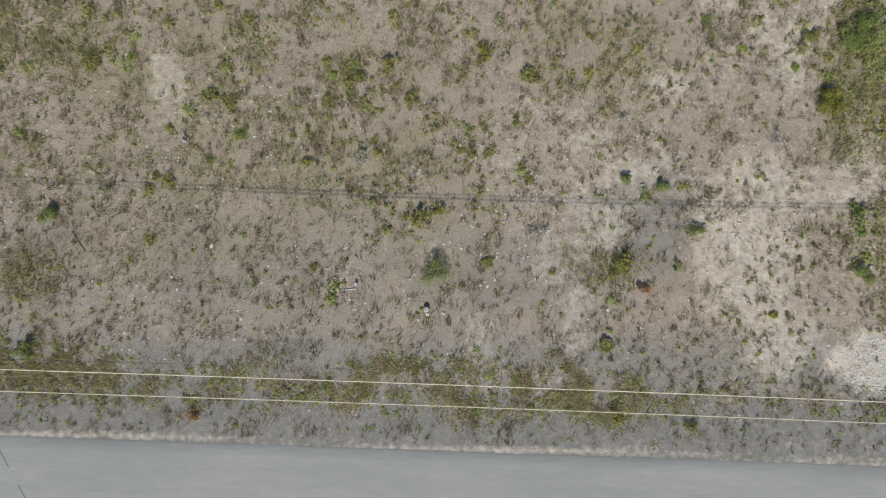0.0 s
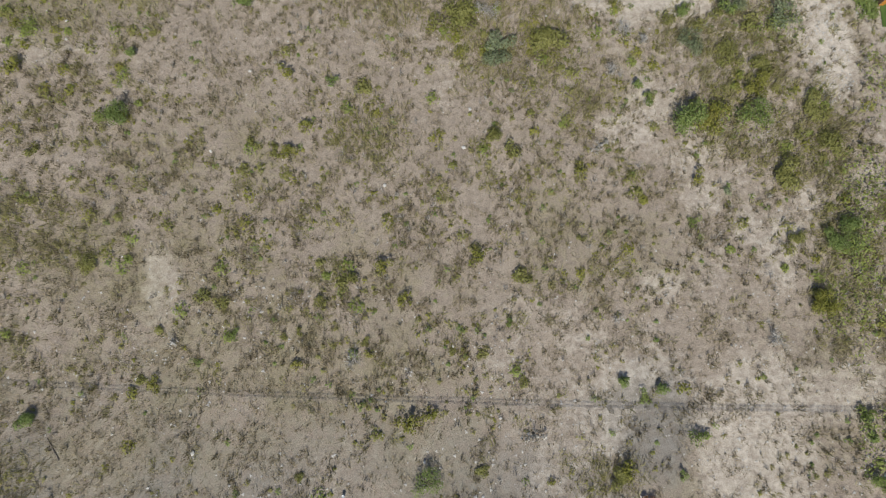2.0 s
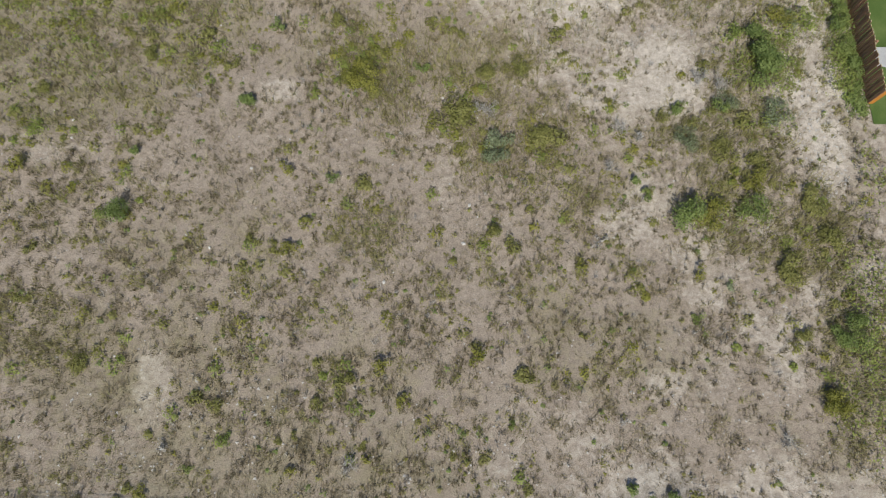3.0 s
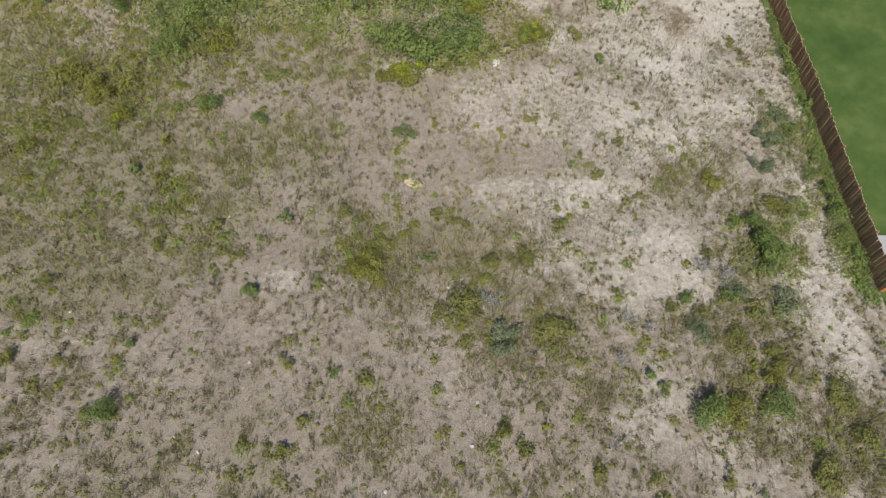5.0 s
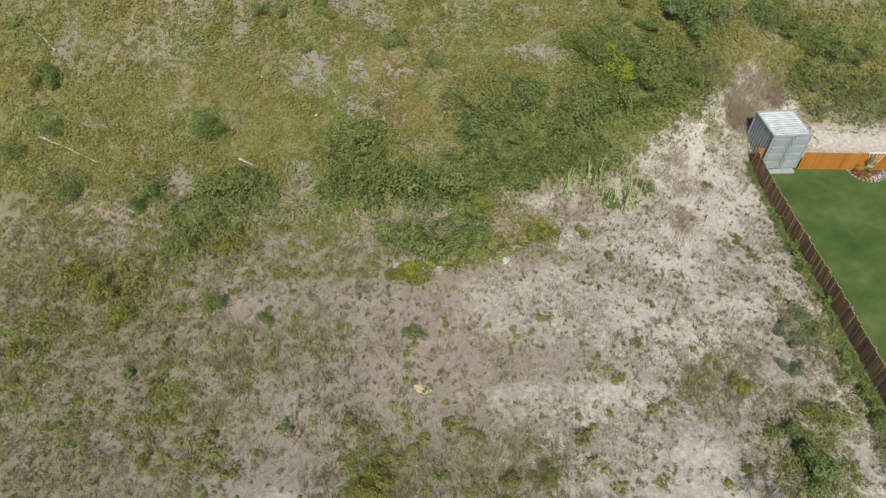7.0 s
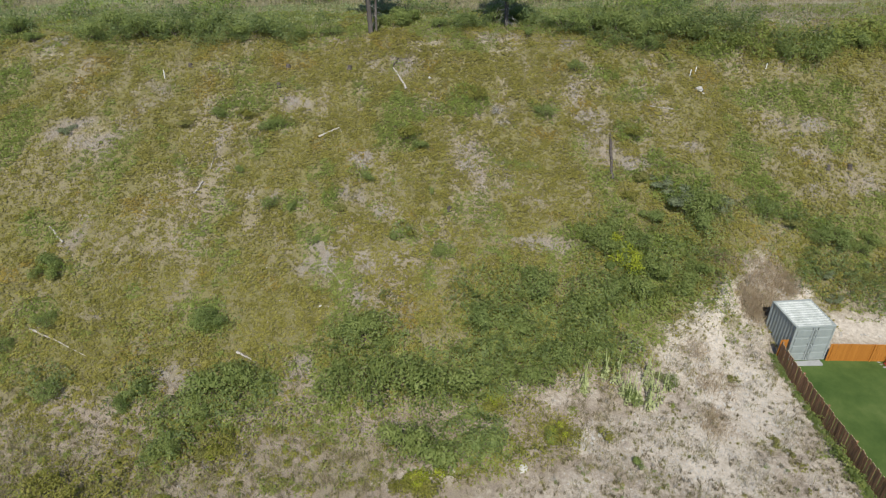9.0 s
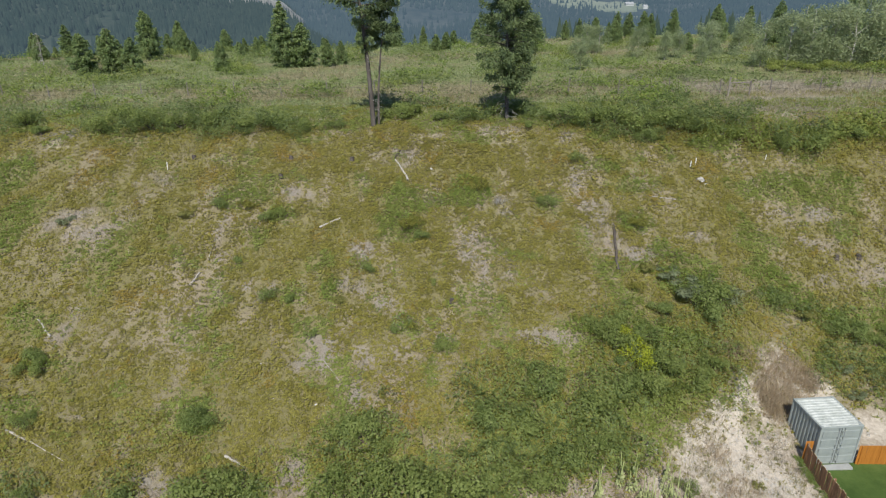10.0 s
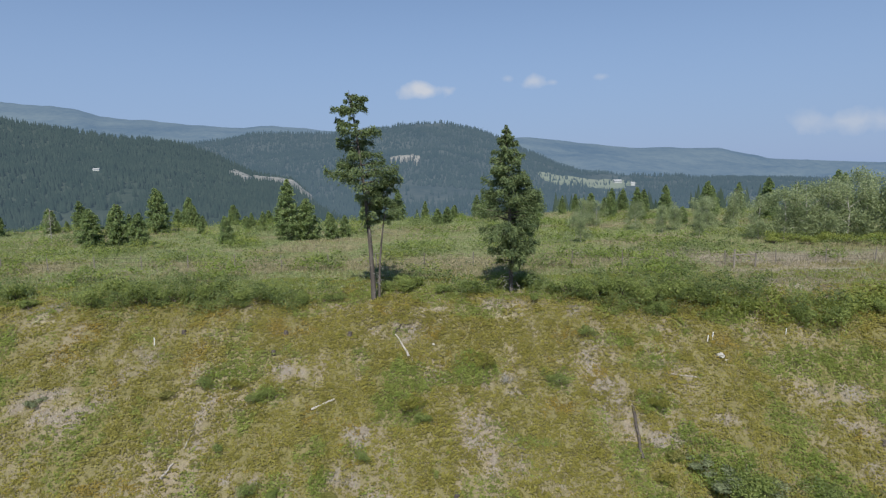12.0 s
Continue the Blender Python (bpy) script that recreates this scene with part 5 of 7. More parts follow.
shrubs("d", "on the dry lot", [
    (9.2, -0.6, 0.4), (15.3, 0.1, 0.42), (15.4, -2.2, 0.51), (7.2, 0.7, 0.25), (-7.9, 2.8, 0.25), (-9.2, 1.7, 0.21), (2.4, 3.4, 0.21), (9.4, 7.4, 0.25),
    (8.0, 12.4, 0.32), (11.3, 16.1, 0.45)])
shrubs("g", "on the dry lot", [
    (-15.3, -0.3, 0.53), (-0.6, -2.4, 0.47), (15.3, -0.5, 0.3), (6.5, 1.4, 0.32), (8.0, 1.1, 0.32), (-16.2, -5.6, 0.38), (8.5, -2.0, 0.21), (14.8, 6.8,
    0.63), (15.4, 7.5, 0.55), (3.1, -7.5, 0.19), (4.6, -7.4, 0.19), (-13.3, 11.1, 0.58), (9.6, 11.4, 0.85), (12.0, 11.6, 0.63), (13.3, 18.4, 0.95), (-8.6,
    16.2, 0.47), (-13.0, 14.1, 0.32), (7.6, 12.9, 0.32), (-4.8, 12.9, 0.27), (9.5, 16.2, 0.37), (15.1, 6.7, 0.51), (-13.3, 11.2, 0.57), (-8.5, 16.2,
    0.37), (13.0, 18.1, 1.04), (-1.2, 18.0, 0.33), (9.6, 16.4, 0.23), (17.1, 18.2, 0.57)])
shrubs("o", "on the dry lot", [
    (-11.2, 1.1, 0.25), (-13.8, 5.4, 0.51), (-9.2, 4.1, 0.34), (-8.5, 3.9, 0.34), (2.8, 5.2, 0.42), (-3.8, 4.8, 0.38), (-4.7, 4.0, 0.3), (6.2, -2.0,
    0.59), (1.3, 2.2, 0.21), (0.2, 2.3, 0.19), (2.8, 1.2, 0.25), (9.2, -8.1, 0.34), (-3.0, 2.5, 0.19), (-5.5, 2.9, 0.19), (-6.1, 2.7, 0.19), (13.4, 6.8,
    0.46), (5.1, 6.6, 0.21), (6.0, -5.0, 0.38), (1.4, -1.9, 0.3), (-5.2, -2.3, 0.21), (10.5, -6.6, 0.17), (-3.2, 16.8, 0.47), (-3.6, 12.6, 0.45), (-6.9,
    10.0, 0.27), (-7.7, 10.2, 0.31), (-16.3, 7.8, 0.35), (1.9, 10.6, 0.49), (2.4, 10.1, 0.44), (0.1, 15.7, 0.93), (3.8, 14.6, 0.92)])
shrubs("o", "on the dry lot", [
    (10.8, 16.0, 0.33), (-16.4, 9.8, 0.31), (11.3, 14.3, 0.69), (-17.4, 16.8, 0.47), (-9.4, 18.1, 0.38), (15.2, 10.7, 0.75), (13.2, 9.1, 0.79), (14.5,
    11.9, 0.76), (10.8, 18.2, 0.33), (-13.1, 18.6, 0.53), (1.6, 17.6, 0.56), (2.8, 18.0, 0.62), (10.1, 15.6, 0.31), (8.8, 15.8, 0.32), (6.6, 16.5, 0.23),
    (12.1, 15.7, 0.45), (13.1, 15.7, 0.36), (12.4, 13.8, 0.65)])
shrubs("r", "on the dry lot", [
    (7.2, -2.9, 0.28), (-9.8, -7.9, 0.3)])
shrubs("s", "on the dry lot", [
    (10.8, 8.5, 0.22), (1.9, 14.2, 0.78)])
shrubs("y", "on the dry lot", [
    (-1.3, -0.2, 0.42), (-0.6, 0.1, 0.34), (-10.6, 0.9, 0.3), (-5.5, 1.6, 0.23), (-2.8, 2.2, 0.21), (-1.5, 4.1, 0.36), (1.0, 5.9, 0.38), (-2.4, 5.3,
    0.38), (6.7, -1.8, 0.38), (3.8, -2.2, 0.17), (14.2, 4.3, 0.59), (6.3, -7.8, 0.34), (10.6, 11.4, 0.67), (-3.8, 17.5, 0.71), (5.2, 9.3, 0.31), (-6.3,
    9.8, 0.33), (9.6, 9.1, 0.31), (-6.7, 13.2, 0.32), (-5.7, 10.9, 0.27), (12.1, 12.9, 0.59), (-17.8, 13.4, 0.41), (14.1, 4.4, 0.54), (-3.7, 17.6, 0.71)])
shrubs("b", "at the foot of the bank", [(-2.7, 28.6, 0.6), (1.0, 33.2, 0.5), (-1.9, 28.9, 0.42), (3.9, 31.3, 0.6), (-16.4, 25.6, 0.4), (-12.4, 30.0, 0.45)])
shrubs("b", "on the grassy bank", [
    (9.5, 41.4, 1.0), (9.0, 43.0, 0.55)])
shrubs("d", "on the grassy bank", [
    (9.6, 40.0, 1.16), (8.4, 42.2, 1.24), (11.1, 41.1, 1.17), (12.8, 40.7, 1.03), (14.0, 41.6, 0.9), (8.5, 43.5, 1.05), (25.2, 44.0, 0.87), (23.7, 56.5,
    1.0), (25.6, 56.1, 1.24), (28.0, 57.2, 0.92), (-12.8, 50.1, 0.76), (14.7, 45.2, 1.3), (-1.9, 41.9, 0.54), (8.0, 42.9, 1.04), (7.0, 43.1, 0.84),
    (-24.3, 40.0, 0.79), (-25.2, 39.8, 0.59), (26.0, 44.5, 0.8), (-2.3, 45.7, 0.32)])
shrubs("g", "on the grassy bank", [
    (4.1, 39.7, 1.21), (8.2, 39.8, 1.22), (10.2, 43.0, 0.9), (15.0, 44.3, 1.06), (13.9, 45.2, 1.2), (11.7, 44.7, 0.92), (23.4, 44.9, 0.95), (-24.6, 40.4,
    0.8), (13.8, 57.0, 1.01), (29.3, 57.1, 0.84), (-13.5, 50.0, 0.53), (5.5, 51.4, 0.62), (-6.4, 46.5, 0.51), (-12.3, 44.4, 0.63), (-10.8, 44.3, 0.56),
    (-9.4, 42.2, 0.41), (-4.5, 42.7, 0.48), (19.7, 46.1, 0.89), (8.6, 41.4, 0.61), (-16.9, 50.8, 0.69), (-3.2, 48.8, 0.6), (8.1, 55.0, 0.65), (22.7, 44.7,
    0.88), (24.5, 44.5, 0.95), (-14.5, 46.8, 0.44)])
shrubs("o", "on the grassy bank", [
    (25.4, 42.5, 0.72), (11.2, 47.2, 0.67), (-8.0, 44.2, 0.63), (21.1, 45.6, 0.81), (-18.9, 50.3, 0.69)])
shrubs("s", "on the grassy bank", [
    (22.4, 42.6, 0.65), (22.5, 41.1, 0.57), (13.6, 45.9, 1.24), (16.2, 45.8, 0.88), (12.7, 46.9, 0.89), (-26.8, 49.7, 0.61)])
shrubs("t", "on the grassy bank", [
    (2.4, 51.5, 0.7)])
shrubs("y", "on the grassy bank", [
    (-3.5, 42.9, 0.41), (-15.2, 50.8, 0.69), (-4.0, 49.6, 0.84), (0.7, 52.6, 0.79), (11.4, 50.1, 0.77), (10.4, 45.9, 0.58)])


shrubs("t", "on the dry lot", [(-3.5, 1.8, 0.5), (-10.1, 2.4, 0.35), (12.3, 2.8, 0.5), (6.3, 3.5, 0.3), (3.2, -0.7, 0.4), (1.7, 16.1, 0.5), (7.7, 14.8, 0.4), (6.5, 13.4, 0.5), (10.5, 17.5, 0.6), (5.9, 10.3, 0.35), (11.3, 17.5, 0.6), (1.1, 16.0, 0.5), (7.1, 15.2, 0.5)])
shrubs("s", "beside the picket fence", [(14.2, 23.0, 0.5), (14.6, 24.9, 0.5), (14.7, 20.6, 0.5), (13.5, 16.0, 0.6), (9.7, 14.8, 0.5), (2.1, 14.6, 0.45), (11.5, 16.5, 0.5)])


# ---- trees ----
def spray(rng, start, end, count, spread, droop):
    """Places and normals for needle sprays along a limb."""
    f = rng.uniform(0.1, 1.0, count) ** 0.6 * 1.04
    c = start + (end - start) * f[:, None]
    side = np.cross(end - start, [0, 0, 1.0])
    side /= np.linalg.norm(side) + 1e-9
    c += side * (rng.uniform(-1, 1, count) * spread * (1.15 - f))[:, None]
    c[:, 2] += rng.normal(0, 0.075, count) * np.linalg.norm(end - start) - droop * np.abs(rng.normal(0, 1, count)) * 0.5
    return c


def needles_at(rng, centres, along, size):
    """Narrow drooping sprays of needles, each pointing roughly along its limb."""
    n = len(centres)
    way = unit(along + rng.normal(0, 0.55, (n, 3)) - [0, 0, 0.15])
    flat = unit(np.cross(way, rng.normal(0, 0.45, (n, 3)) + [0, 0, 1.0]))
    s = rng.uniform(size[0], size[1], n)[:, None]
    V = np.stack([centres - way * s * 0.4, centres + flat * s * 0.17, centres + way * s * 0.6 - [0, 0, 0.05], centres - flat * s * 0.17], 1)
    return V.reshape(-1, 3), np.arange(4 * n).reshape(-1, 4)


def conifer(rng, tall, low, reach, needles, whorl=0.42, per=5, limbs=26, size=(0.18, 0.5), bend=0.0, shape=1.0, ragged=0.35, droop=0.12, trunk=0.02, bark=None, dead=0, girth=None):
    """Trunk, crown and dead lower branches of a conifer of the given height; the crown starts at low and reaches out that far."""
    spine = lambda z: np.array([bend * (z / tall) ** 2, 0.3 * bend * math.sin(3 * z / tall), z])
    steps = 9
    rods = []
    for i in range(steps):
        a, b = tall * i / steps, tall * (i + 1) / steps
        rods.append((tuple(spine(a) - [0, 0, 0.15 * (i == 0)]), tuple(spine(b)), trunk * tall * (1 - i / steps) ** 0.8 + 0.015, trunk * tall * (1 - (i + 1) / steps) ** 0.8 + 0.012))
    centres, normals = [], []
    z = low
    while z < tall * 0.99:
        f = (z - low) / (tall - low)
        r = float(np.interp(f, *zip(*girth))) if girth else reach * (1 - f) ** shape * (0.55 + 0.45 * min(1, f * 6)) + 0.12
        for k in range(per):
            if rng.rand() < ragged * 0.5:
                continue
            a = rng.uniform(0, 6.28)
            out = r * rng.uniform(1 - ragged, 1 + ragged * 0.5)
            start = spine(z + rng.uniform(-0.15, 0.15))
            end = start + np.array([math.cos(a) * out, math.sin(a) * out, out * rng.uniform(-0.25, 0.30)])
            rods.append((tuple(start), tuple(end), 0.012 + 0.018 * out, 0.005))
            n = max(6, int(limbs * out / reach))
            c = spray(rng, start, end, n, 0.55 * out, droop)
            centres.append(c)
            normals.append(np.tile([math.cos(a), math.sin(a), 0.0], (n, 1)))
        z += whorl * rng.uniform(0.7, 1.3) * (0.55 + 0.45 * (1 - f))
    c = np.concatenate(centres)
    V, F = needles_at(rng, c, np.concatenate(normals), size)
    bare = []
    for _ in range(dead):
        z0 = rng.uniform(low * 0.12, low * 1.05)
        a, out = rng.uniform(0, 6.28), rng.uniform(0.4, 1.3)
        s = spine(z0)
        mid = s + np.array([math.cos(a) * out * 0.6, math.sin(a) * out * 0.6, -0.1 * out])
        end = s + np.array([math.cos(a) * out, math.sin(a) * out, -0.4 * out])
        bare.append(rods_mesh("dead_branch", [(tuple(s), tuple(mid), 0.02, 0.012), (tuple(mid), tuple(end), 0.012, 0.004)], LEAVES["t"], 4))
    return rods_mesh("trunk", rods, bark or BARK, 7), mesh_of("crown", V, F, needles), bare


def plant_tree(name, models, x, y, label, category="tree", turn=0.0, scale=1.0, group="", sink=0.05, wide=1.0):
    base = new(name)
    tagged(base, label, category, group)
    base.matrix_world = pose(x, y, float(height(x, y)) - sink, 0, 0, turn) @ Matrix.Diagonal((scale * wide, scale * wide, scale, 1))
    part("trunk", models[0], base)
    part("crown", models[1], base)
    for me in models[2]:
        part("dead_branch", me, base, "bare grey dead branch")
    return base


def build_firs():
    rng = np.random.RandomState(41)
    crown = ((0, .5), (.15, 1.4), (.3, 2.1), (.45, 2.05), (.6, 1.65), (.72, 1.4), (.79, .8), (.86, 1.25), (.93, .8), (1, .15))
    main = conifer(rng, 15.6, 5.9, 2.1, NEEDLES, 0.42, 5, 330, (0.12, 0.32), -1.3, ragged=0.68, droop=0.2, trunk=0.0125, dead=18, girth=crown)
    fir = plant_tree("fir_tree", main, -7.06, 59.45, "tall gnarled fir with bare lower trunk above the bank", "tree")
    # the thinner second stem beside it
    side = conifer(rng, 9.8, 6.1, 1.5, NEEDLES, 0.42, 5, 290, (0.12, 0.32), 1.3, ragged=0.65, droop=0.2, trunk=0.009, dead=16, girth=((0, .8), (.3, 1.5), (.7, 1.1), (1, .2)))
    for part_name, me in (("second_trunk", side[0]), ("second_crown", side[1]), *[("dead_branch", me) for me in side[2]]):
        part(part_name, me, fir).matrix_local = pose(0.4, 0.15, 0.0)
    cone = ((0, 1.3), (.12, 1.8), (.22, 2.05), (.40, 2.3), (.54, 1.9), (.70, 1.4), (.85, .8), (.95, .35), (1, .06))
    full = conifer(np.random.RandomState(44), 12.9, 2.5, 2.45, NEEDLES, 0.36, 7, 320, (0.12, 0.32), -0.3, ragged=0.46, droop=0.2, trunk=0.012, dead=34, girth=cone)
    plant_tree("fir_tree", full, 3.45, 60.6, "full conical fir with dead lower branches above the bank", "tree")


def build_plateau_trees():
    rng = np.random.RandomState(57)
    young = [conifer(rng, 6.0, 0.25, 2.1, SPRUCE, 0.21, 8, 80, (0.18, 0.45), 0.1, 0.62, 0.3, 0.12, 0.012) for _ in range(3)]
    tall = [conifer(rng, 9.0, 0.5, 2.5, SPRUCE, 0.27, 8, 80, (0.20, 0.50), 0.2, 0.75, 0.32, 0.15, 0.011) for _ in range(2)]
    for x, y, h, wide in ((-46.6, 91.0, 4.9, 1.5), (-44.0, 92.5, 5.4, 1.3), (-41.0, 92.0, 4.3, 1.35), (-46.5, 109.0, 7.0, 1.25), (-47.5, 123.0, 5.6, 1.0), (-39.0, 107.0, 2.6, 1.2), (-40.5, 125.0, 3.0, 1.2),
                          (-30.0, 92.5, 3.7, 1.2), (-20.5, 97.5, 5.6, 1.5), (-17.2, 97.0, 3.6, 1.3), (-15.6, 99.0, 3.2, 1.2), (-72.5, 110.0, 4.0, 1.2), (-33.5, 112.0, 2.2, 1.1), (-49.5, 115.0, 2.8, 1.3), (35.0, 108.0, 2.8, 1.3), (12.5, 118.0, 4.6, 1.1)):
        plant_tree("young_spruce", young[rng.randint(3)], x, y, "young bushy green spruce standing in the meadow", "tree", rng.uniform(0, 360), h / 6.0, "young spruces on the plateau", wide=wide * 0.72)
    for x, y, h in ((-22.9, 96.7, 8.4), (-10.5, 130.0, 6.0), (-5.6, 136.0, 3.9), (21.0, 132.0, 4.6), (24.0, 134.0, 5.0), (-70.0, 128.0, 6.0), (-58.0, 132.0, 5.0), (7.5, 134.0, 5.8), (4.8, 138.0, 4.6), (43.0, 118.0, 8.2), (45.5, 122.0, 7.0),
                    (50.0, 112.0, 8.8), (55.0, 121.0, 7.0), (57.0, 116.0, 7.6), (61.0, 112.0, 10.2), (63.5, 114.0, 9.5), (70.0, 110.0, 9.6), (73.0, 112.0, 10.2), (77.0, 109.0, 10.6), (29.5, 128.0, 6.5), (33.0, 124.0, 6.8), (36.0, 130.0, 6.0), (41.0, 132.0, 7.0), (47.0, 128.0, 7.5), (52.0, 126.0, 7.6), (26.5, 122.0, 4.6), (-66.0, 138.0, 5.0), (-52.0, 140.0, 4.4), (-35.0, 139.0, 4.0), (-26.0, 141.0, 4.2), (-80.0, 134.0, 6.0), (15.0, 140.0, 4.8), (34.5, 138.0, 6.0), (39.0, 126.0, 6.2), (66.0, 120.0, 8.4), (80.5, 113.0, 9.2)):
        plant_tree("spruce_tree", tall[rng.randint(2)], x, y, "dark green spruce at the edge of the plateau", "tree", rng.uniform(0, 360), h / (11.5 if x > 20 else 9.0), "spruces on the plateau", wide=rng.uniform(0.9, 1.2))
    for _ in range(34):
        x, y, h = rng.uniform(-78, 34), rng.uniform(112, 139), rng.uniform(1.8, 4.2)
        plant_tree("young_spruce", young[rng.randint(3)], x, y, "small green spruce at the far edge of the meadow", "tree", rng.uniform(0, 360), h / 6.0, "young spruces on the plateau", wide=rng.uniform(0.7, 1.1))
    aspens = []
    for v in range(4):
        r = np.random.RandomState(70 + v)
        n, h = 4200, 6.5
        lobes = np.stack([r.normal(0, 0.85, 16), r.normal(0, 0.85, 16), r.uniform(0.9, 6.2, 16)], -1)
        k = r.randint(0, 16, n)
        c = lobes[k] + unit(r.normal(0, 1, (n, 3))) * (r.uniform(0.3, 1.1, n))[:, None]
        V, F = leaves_at(r, c, unit(r.normal(0, 1, (n, 3)) + [0, 0, 0.4]), (0.13, 0.28))
        rods = [((0, 0, -0.1), (r.normal(0, .1), r.normal(0, .1), 3.2), 0.09, 0.06), ((0, 0, 3.1), (r.normal(0, .2), r.normal(0, .2), 6.2), 0.06, 0.015)]
        rods += [((0, 0, l[2] * 0.7), tuple(l), 0.03, 0.01) for l in lobes]
        aspens.append((rods_mesh("trunk", rods, PALE_BARK, 6), mesh_of("crown", V, F, ASPEN), ()))
    for x, y, h in ((36.5, 88.0, 5.2), (38.8, 86.5, 6.2), (41.0, 86.0, 6.8), (43.2, 85.5, 7.0), (45.6, 85.5, 7.2), (47.8, 86.0, 7.0), (50.0, 85.0, 7.4), (52.4, 85.5, 7.2), (55.0, 85.0, 7.4), (42.0, 90.0, 7.2), (46.5, 91.0, 7.8), (51.0, 91.0, 8.0), (57.5, 87.0, 7.2), (60.0, 90.0, 7.8),
                    (33.5, 96.0, 4.6), (30.5, 99.0, 4.2), (28.0, 97.0, 3.6), (25.5, 101.0, 4.0), (35.5, 102.0, 5.0), (39.0, 100.0, 5.6), (31.0, 92.0, 3.2), (15.0, 88.5, 4.4), (21.5, 107.0, 4.4), (19.8, 108.0, 4.2)):
        plant_tree("aspen_tree", aspens[rng.randint(4)], x, y, "light green aspen with a pale trunk on the plateau", "tree", rng.uniform(0, 360), h / 6.5, "aspens on the plateau")
    shrubs("m", "under the aspens", [(36.0 + 1.55 * k, 83.5 + 1.5 * math.sin(k * 2.3), 1.2 + 0.4 * math.sin(k * 1.7)) for k in range(15)])
    snag = conifer(np.random.RandomState(99), 5.0, 4.7, 0.1, LEAVES["t"], 0.3, 2, 6, (0.05, 0.1), 0.1, 0.8, 0.4, 0.1, 0.01, LEAVES["t"], 46)
    plant_tree("dead_snag", snag, -55.0, 96.0, "bare grey dead tree standing in the meadow", "dead tree")
    shrubs("d", "under the firs", [(-5.2, 61.3, 1.3), (-4.2, 62.0, 1.1), (-6.2, 61.4, 1.0), (2.6, 62.2, 1.3), (4.6, 62.4, 1.2), (5.6, 61.4, 0.8)])


build_firs()
build_plateau_trees()


# ---- things on the lot ----
def box(V, F, x0, x1, y0, y1, z0, z1):
    s = len(V)
    V += [(x, y, z) for z in (z0, z1) for x, y in ((x0, y0), (x1, y0), (x1, y1), (x0, y1))]
    F += [(s, s + 3, s + 2, s + 1), (s + 4, s + 5, s + 6, s + 7), (s, s + 1, s + 5, s + 4), (s + 1, s + 2, s + 6, s + 5), (s + 2, s + 3, s + 7, s + 6), (s + 3, s, s + 4, s + 7)]


def boxes(name, mat, *sizes, bevel=0.0):
    V, F = [], []
    for b in sizes:
        box(V, F, *b)
    me = bpy.data.meshes.new(name)
    me.from_pydata(V, [], F)
    if bevel:
        bm = bmesh.new()
        bm.from_mesh(me)
        bmesh.ops.bevel(bm, geom=bm.edges[:], offset=bevel, segments=1, affect="EDGES")
        bm.to_mesh(me)
        bm.free()
    me.materials.append(mat)
    return me


def corrugated(name, mat, length, tall, ribs, depth=0.036):
    """A corrugated panel in the x-z plane, ribs upright, from x = 0 to length, with thickness."""
    V, F = [], []
    pitch = length / ribs
    profile = []
    for i in range(ribs):
        profile += [(i * pitch, 0), ((i + 0.22) * pitch, 0), ((i + 0.36) * pitch, depth), ((i + 0.70) * pitch, depth), ((i + 0.86) * pitch, 0)]
    profile.append((length, 0))
    for x, y in profile:
        V += [(x, y, 0), (x, y, tall), (x, y + 0.004, 0), (x, y + 0.004, tall)]
    for i in range(len(profile) - 1):
        a, b = 4 * i, 4 * i + 4
        F += [(a, b, b + 1, a + 1), (b + 2, a + 2, a + 3, b + 3), (a + 1, b + 1, b + 3, a + 3), (b, a, a + 2, b + 2)]
    me = bpy.data.meshes.new(name)
    me.from_pydata(V, [], F)
    me.materials.append(mat)
    return me


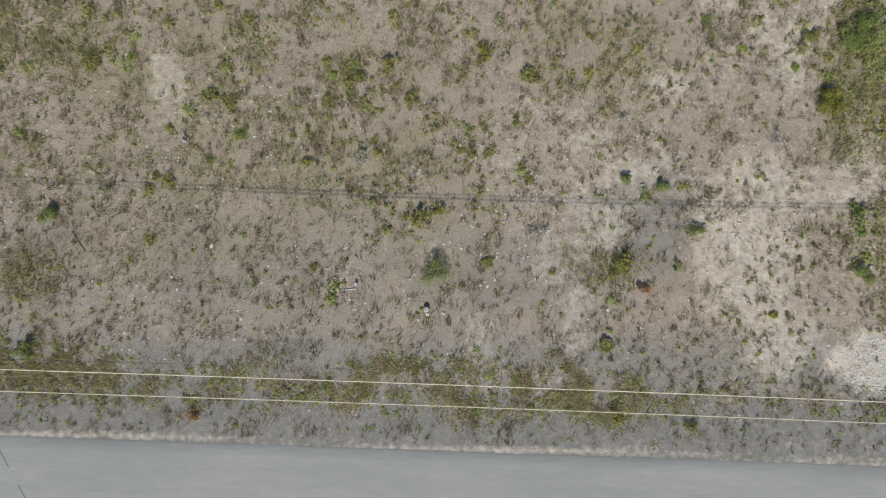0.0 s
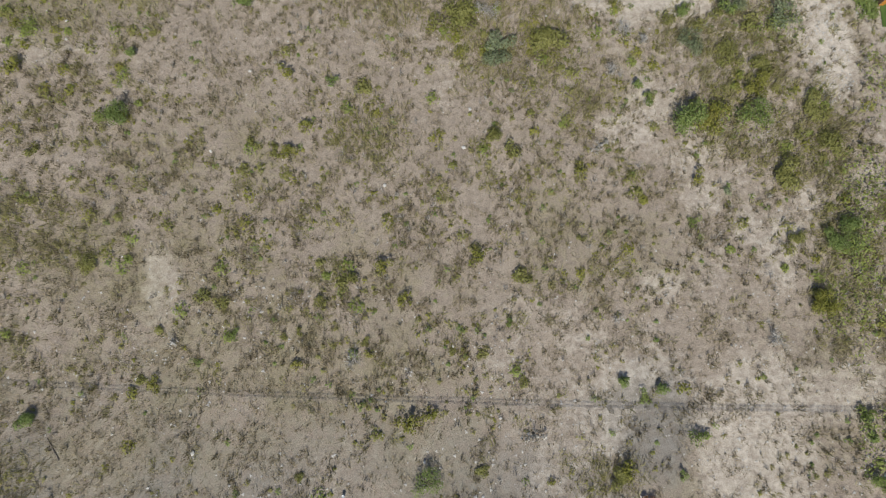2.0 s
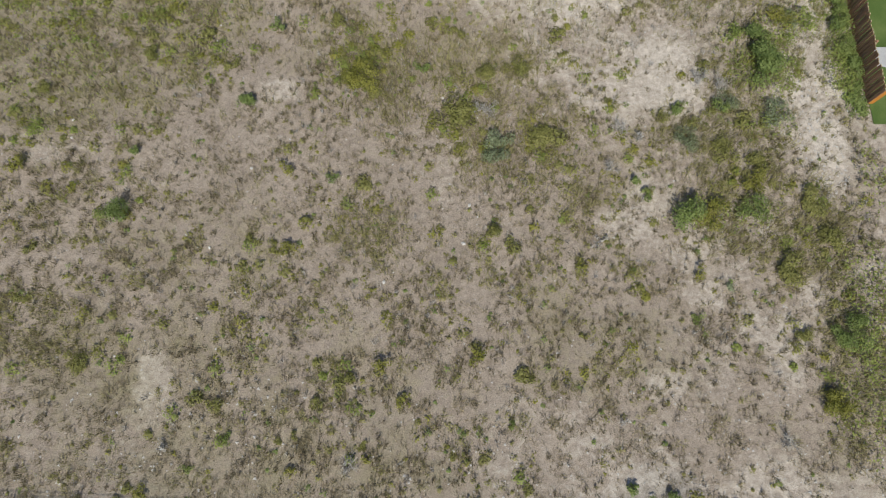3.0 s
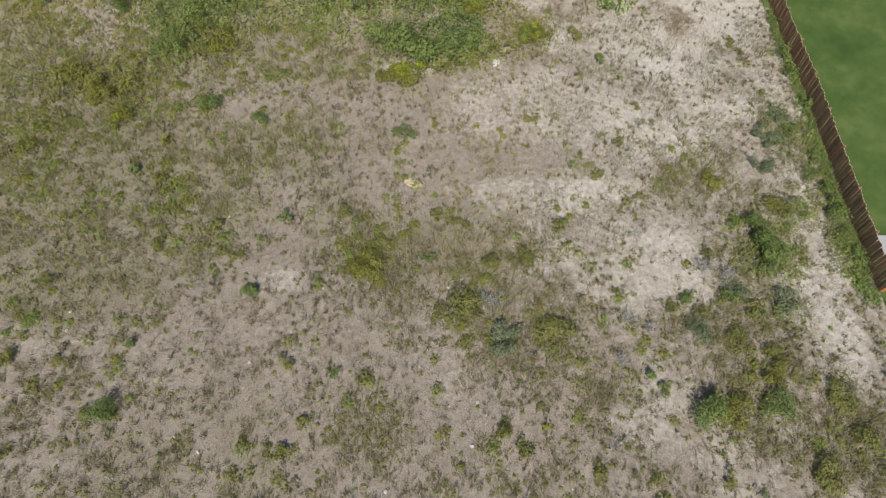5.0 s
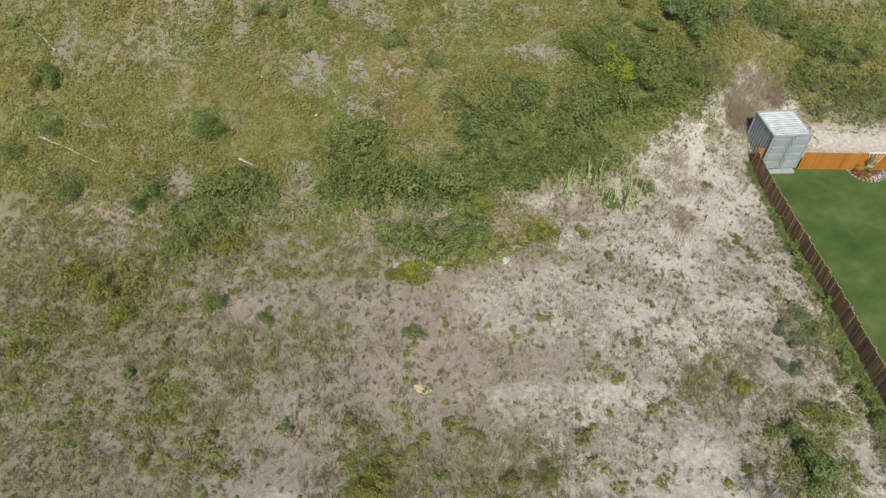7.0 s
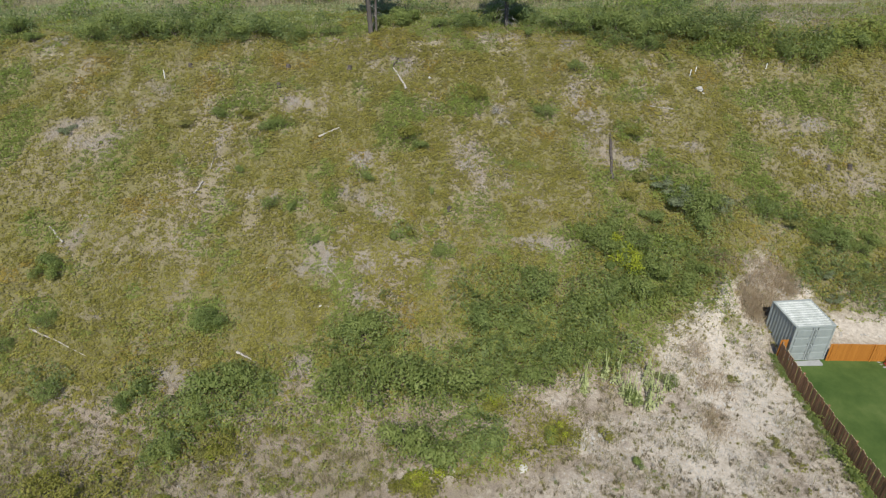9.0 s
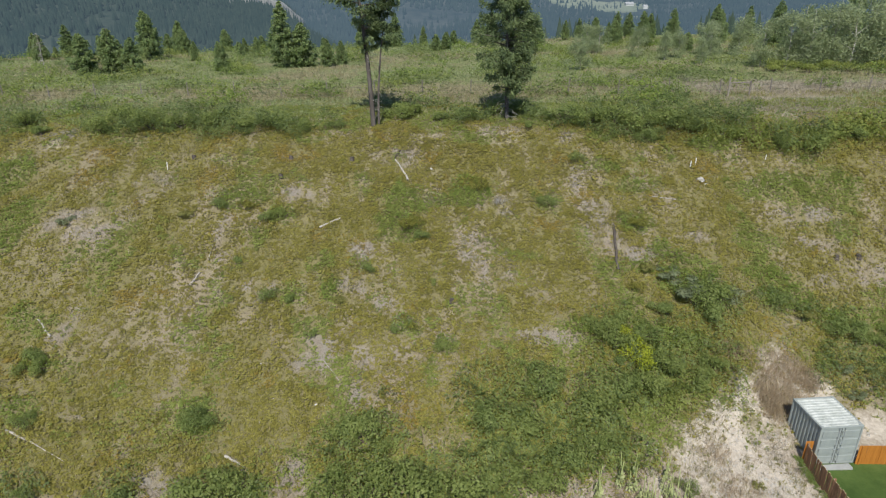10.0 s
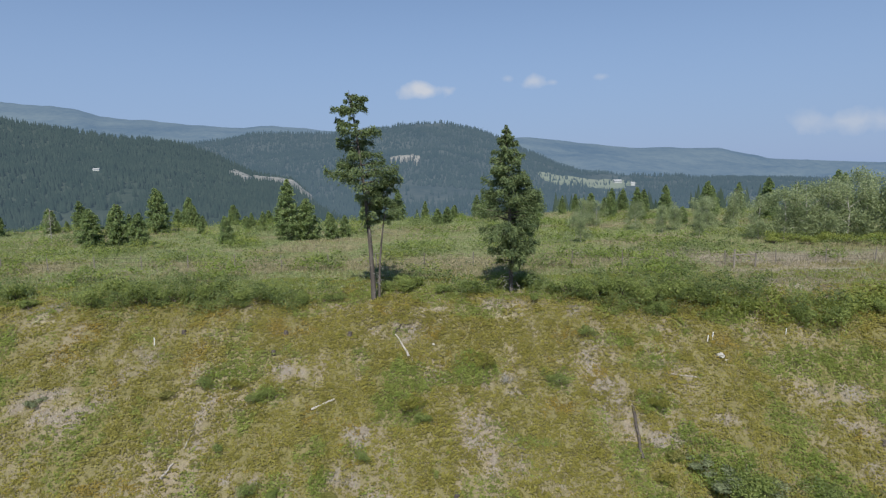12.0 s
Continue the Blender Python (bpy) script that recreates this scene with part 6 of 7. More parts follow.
def build_container():
    w, d, h = 2.26, 2.46, 2.42
    c = new("storage_container")
    tagged(c, "small grey corrugated steel storage container with closed double doors", "container")
    c.matrix_world = pose(17.55, 36.62, float(height(18.6, 37.5)) - 0.12, 0, 0, 4.0)
    e = 0.09
    part("frame", boxes("frame", STEEL, (0, e, 0, e, 0, h), (w - e, w, 0, e, 0, h), (0, e, d - e, d, 0, h), (w - e, w, d - e, d, 0, h),
                        (e, w - e, 0, e, h - e, h), (e, w - e, d - e, d, h - e, h), (0, e, e, d - e, h - e, h), (w - e, w, e, d - e, h - e, h),
                        (e, w - e, 0, e, 0, e), (e, w - e, d - e, d, 0, e), (0, e, e, d - e, 0, e), (w - e, w, e, d - e, 0, e), bevel=0.008), c)
    for x, flip in ((0.02, 1), (w - 0.02, -1)):
        panel = part("side_panel", corrugated("side_panel", STEEL, d - 2 * e, h - 2 * e, 9, 0.05), c)
        panel.matrix_local = pose(x, e, e, 0, 0, 90) @ Matrix.Diagonal((1, -flip, 1, 1))
    back = part("back_panel", corrugated("back_panel", STEEL, w - 2 * e, h - 2 * e, 8), c)
    back.matrix_local = pose(e, d - 0.05, e)
    roof = part("roof_panel", corrugated("roof_panel", ROOF, d - 2 * e, w - 2 * e, 11, 0.042), c, "faded whitish corrugated roof")
    roof.matrix_local = pose(e, e, h - 0.045, 0, 0, 0) @ Matrix(((0, 0, 1, 0), (1, 0, 0, 0), (0, 1, 0, 0), (0, 0, 0, 1)))
    for x in (0, w - 0.16):
        for y in (0, d - 0.16):
            for z in (0, h - 0.11):
                part("corner_casting", boxes("corner_casting", STEEL, (x - 0.006, x + 0.166, y - 0.006, y + 0.166, z - 0.002, z + 0.116), bevel=0.01), c)
    half = w / 2 - e
    for i in range(2):
        x0 = e + 0.006 + i * half
        x1 = x0 + half - 0.012
        slabs = [(x0, x1, 0.018, 0.05, e, h - e)]
        for k in range(4):
            z = e + 0.09 + k * 0.54
            slabs.append((x0 + 0.05, x1 - 0.05, -0.024, 0.018, z, z + 0.37))
        door = part("door", boxes("door", STEEL, *slabs, bevel=0.006), c, "grey steel container door with pressed panels")
        for k in ((0.86,) if i == 0 else (0.14,)):
            xr = x0 + k * (x1 - x0)
            part("lock_rod", rods_mesh("lock_rod", [((xr, -0.03, 0.05), (xr, -0.03, h - 0.05), 0.018, 0.018)], ROD, 8), door)
            part("rod_handle", boxes("rod_handle", ROD, (xr - 0.10, xr + 0.02, -0.055, -0.04, 0.98, 1.02), bevel=0.004), door)
        part("hinge", boxes("hinge", ROD, *[(x0 - 0.03 if i == 0 else x1 - 0.01, x0 + 0.01 if i == 0 else x1 + 0.03, -0.01, 0.02, z, z + 0.12) for z in (0.3, 0.95, 1.6)]), door)
    part("gasket", boxes("gasket", GASKET, (w / 2 - 0.008, w / 2 + 0.008, 0.004, 0.02, e, h - e)), c, "dark rubber door seal")
    pad = new("concrete_pad", boxes("concrete_pad", CONCRETE, (0.16, 1.96, -0.44, -0.07, -0.1, 0.13), bevel=0.015))
    pad.matrix_world = pose(17.55, 36.62, float(height(18.6, 36.3)) - 0.03, 0, 0, 4)
    tagged(pad, "pale concrete step in front of the container", "concrete pad")


def tube(name, points, r, mat, sides=6):
    """One continuous round cord along points that run mainly in x."""
    V, F = [], []
    for i, (x, y, z) in enumerate(points):
        V += [(x, y + r * math.cos(6.2832 * k / sides), z + r * math.sin(6.2832 * k / sides)) for k in range(sides)]
        if i:
            F += [((i - 1) * sides + k, (i - 1) * sides + (k + 1) % sides, i * sides + (k + 1) % sides, i * sides + k) for k in range(sides)]
    me = bpy.data.meshes.new(name)
    me.from_pydata(V, [], F)
    me.materials.append(mat)
    return me


def build_wires():
    """Three overhead wires that cross the lot above the verge, hung from poles out of view."""
    for y0, ky, z0, kz, r, mat, words in ((-4.84, -0.0175, 6.33, -0.007, 0.014, CABLE, "pale sunlit overhead wire above the road verge"), (-5.32, -0.017, 6.72, -0.008, 0.0125, CABLE, "pale sunlit overhead wire above the road verge"),
                                          (-4.60, -0.013, 5.9, -0.010, 0.005, WIRE, "thin dark overhead wire above the road verge")):
        points = [(x, y0 + ky * x, z0 + kz * x + 0.0007 * x * x) for x in range(-40, 41, 2)]
        tagged(new("overhead_wire", tube("overhead_wire", points, r, mat)), words, "wire", "overhead wires")
    for x in (-40, 40):
        y = -5.0 - 0.0165 * x
        ground_z = float(height(x, y))
        top = 8.6 - ground_z
        pole = new("utility_pole")
        pole.matrix_world = pose(x + 0.15, y, ground_z)
        tagged(pole, "tall round wooden utility pole beside the road", "utility pole", "utility poles")
        part("pole", rods_mesh("pole", [((0, 0, -0.5), (0, 0, top), 0.16, 0.11)], BARK, 10), pole)
        part("cross_arm", boxes("cross_arm", GREY_WOOD, (-0.06, 0.06, -0.9, 0.9, top - 0.9, top - 0.78)), pole)


def lump(name, mat, size, seed):
    """A rough stone, its base a little under its origin."""
    bm = bmesh.new()
    bmesh.ops.create_icosphere(bm, subdivisions=2, radius=1.0)
    rng = random.Random(seed)
    off = Vector((rng.uniform(0, 50), rng.uniform(0, 50), 0))
    for v in bm.verts:
        v.co *= 0.75 + 0.5 * noise.noise(v.co * 1.3 + off)
        v.co = Vector((v.co.x * size[0], v.co.y * size[1], max(v.co.z, -0.35) * size[2] + 0.25 * size[2]))
    me = bpy.data.meshes.new(name)
    bm.to_mesh(me)
    bm.free()
    me.materials.append(mat)
    return me


def build_stones():
    models = [lump("stone", STONE, (1, 0.8, 0.6), k) for k in range(4)]
    for i, (x, y, r) in enumerate(((-1.56, -3.34, .09), (-9.1, -1.5, .13), (1.1, -2.84, .09), (1.37, -2.84, .09), (5.95, -3.65, .12), (-14.6, -5.54, .13), (-14.3, -5.8, .09), (2.0, -.1, .08), (15.8, -1.9, .18),
                                   (-14.9, -6.03, .08), (-10.6, -2.7, .08), (-.27, -3.92, .10), (-.87, -3.95, .11), (-.74, -1.67, .08), (.57, 10.2, .12), (-2.5, 8.6, .10), (-9.4, 9.9, .09), (-15.7, 14.6, .09),
                                   (3.9, 15.9, .09), (-15.8, 15.4, .09), (.7, 13.6, .09), (-8.1, 13.3, .09), (.8, 11.8, .10))):
        ob = new("stone", models[i % 4])
        ob.matrix_world = pose(x, y, float(height(x, y)), 0, 0, 77 * i) @ Matrix.Scale(r, 4)
        tagged(ob, "pale fieldstone lying on the dry soil", "stone", "stones on the lot")
    rubble = random.Random(63)
    for cx, cy, sx, sy, n in ((5.0, 31.0, .5, .7, 16), (19.6, 41.4, .9, .5, 12), (15.9, 41.6, .8, .4, 8), (22.5, 38.6, 1.5, .5, 10), (9.3, 36.9, .4, .5, 6), (13.6, 33.6, 1.4, 2.0, 12)):
        for _ in range(n):
            x, y = rubble.gauss(cx, sx * 0.6), rubble.gauss(cy, sy * 0.6)
            ob = new("stone", models[rubble.randrange(4)])
            ob.matrix_world = pose(x, y, float(height(x, y)), 0, 0, rubble.uniform(0, 360)) @ Matrix.Scale(rubble.uniform(0.06, 0.15), 4)
            tagged(ob, "whitish rubble stone at the edge of the sandy cut", "stone", "rubble stones")
    for x, y, r in ((2.05, 29.4, .36), (16.76, 53.72, .42), (-2.5, 54.4, .16), (-8.6, 38.5, .12), (17.0, 53.4, .22)):
        ob = new("boulder", models[int(abs(x) * 3) % 4])
        ob.matrix_world = pose(x, y, float(height(x, y)), 0, 0, 40 * x) @ Matrix.Scale(r, 4)
        tagged(ob, "whitish boulder half sunk in the ground", "boulder", "boulders")


def build_wood():
    def log(x0, y0, x1, y1, r0, r1, mat, label, name="log"):
        z0, z1 = float(height(x0, y0)) + r0 * 0.8, float(height(x1, y1)) + r1 * 0.8
        rng = random.Random(int(abs(x0 * 31 + y0)))
        pts, n = [], 5
        for i in range(n + 1):
            f = i / n
            x, y = x0 + (x1 - x0) * f + rng.uniform(-r1, r1) * 0.6, y0 + (y1 - y0) * f + rng.uniform(-r1, r1) * 0.6
            pts.append(((x, y, max(z0 + (z1 - z0) * f, float(height(x, y)) + 0.6 * r1)), (r0 + (r1 - r0) * f) * rng.uniform(0.8, 1.15)))
        rods = [(a[0], b[0], a[1], b[1]) for a, b in zip(pts, pts[1:])]
        me = rods_mesh(name, rods, mat, 8)
        tagged(new(name, me), label, "log", "fallen logs")

    grey = "bleached grey fallen log lying on the bank"
    for row in ((-5.1, 55.2, -4.1, 53.3, .09, .15), (-9.9, 49.5, -8.6, 50.2, .14, .10), (-16.6, 48.6, -16.6, 46.9, .05, .08), (-16.9, 46.0, -17.25, 45.1, .10, .16), (-25.6, 43.0, -24.4, 41.9, .10, .13),
                (-24.3, 36.8, -22.4, 36.1, .12, .06), (-12.8, 35.75, -11.6, 35.25, .13, .11), (12.5, 52.3, 14.7, 52.0, .05, .07), (-8.5, 40.9, -7.5, 39.8, .04, .05), (-22.4, 36.1, -20.6, 35.3, .05, .03)):
        log(*row[:4], row[4] * 0.58, row[5] * 0.58, GREY_WOOD, grey)
    log(9.75, 50.1, 9.5, 47.0, .08, .11, DARK_WOOD, "dark fallen tree trunk lying down the bank")
    log(-4.75, 56.2, -5.2, 55.3, .05, .08, DARK_WOOD, "dark fallen branch lying on the bank")
    log(-4.72, -3.13, -3.62, -3.03, .02, .028, GREY_WOOD, "bleached stick lying on the dry lot", "stick")
    log(-14.4, -1.05, -13.9, -1.8, .02, .025, DARK_WOOD, "dark stick lying on the dry lot", "stick")
    log(6.36, -2.72, 5.97, -3.5, .015, .02, GREY_WOOD, "bleached stick lying on the dry lot", "stick")
    for x, y in ((-12.8, 55.4), (-13.2, 53.6), (-1.2, 44.6), (-20.0, 55.6), (-8.3, 55.2), (24.6, 48.9), (26.1, 49.0)):
        z = float(height(x, y))
        me = rods_mesh("tree_stump", [((0, 0, -0.1), (0.02, 0, 0.16), 0.25, 0.19), ((0.02, 0, 0.16), (0.03, 0, 0.34), 0.19, 0.17), ((0.03, 0, 0.34), (0.03, 0, 0.345), 0.17, 0.01)], DARK_WOOD, 10)
        ob = new("tree_stump", me)
        ob.matrix_world = pose(x, y, z, 4 * math.sin(x), 5 * math.cos(y), 50 * x) @ Matrix.Diagonal((0.7, 0.85, 0.75, 1))
        tagged(ob, "dark weathered tree stump on the bank", "tree stump", "tree stumps")
    for x, y, h in ((-21.56, 54.4, .6), (16.33, 54.8, .45), (22.0, 55.4, .4), (16.75, 55.0, .5)):
        z = float(height(x, y))
        ob = new("survey_stake", boxes("survey_stake", WHITE, (-0.03, 0.03, -0.015, 0.015, -0.1, h), bevel=0.006))
        ob.matrix_world = pose(x, y, z, 0, 4, 0)
        tagged(ob, "white painted survey stake standing on the bank", "stake", "survey stakes")
    z = float(height(-0.92, -3.7))
    post = new("wooden_post", rods_mesh("wooden_post", [((0, 0, -0.2), (0, 0, 0.20), 0.115, 0.11), ((0, 0, 0.20), (0, 0, 0.215), 0.11, 0.09), ((0, 0, 0.215), (0, 0, 0.217), 0.09, 0.001)], GREY_WOOD, 14))
    post.matrix_world = pose(-0.92, -3.75, z)
    tagged(post, "short round weathered wooden post on the dry lot", "post")
    can = new("tin_can", rods_mesh("tin_can", [((0, 0, 0), (0, 0, .16), .055, .055), ((0, 0, .16), (0, 0, .165), .055, .045), ((0, 0, .165), (0, 0, .15), .045, .001)], ROD, 14))
    can.matrix_world = pose(-3.59, -2.85, float(height(-3.59, -2.85)))
    tagged(can, "small metal can standing beside a stick", "can")


def build_stalks():
    rng = np.random.RandomState(12)
    groups = [(8.2, 33.7, 1.3, .7, 22), (5.9, 33.9, .5, .4, 6), (7.4, 35.0, .7, .4, 6), (9.3, 34.6, .5, .5, 6)]
    for cx, cy, sx, sy, n in groups:
        for _ in range(n):
            x, y = rng.normal(cx, sx * 0.55), rng.normal(cy, sy * 0.55)
            z, h = float(height(x, y)), rng.uniform(0.9, 2.1)
            stalk = new("mullein_stalk")
            stalk.matrix_world = pose(x, y, z - 0.02, rng.uniform(-5, 5), rng.uniform(-5, 5), rng.uniform(0, 360))
            tagged(stalk, "tall pale seeding stalk with a ring of woolly leaves", "weed stalk", "tall weed stalks")
            k = STALKS[rng.randint(3)]
            stalk.matrix_world = stalk.matrix_world @ Matrix.Diagonal((1, 1, h, 1))
            part("stem", k[0], stalk, "straight pale yellow-green seed stem")
            part("leaves", k[1], stalk)


def stalk_models():
    made = []
    for s in range(3):
        rng = np.random.RandomState(s + 200)
        stem = rods_mesh("stem", [((0, 0, 0), (0, 0, .40), .015, .014), ((0, 0, .40), (0.01, 0, .90), .020, .015), ((0.01, 0, .90), (0.01, 0, 1.0), .015, .005)], STALK_MAT, 6)
        n = 22
        a = rng.uniform(0, 6.28, n)
        zz = rng.uniform(0.1, 0.62, n) ** 1.6
        r = 0.26 * (1 - zz * 1.5)
        c = np.stack([np.cos(a) * r * 0.7, np.sin(a) * r * 0.7, zz + 0.03], -1)
        V, F = leaves_at(rng, c, unit(np.stack([np.cos(a) * 0.3, np.sin(a) * 0.3, np.ones(n)], -1) + rng.normal(0, .3, (n, 3))), (0.10, 0.22))
        made.append((stem, mesh_of("leaves", V, F, WOOLLY)))
    return made


STALK_MAT = worn("seed_stalk", (0.34, 0.40, 0.14), (0.55, 0.60, 0.28), 0.8, 9)
WOOLLY = foliage("woolly_leaves", (0.24, 0.28, 0.11), (0.40, 0.44, 0.20), (0.56, 0.59, 0.31), 0.3)
STALKS = stalk_models()


def build_flower_bed():
    cx, cy = 23.9, 36.05
    z = float(height(cx, cy)) + 0.03
    bed = new("flower_bed")
    bed.matrix_world = pose(cx, cy, z)
    tagged(bed, "small mulched flower bed edged with stones, in bloom", "flower bed")
    n = 15
    V, F = [(0, 0.45, 0.10)], []
    for i in range(n + 1):
        a = math.pi + math.pi * i / n
        V.append((1.0 * math.cos(a), 0.6 + 0.95 * math.sin(a), 0.03))
    F = [(0, i, i + 1) for i in range(1, n + 1)]
    me = bpy.data.meshes.new("mulch")
    me.from_pydata(V, [], F)
    me.materials.append(MULCH)
    part("mulch", me, bed, "dark bark mulch")
    for i in range(n + 1):
        a = math.pi + math.pi * i / n
        ob = part("edging_stone", EDGING[i % 2], bed, "pale edging stone")
        ob.matrix_local = pose(1.03 * math.cos(a), 0.6 + 0.98 * math.sin(a), -0.01, 0, 0, math.degrees(a))
    rng = np.random.RandomState(9)
    for key, x, y, r, h in (("red", -.55, .1, .22, .3), ("orange", -.2, -.05, .22, .28), ("orange", .15, -.1, .2, .25), ("white", .1, -.2, .16, .2), ("pink", .55, .05, .26, .3), ("white", .45, -.05, .15, .22), ("red", -.7, .35, .18, .35)):
        plant = new("flowering_plant")
        plant.matrix_world = pose(cx + x, cy + y, z + 0.04)
        tagged(plant, key + " flowers in bloom in the mulched bed", "flowers", "flowers in the bed")
        leaf = clumps(rng, np.zeros((1, 3)), (r, r), 60, (0.05, 0.1), 0.9)
        part("leaves", mesh_of("leaves", *leaf, LEAVES["g"]), plant)
        way = unit(rng.normal(0, 1, (55, 3)))
        way[:, 2] = np.abs(way[:, 2])
        bloom = leaves_at(rng, way * [r, r, h], unit(way + [0, 0, .6]), (0.06, 0.11))
        part("blooms", mesh_of("blooms", *bloom, PETALS[key]), plant, key + " blooms")
    vine = new("climbing_plant")
    vine.matrix_world = pose(cx - 0.05, cy + 0.45, z)
    tagged(vine, "green climbing plant on a white trellis", "climbing plant")
    spots = np.stack([rng.normal(0, .2, 9), rng.normal(0, .1, 9), rng.uniform(0.1, 1.0, 9)], -1)
    part("foliage", mesh_of("foliage", *clumps(rng, spots, (.12, .3), 30, (.06, .13), 1.0), LEAVES["g"]), vine)
    trellis = new("trellis")
    trellis.matrix_world = pose(cx + 0.15, cy + 0.62, z)
    tagged(trellis, "white fan trellis leaning on the orange fence", "trellis")
    part("top_bar", boxes("top_bar", WHITE, (-.55, .55, -.02, .02, 1.28, 1.34)), trellis)
    for k in range(5):
        part("slat", rods_mesh("slat", [((0.04 * (k - 2), 0, 0), (0.24 * (k - 2), 0, 1.3), .018, .018)], WHITE, 6), trellis)


EDGING = [lump("edging_stone", EDGE_STONE, (.13, .10, .08), 31), lump("edging_stone", EDGE_STONE, (.12, .11, .07), 32)]


def build_wire_fence():
    fence = new("wire_fence")
    tagged(fence, "farm wire fence on weathered posts across the plateau", "fence")
    post_me = rods_mesh("post", [((0, 0, -0.3), (0, 0, 1.35), 0.055, 0.05), ((0, 0, 1.35), (0, 0, 1.36), 0.05, 0.001)], POST_WOOD, 8)
    line = [(x, float(np.interp(x, [-70, -44, -20, 11, 22, 26, 45, 70], [74.5, 72.7, 72.3, 70.4, 69.4, 69.2, 69.6, 70.5]))) for x in np.arange(-68, 68, 4.6)]
    tops = []
    for x, y in line:
        z = float(height(x, y))
        p = part("post", post_me, fence)
        p.matrix_local = pose(x, y, z, 0, math.sin(x * 7) * 3, 0)
        tops.append(Vector((x, y, z)))
    for lift in (0.35, 0.75, 1.15):
        part("wire", rods_mesh("wire", [(a + Vector((0, -.06, lift)), b + Vector((0, -.06, lift)), .006, .006) for a, b in zip(tops, tops[1:])], WIRE, 4), fence)
    gate = new("field_gate")
    gx, gy = 24.2, 68.0
    gate.matrix_world = pose(gx, gy, float(height(gx, gy)))
    tagged(gate, "plain wooden gate frame in the wire fence", "gate")
    for x in (0, 1.9):
        part("gate_post", rods_mesh("gate_post", [((x, 0, -.3), (x, 0, 1.7 - 0.2 * x), .085, .08)], POST_WOOD, 8), gate)
    part("top_rail", rods_mesh("top_rail", [((0, 0, 1.2), (1.9, 0, 1.22), .06, .06)], POST_WOOD, 8), gate)


def build_sand_pile():
    me = lump("sand_pile", SANDY, (.56, .30, .075), 77)
    ob = new("sand_pile", me)
    ob.matrix_world = pose(-2.0, 21.95, float(height(-2.0, 21.95)) - 0.01, 0, 0, -20)
    tagged(ob, "small flat heap of tan sand on the lot", "sand pile")


build_container()
build_sand_pile()
build_wires()
build_stones()
build_wood()
build_stalks()
build_flower_bed()
build_wire_fence()


# ---- the far side of the valley ----
RIDGE_FAR = [(-4233, 600), (-3064, 530), (-2910, 508), (-2678, 484), (-2523, 461), (-2371, 409), (-2059, 383), (-1748, 342), (-1397, 312), (-1199, 331), (-887, 294), (-653, 266), (-340, 236), (365, 206), (561, 214), (797, 186), (1032, 154), (1347, 124), (1582, 127), (1896, 113), (2093, 71), (2252, 36), (2606, 13), (3070, -7), (4379, -85)]
RIDGE_MID = [(-2793, 260), (-2009, 241), (-1503, 167), (-1171, 145), (-990, 157), (-886, 180), (-732, 187), (-477, 179), (-271, 197), (-169, 216), (8, 219), (136, 189), (237, 152), (320, 112), (410, 66), (510, 22), (640, -12), (800, -34), (1100, -52), (1443, -62), (2004, -80), (2866, -110)]
RIDGE_NEAR = [(-1479, 215), (-1074, 158), (-994, 139), (-913, 127), (-804, 108), (-695, 95), (-614, 80), (-534, 48), (-467, 13), (-371, -9), (-318, -48), (-264, -74), (-125, -95)]


def hill_fn(ridge, front, back, base, rough, cell, seed):
    rx, rz = [p[0] for p in ridge], [p[1] for p in ridge]

    def fn(x, y):
        f = np.clip((y - front) / (back - front), 0, 1.25)
        u = x * back / np.maximum(y, 1)
        crest = np.interp(u, rx, rz) + 0.22 * rough * (fbm(u, u * 0, cell * 0.35, seed + 5, 4) - 0.5)
        rise = np.where(f <= 1, f ** 1.25, 1 - 0.8 * (f - 1))
        fold = rough * (fbm(x, y, cell, seed, 5) - 0.5) * np.sin(np.clip(f, 0, 1) * np.pi) * 2
        return base + (crest - base) * rise + fold + 0.1 * rough * (fbm(x, y, cell / 9, seed + 9, 3) - 0.5)
    return fn


def hill(fn, front, back, half, mat, nx, ny):
    # spread along rays from the lot, so the ridge keeps its outline
    u, v = np.linspace(-half, half, nx), np.linspace(front, back + 0.2 * (back - front), ny)
    U, Y = np.meshgrid(u, v)
    X = U * Y / back
    V = np.stack([X, Y, fn(X, Y)], -1).reshape(-1, 3)
    i = (np.arange(ny - 1)[:, None] * nx + np.arange(nx - 1)[None]).ravel()
    ob = new("backdrop", mesh_of("backdrop", V, np.stack([i, i + 1, i + 1 + nx, i + nx], -1), mat, True))
    return tagged(ob, "hazy forested hillside across the valley", "hills", kind="structure")


HOUSES = [(569, 2050), (600, 1985), (-548, 976), (-120, 620), (-20, 660)]


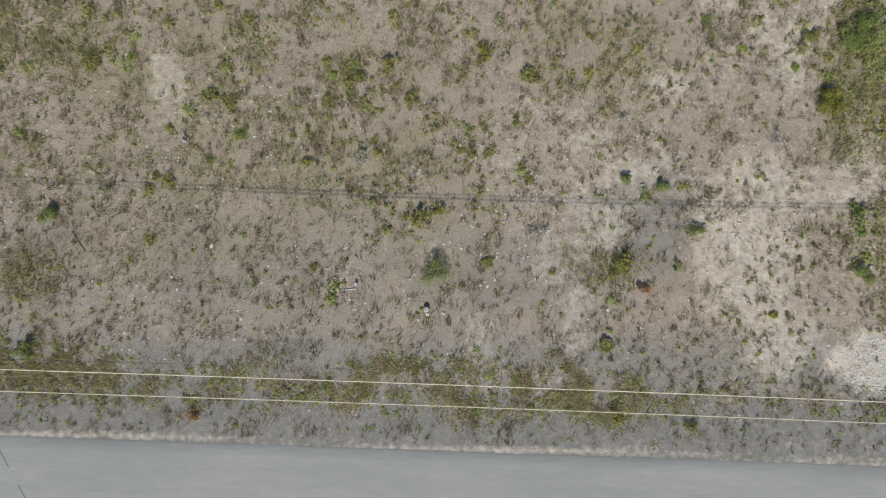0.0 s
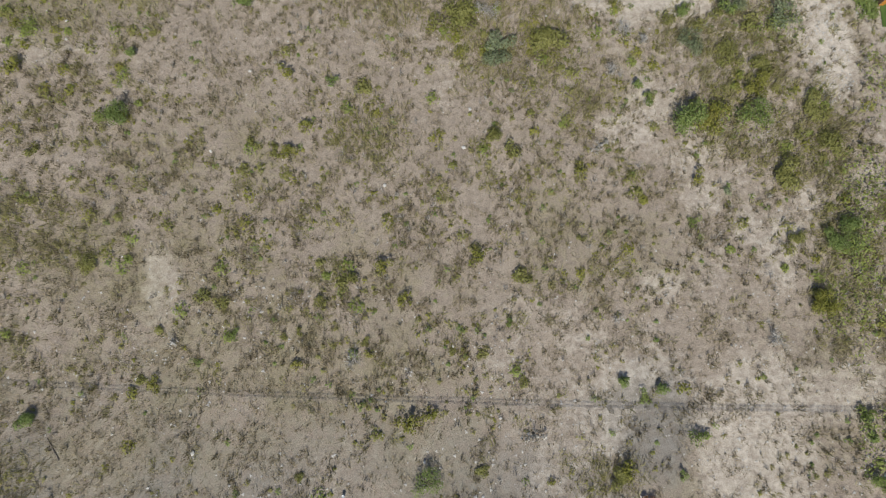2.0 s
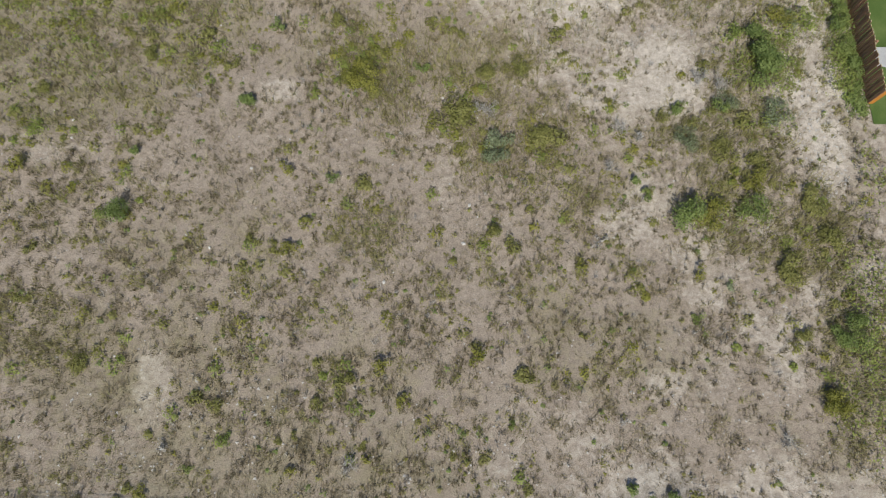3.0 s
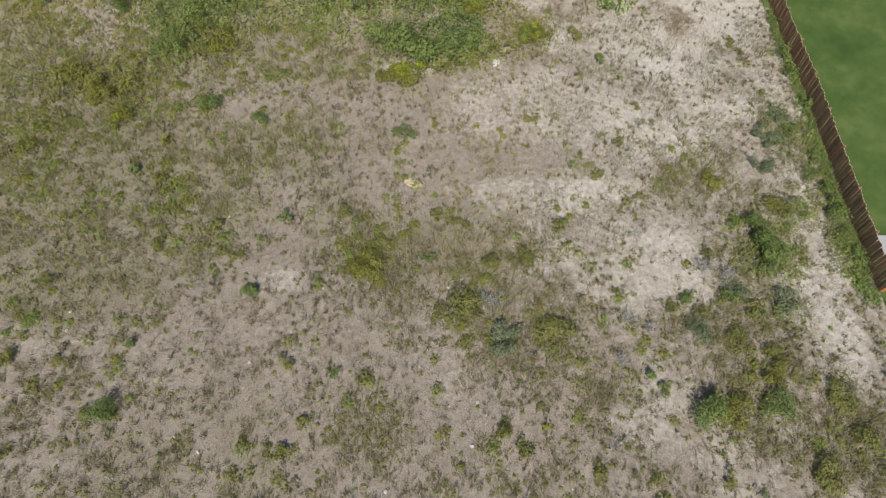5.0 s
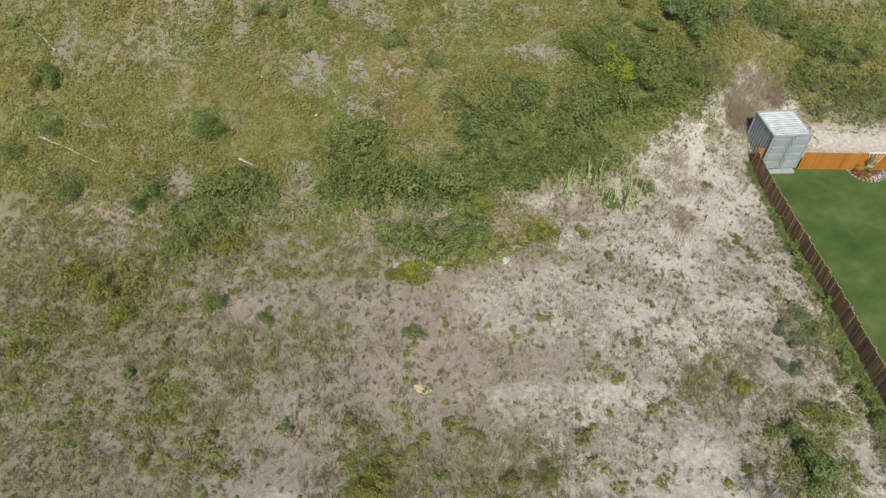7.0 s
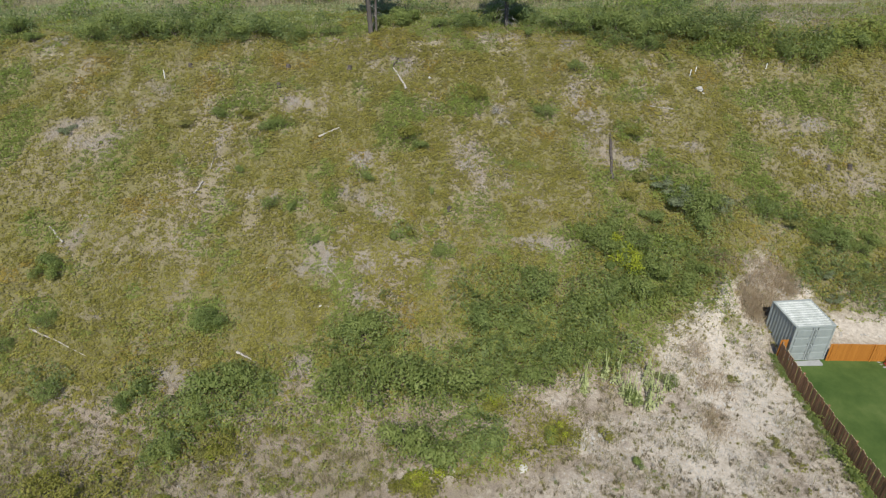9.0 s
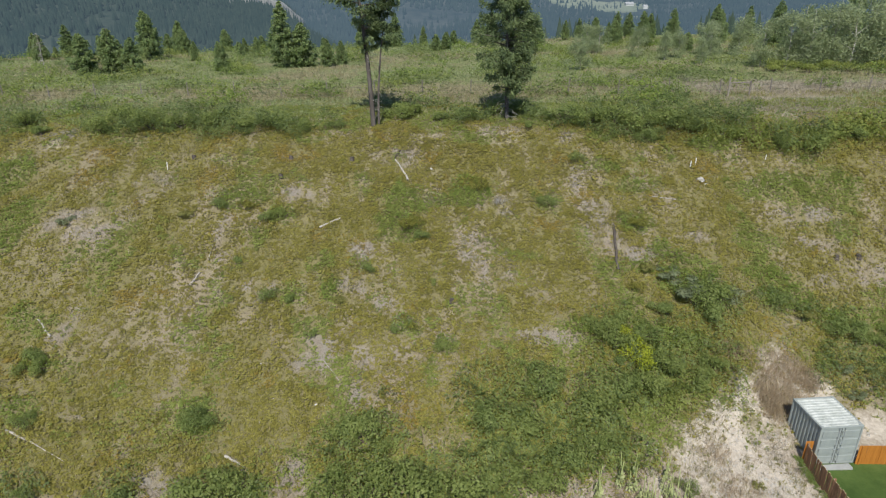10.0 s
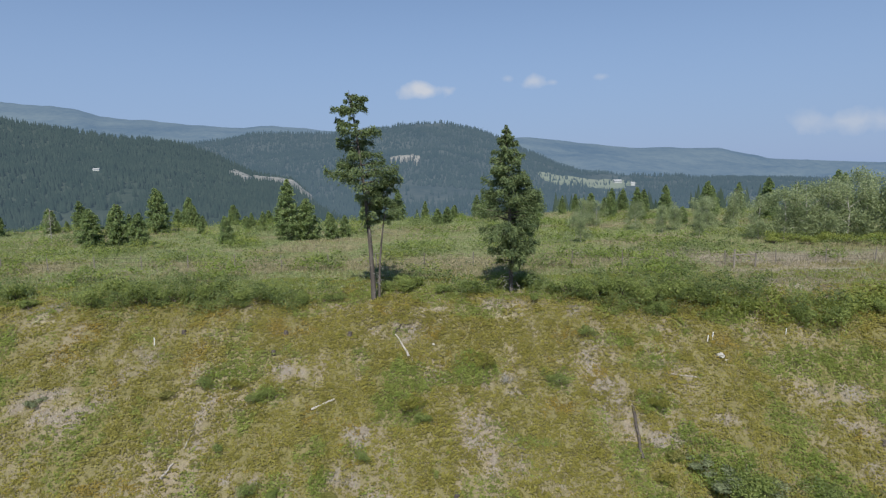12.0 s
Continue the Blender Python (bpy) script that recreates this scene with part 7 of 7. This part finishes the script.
def forest(rng, count, fn, front, back, half, tall, mat, clearing, sides=6, cut=0.52):
    """Small pointed conifers, too far off to tell their branches apart."""
    y = rng.uniform(front, back * 1.02, count)
    x = rng.uniform(-half, half, count) * y / back
    keep = (fbm(x, y, clearing, 303, 4) < cut) | (rng.rand(count) < 0.10)
    for hx, hy in HOUSES:
        keep &= (np.abs(x - hx * y / hy) > (10 if hy == 976 else 22)) | (y > hy + 10) | (y < hy - (60 if hy == 976 else 160))
    x, y = x[keep], y[keep]
    n = len(x)
    base = np.stack([x, y, fn(x, y) - 1.0], -1)
    h = rng.uniform(tall[0], tall[1], n)
    a = np.arange(sides) * 2 * np.pi / sides
    ring = np.stack([np.cos(a), np.sin(a), np.zeros(sides)], -1)
    low = base[:, None] + ring[None] * (h * rng.uniform(0.15, 0.23, n))[:, None, None] * rng.uniform(0.7, 1.2, (n, sides, 1)) + np.array([0, 0, 1.0]) * (h * 0.08)[:, None, None]
    tip = base + np.stack([rng.normal(0, .3, n), rng.normal(0, .3, n), h], -1)
    V = np.concatenate([low, tip[:, None]], 1).reshape(-1, 3)
    k = np.arange(sides)
    F = (np.arange(n)[:, None, None] * (sides + 1) + np.stack([k, (k + 1) % sides, np.full(sides, sides)], -1)[None]).reshape(-1, 3)
    stuff("distant_forest", (V, F), mat, "distant dark conifer forest on the hillside", "forest")


def build_valley():
    rng = np.random.RandomState(88)
    near = hill_fn(RIDGE_NEAR, 420, 1500, -74, 26, 240, 401)
    mid = hill_fn(RIDGE_MID, 1000, 2800, -72, 60, 520, 421)
    far = hill_fn(RIDGE_FAR, 2000, 4300, -72, 130, 900, 441)
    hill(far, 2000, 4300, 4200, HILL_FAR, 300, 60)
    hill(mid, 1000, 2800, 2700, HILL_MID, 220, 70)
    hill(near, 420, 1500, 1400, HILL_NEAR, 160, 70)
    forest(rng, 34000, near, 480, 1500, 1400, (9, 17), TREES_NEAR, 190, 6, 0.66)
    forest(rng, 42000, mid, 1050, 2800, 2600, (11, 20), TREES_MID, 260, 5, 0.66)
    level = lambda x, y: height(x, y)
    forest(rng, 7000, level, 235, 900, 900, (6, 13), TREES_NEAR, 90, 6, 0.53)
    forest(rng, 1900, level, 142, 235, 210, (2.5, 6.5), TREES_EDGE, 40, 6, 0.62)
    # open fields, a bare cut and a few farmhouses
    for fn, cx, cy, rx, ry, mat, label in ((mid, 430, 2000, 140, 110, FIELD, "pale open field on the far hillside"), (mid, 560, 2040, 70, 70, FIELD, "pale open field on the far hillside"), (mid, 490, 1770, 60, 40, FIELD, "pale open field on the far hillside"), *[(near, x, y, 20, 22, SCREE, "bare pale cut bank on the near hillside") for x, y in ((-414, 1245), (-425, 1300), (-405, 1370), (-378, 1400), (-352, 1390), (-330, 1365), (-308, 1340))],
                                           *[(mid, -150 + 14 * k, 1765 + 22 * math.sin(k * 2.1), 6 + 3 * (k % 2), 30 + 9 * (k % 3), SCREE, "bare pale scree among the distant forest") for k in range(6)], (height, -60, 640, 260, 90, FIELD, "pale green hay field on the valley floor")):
        n, m = 40, 14
        up = 11 if mat is SCREE else 5
        V = [(cx, cy, float(fn(np.array(cx), np.array(cy))) + up)]
        for j in range(1, m + 1):
            for i in range(n):
                a = 2 * math.pi * i / n
                r = j / m * (0.75 + 0.5 * float(fbm(np.array(math.cos(a) * 2.0), np.array(math.sin(a) * 2.0), 1.0, int(abs(cx)), 3)))
                x, y = cx + rx * r * math.cos(a), cy + ry * r * math.sin(a)
                V.append((x, y, float(fn(np.array(x), np.array(y))) + up - (17 if mat is SCREE else 22) * (j == m)))
        F = [(0, 1 + i, 1 + (i + 1) % n) for i in range(n)]
        F = [f + (f[2],) for f in F]
        quads = [(1 + (j - 1) * n + i, 1 + j * n + i, 1 + j * n + (i + 1) % n, 1 + (j - 1) * n + (i + 1) % n) for j in range(1, m) for i in range(n)]
        me = bpy.data.meshes.new("field")
        me.from_pydata(V, [], [f[:3] for f in F] + quads)
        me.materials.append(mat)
        tagged(new("backdrop", me), label, "field", kind="structure")
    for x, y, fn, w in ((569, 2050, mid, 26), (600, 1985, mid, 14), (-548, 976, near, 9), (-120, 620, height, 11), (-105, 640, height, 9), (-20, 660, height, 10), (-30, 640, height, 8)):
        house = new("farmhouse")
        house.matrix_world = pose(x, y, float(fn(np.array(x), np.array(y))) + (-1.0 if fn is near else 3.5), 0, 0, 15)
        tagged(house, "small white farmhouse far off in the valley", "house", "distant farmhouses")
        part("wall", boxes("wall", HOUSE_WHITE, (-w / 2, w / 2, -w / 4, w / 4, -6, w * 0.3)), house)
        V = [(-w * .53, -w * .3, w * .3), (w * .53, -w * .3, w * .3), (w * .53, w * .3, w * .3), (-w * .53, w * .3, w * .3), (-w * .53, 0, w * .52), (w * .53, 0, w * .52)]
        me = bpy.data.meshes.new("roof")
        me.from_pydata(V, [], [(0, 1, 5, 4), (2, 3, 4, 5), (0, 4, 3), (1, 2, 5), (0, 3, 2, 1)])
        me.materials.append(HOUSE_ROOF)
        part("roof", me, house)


build_valley()


# ---- wooden fences, board by board ----
def build_picket_fence():
    fence = new("picket_fence")
    tagged(fence, "low weathered brown wooden picket fence beside the lawn", "fence")
    rng = random.Random(21)
    models = []
    for k in range(4):
        w, h = 0.072, 1.18 + 0.02 * k
        V = [(-w, -.011, 0), (w, -.011, 0), (w, .011, 0), (-w, .011, 0), (-w, -.011, h - .03), (w, -.011, h - .03), (w, .011, h - .03), (-w, .011, h - .03), (-w + .03, -.011, h), (w - .03, -.011, h), (w - .03, .011, h), (-w + .03, .011, h)]
        F = [(0, 3, 2, 1), (0, 1, 5, 4), (1, 2, 6, 5), (2, 3, 7, 6), (3, 0, 4, 7), (4, 5, 9, 8), (5, 6, 10, 9), (6, 7, 11, 10), (7, 4, 8, 11), (8, 9, 10, 11)]
        me = bpy.data.meshes.new("picket")
        me.from_pydata(V, [], F)
        me.materials.append(PICKET)
        me.materials.append(TIP)
        # the top and the narrow strips below it take the paler tone
        for face in (5, 7, 9):
            me.polygons[face].material_index = 1
        models.append(me)
    y = 16.6
    while y < 36.75:
        ob = part("picket", rng.choice(models), fence)
        ob.matrix_local = pose(fence_x(y), y, float(height(fence_x(y), y)) + 0.03, rng.uniform(-1, 1), rng.uniform(-1, 1), 91.8)
        y += 0.178 + rng.uniform(-.006, .006)
    post_me = boxes("fence_post", PICKET, (-.045, .045, -.045, .045, -.2, 1.22), bevel=.006)
    ends = []
    for i in range(10):
        y = 16.62 + i * 2.233
        x = fence_x(y) + 0.10
        z = float(height(x, y))
        part("fence_post", post_me, fence).matrix_local = pose(x, y, z)
        ends.append((x - 0.058, y, z))
    for lift in (0.28, 0.95):
        for a, b in zip(ends, ends[1:]):
            part("rail", rods_mesh("rail", [((a[0], a[1], a[2] + lift), (b[0], b[1], b[2] + lift), .03, .03)], PICKET, 4), fence)
    for k in range(3):
        z = float(height(17.3, 36.8))
        part("end_board", boxes("end_board", STAIN, (-.065, .065, -.011, .011, 0, 1.3), bevel=.004), fence, "orange-stained board").matrix_local = pose(17.14 + 0.14 * k, 36.80, z)
    cap = boxes("end_board", STAIN, (-.02, .22, -.06, -.035, -.1, 1.22))
    part("end_board", cap, fence).matrix_local = pose(*ends[0])


def build_panel_fence():
    fence = new("panel_fence")
    tagged(fence, "bright orange-stained solid board fence behind the lawn", "fence")
    board = boxes("board", STAIN, (-.07, .07, -.011, .011, 0, 1.22), bevel=.004)
    rng = random.Random(4)
    x = 19.95
    k = 0
    while x < 37.2:
        y = 36.74 - 0.008 * (x - 20)
        ob = part("board", board, fence)
        ob.matrix_local = pose(x, y, float(height(x, y)) + 0.03, 0, rng.uniform(-.4, .4), rng.uniform(-1, 1))
        if k % 16 == 0:
            part("fence_post", FENCE_POST, fence).matrix_local = pose(x + .08, y - .035, float(height(x, y)))
        x += 0.1445
        k += 1
    for lift in (0.25, 0.98):
        part("rail", rods_mesh("rail", [((20, 36.79, float(height(20, 37)) + lift), (37.2, 36.65, float(height(37.2, 37)) + lift), .035, .035)], STAIN, 4), fence)


FENCE_POST = boxes("fence_post", STAIN, (-.03, .03, -.02, .03, -.1, 1.24), bevel=.005)
build_picket_fence()
build_panel_fence()
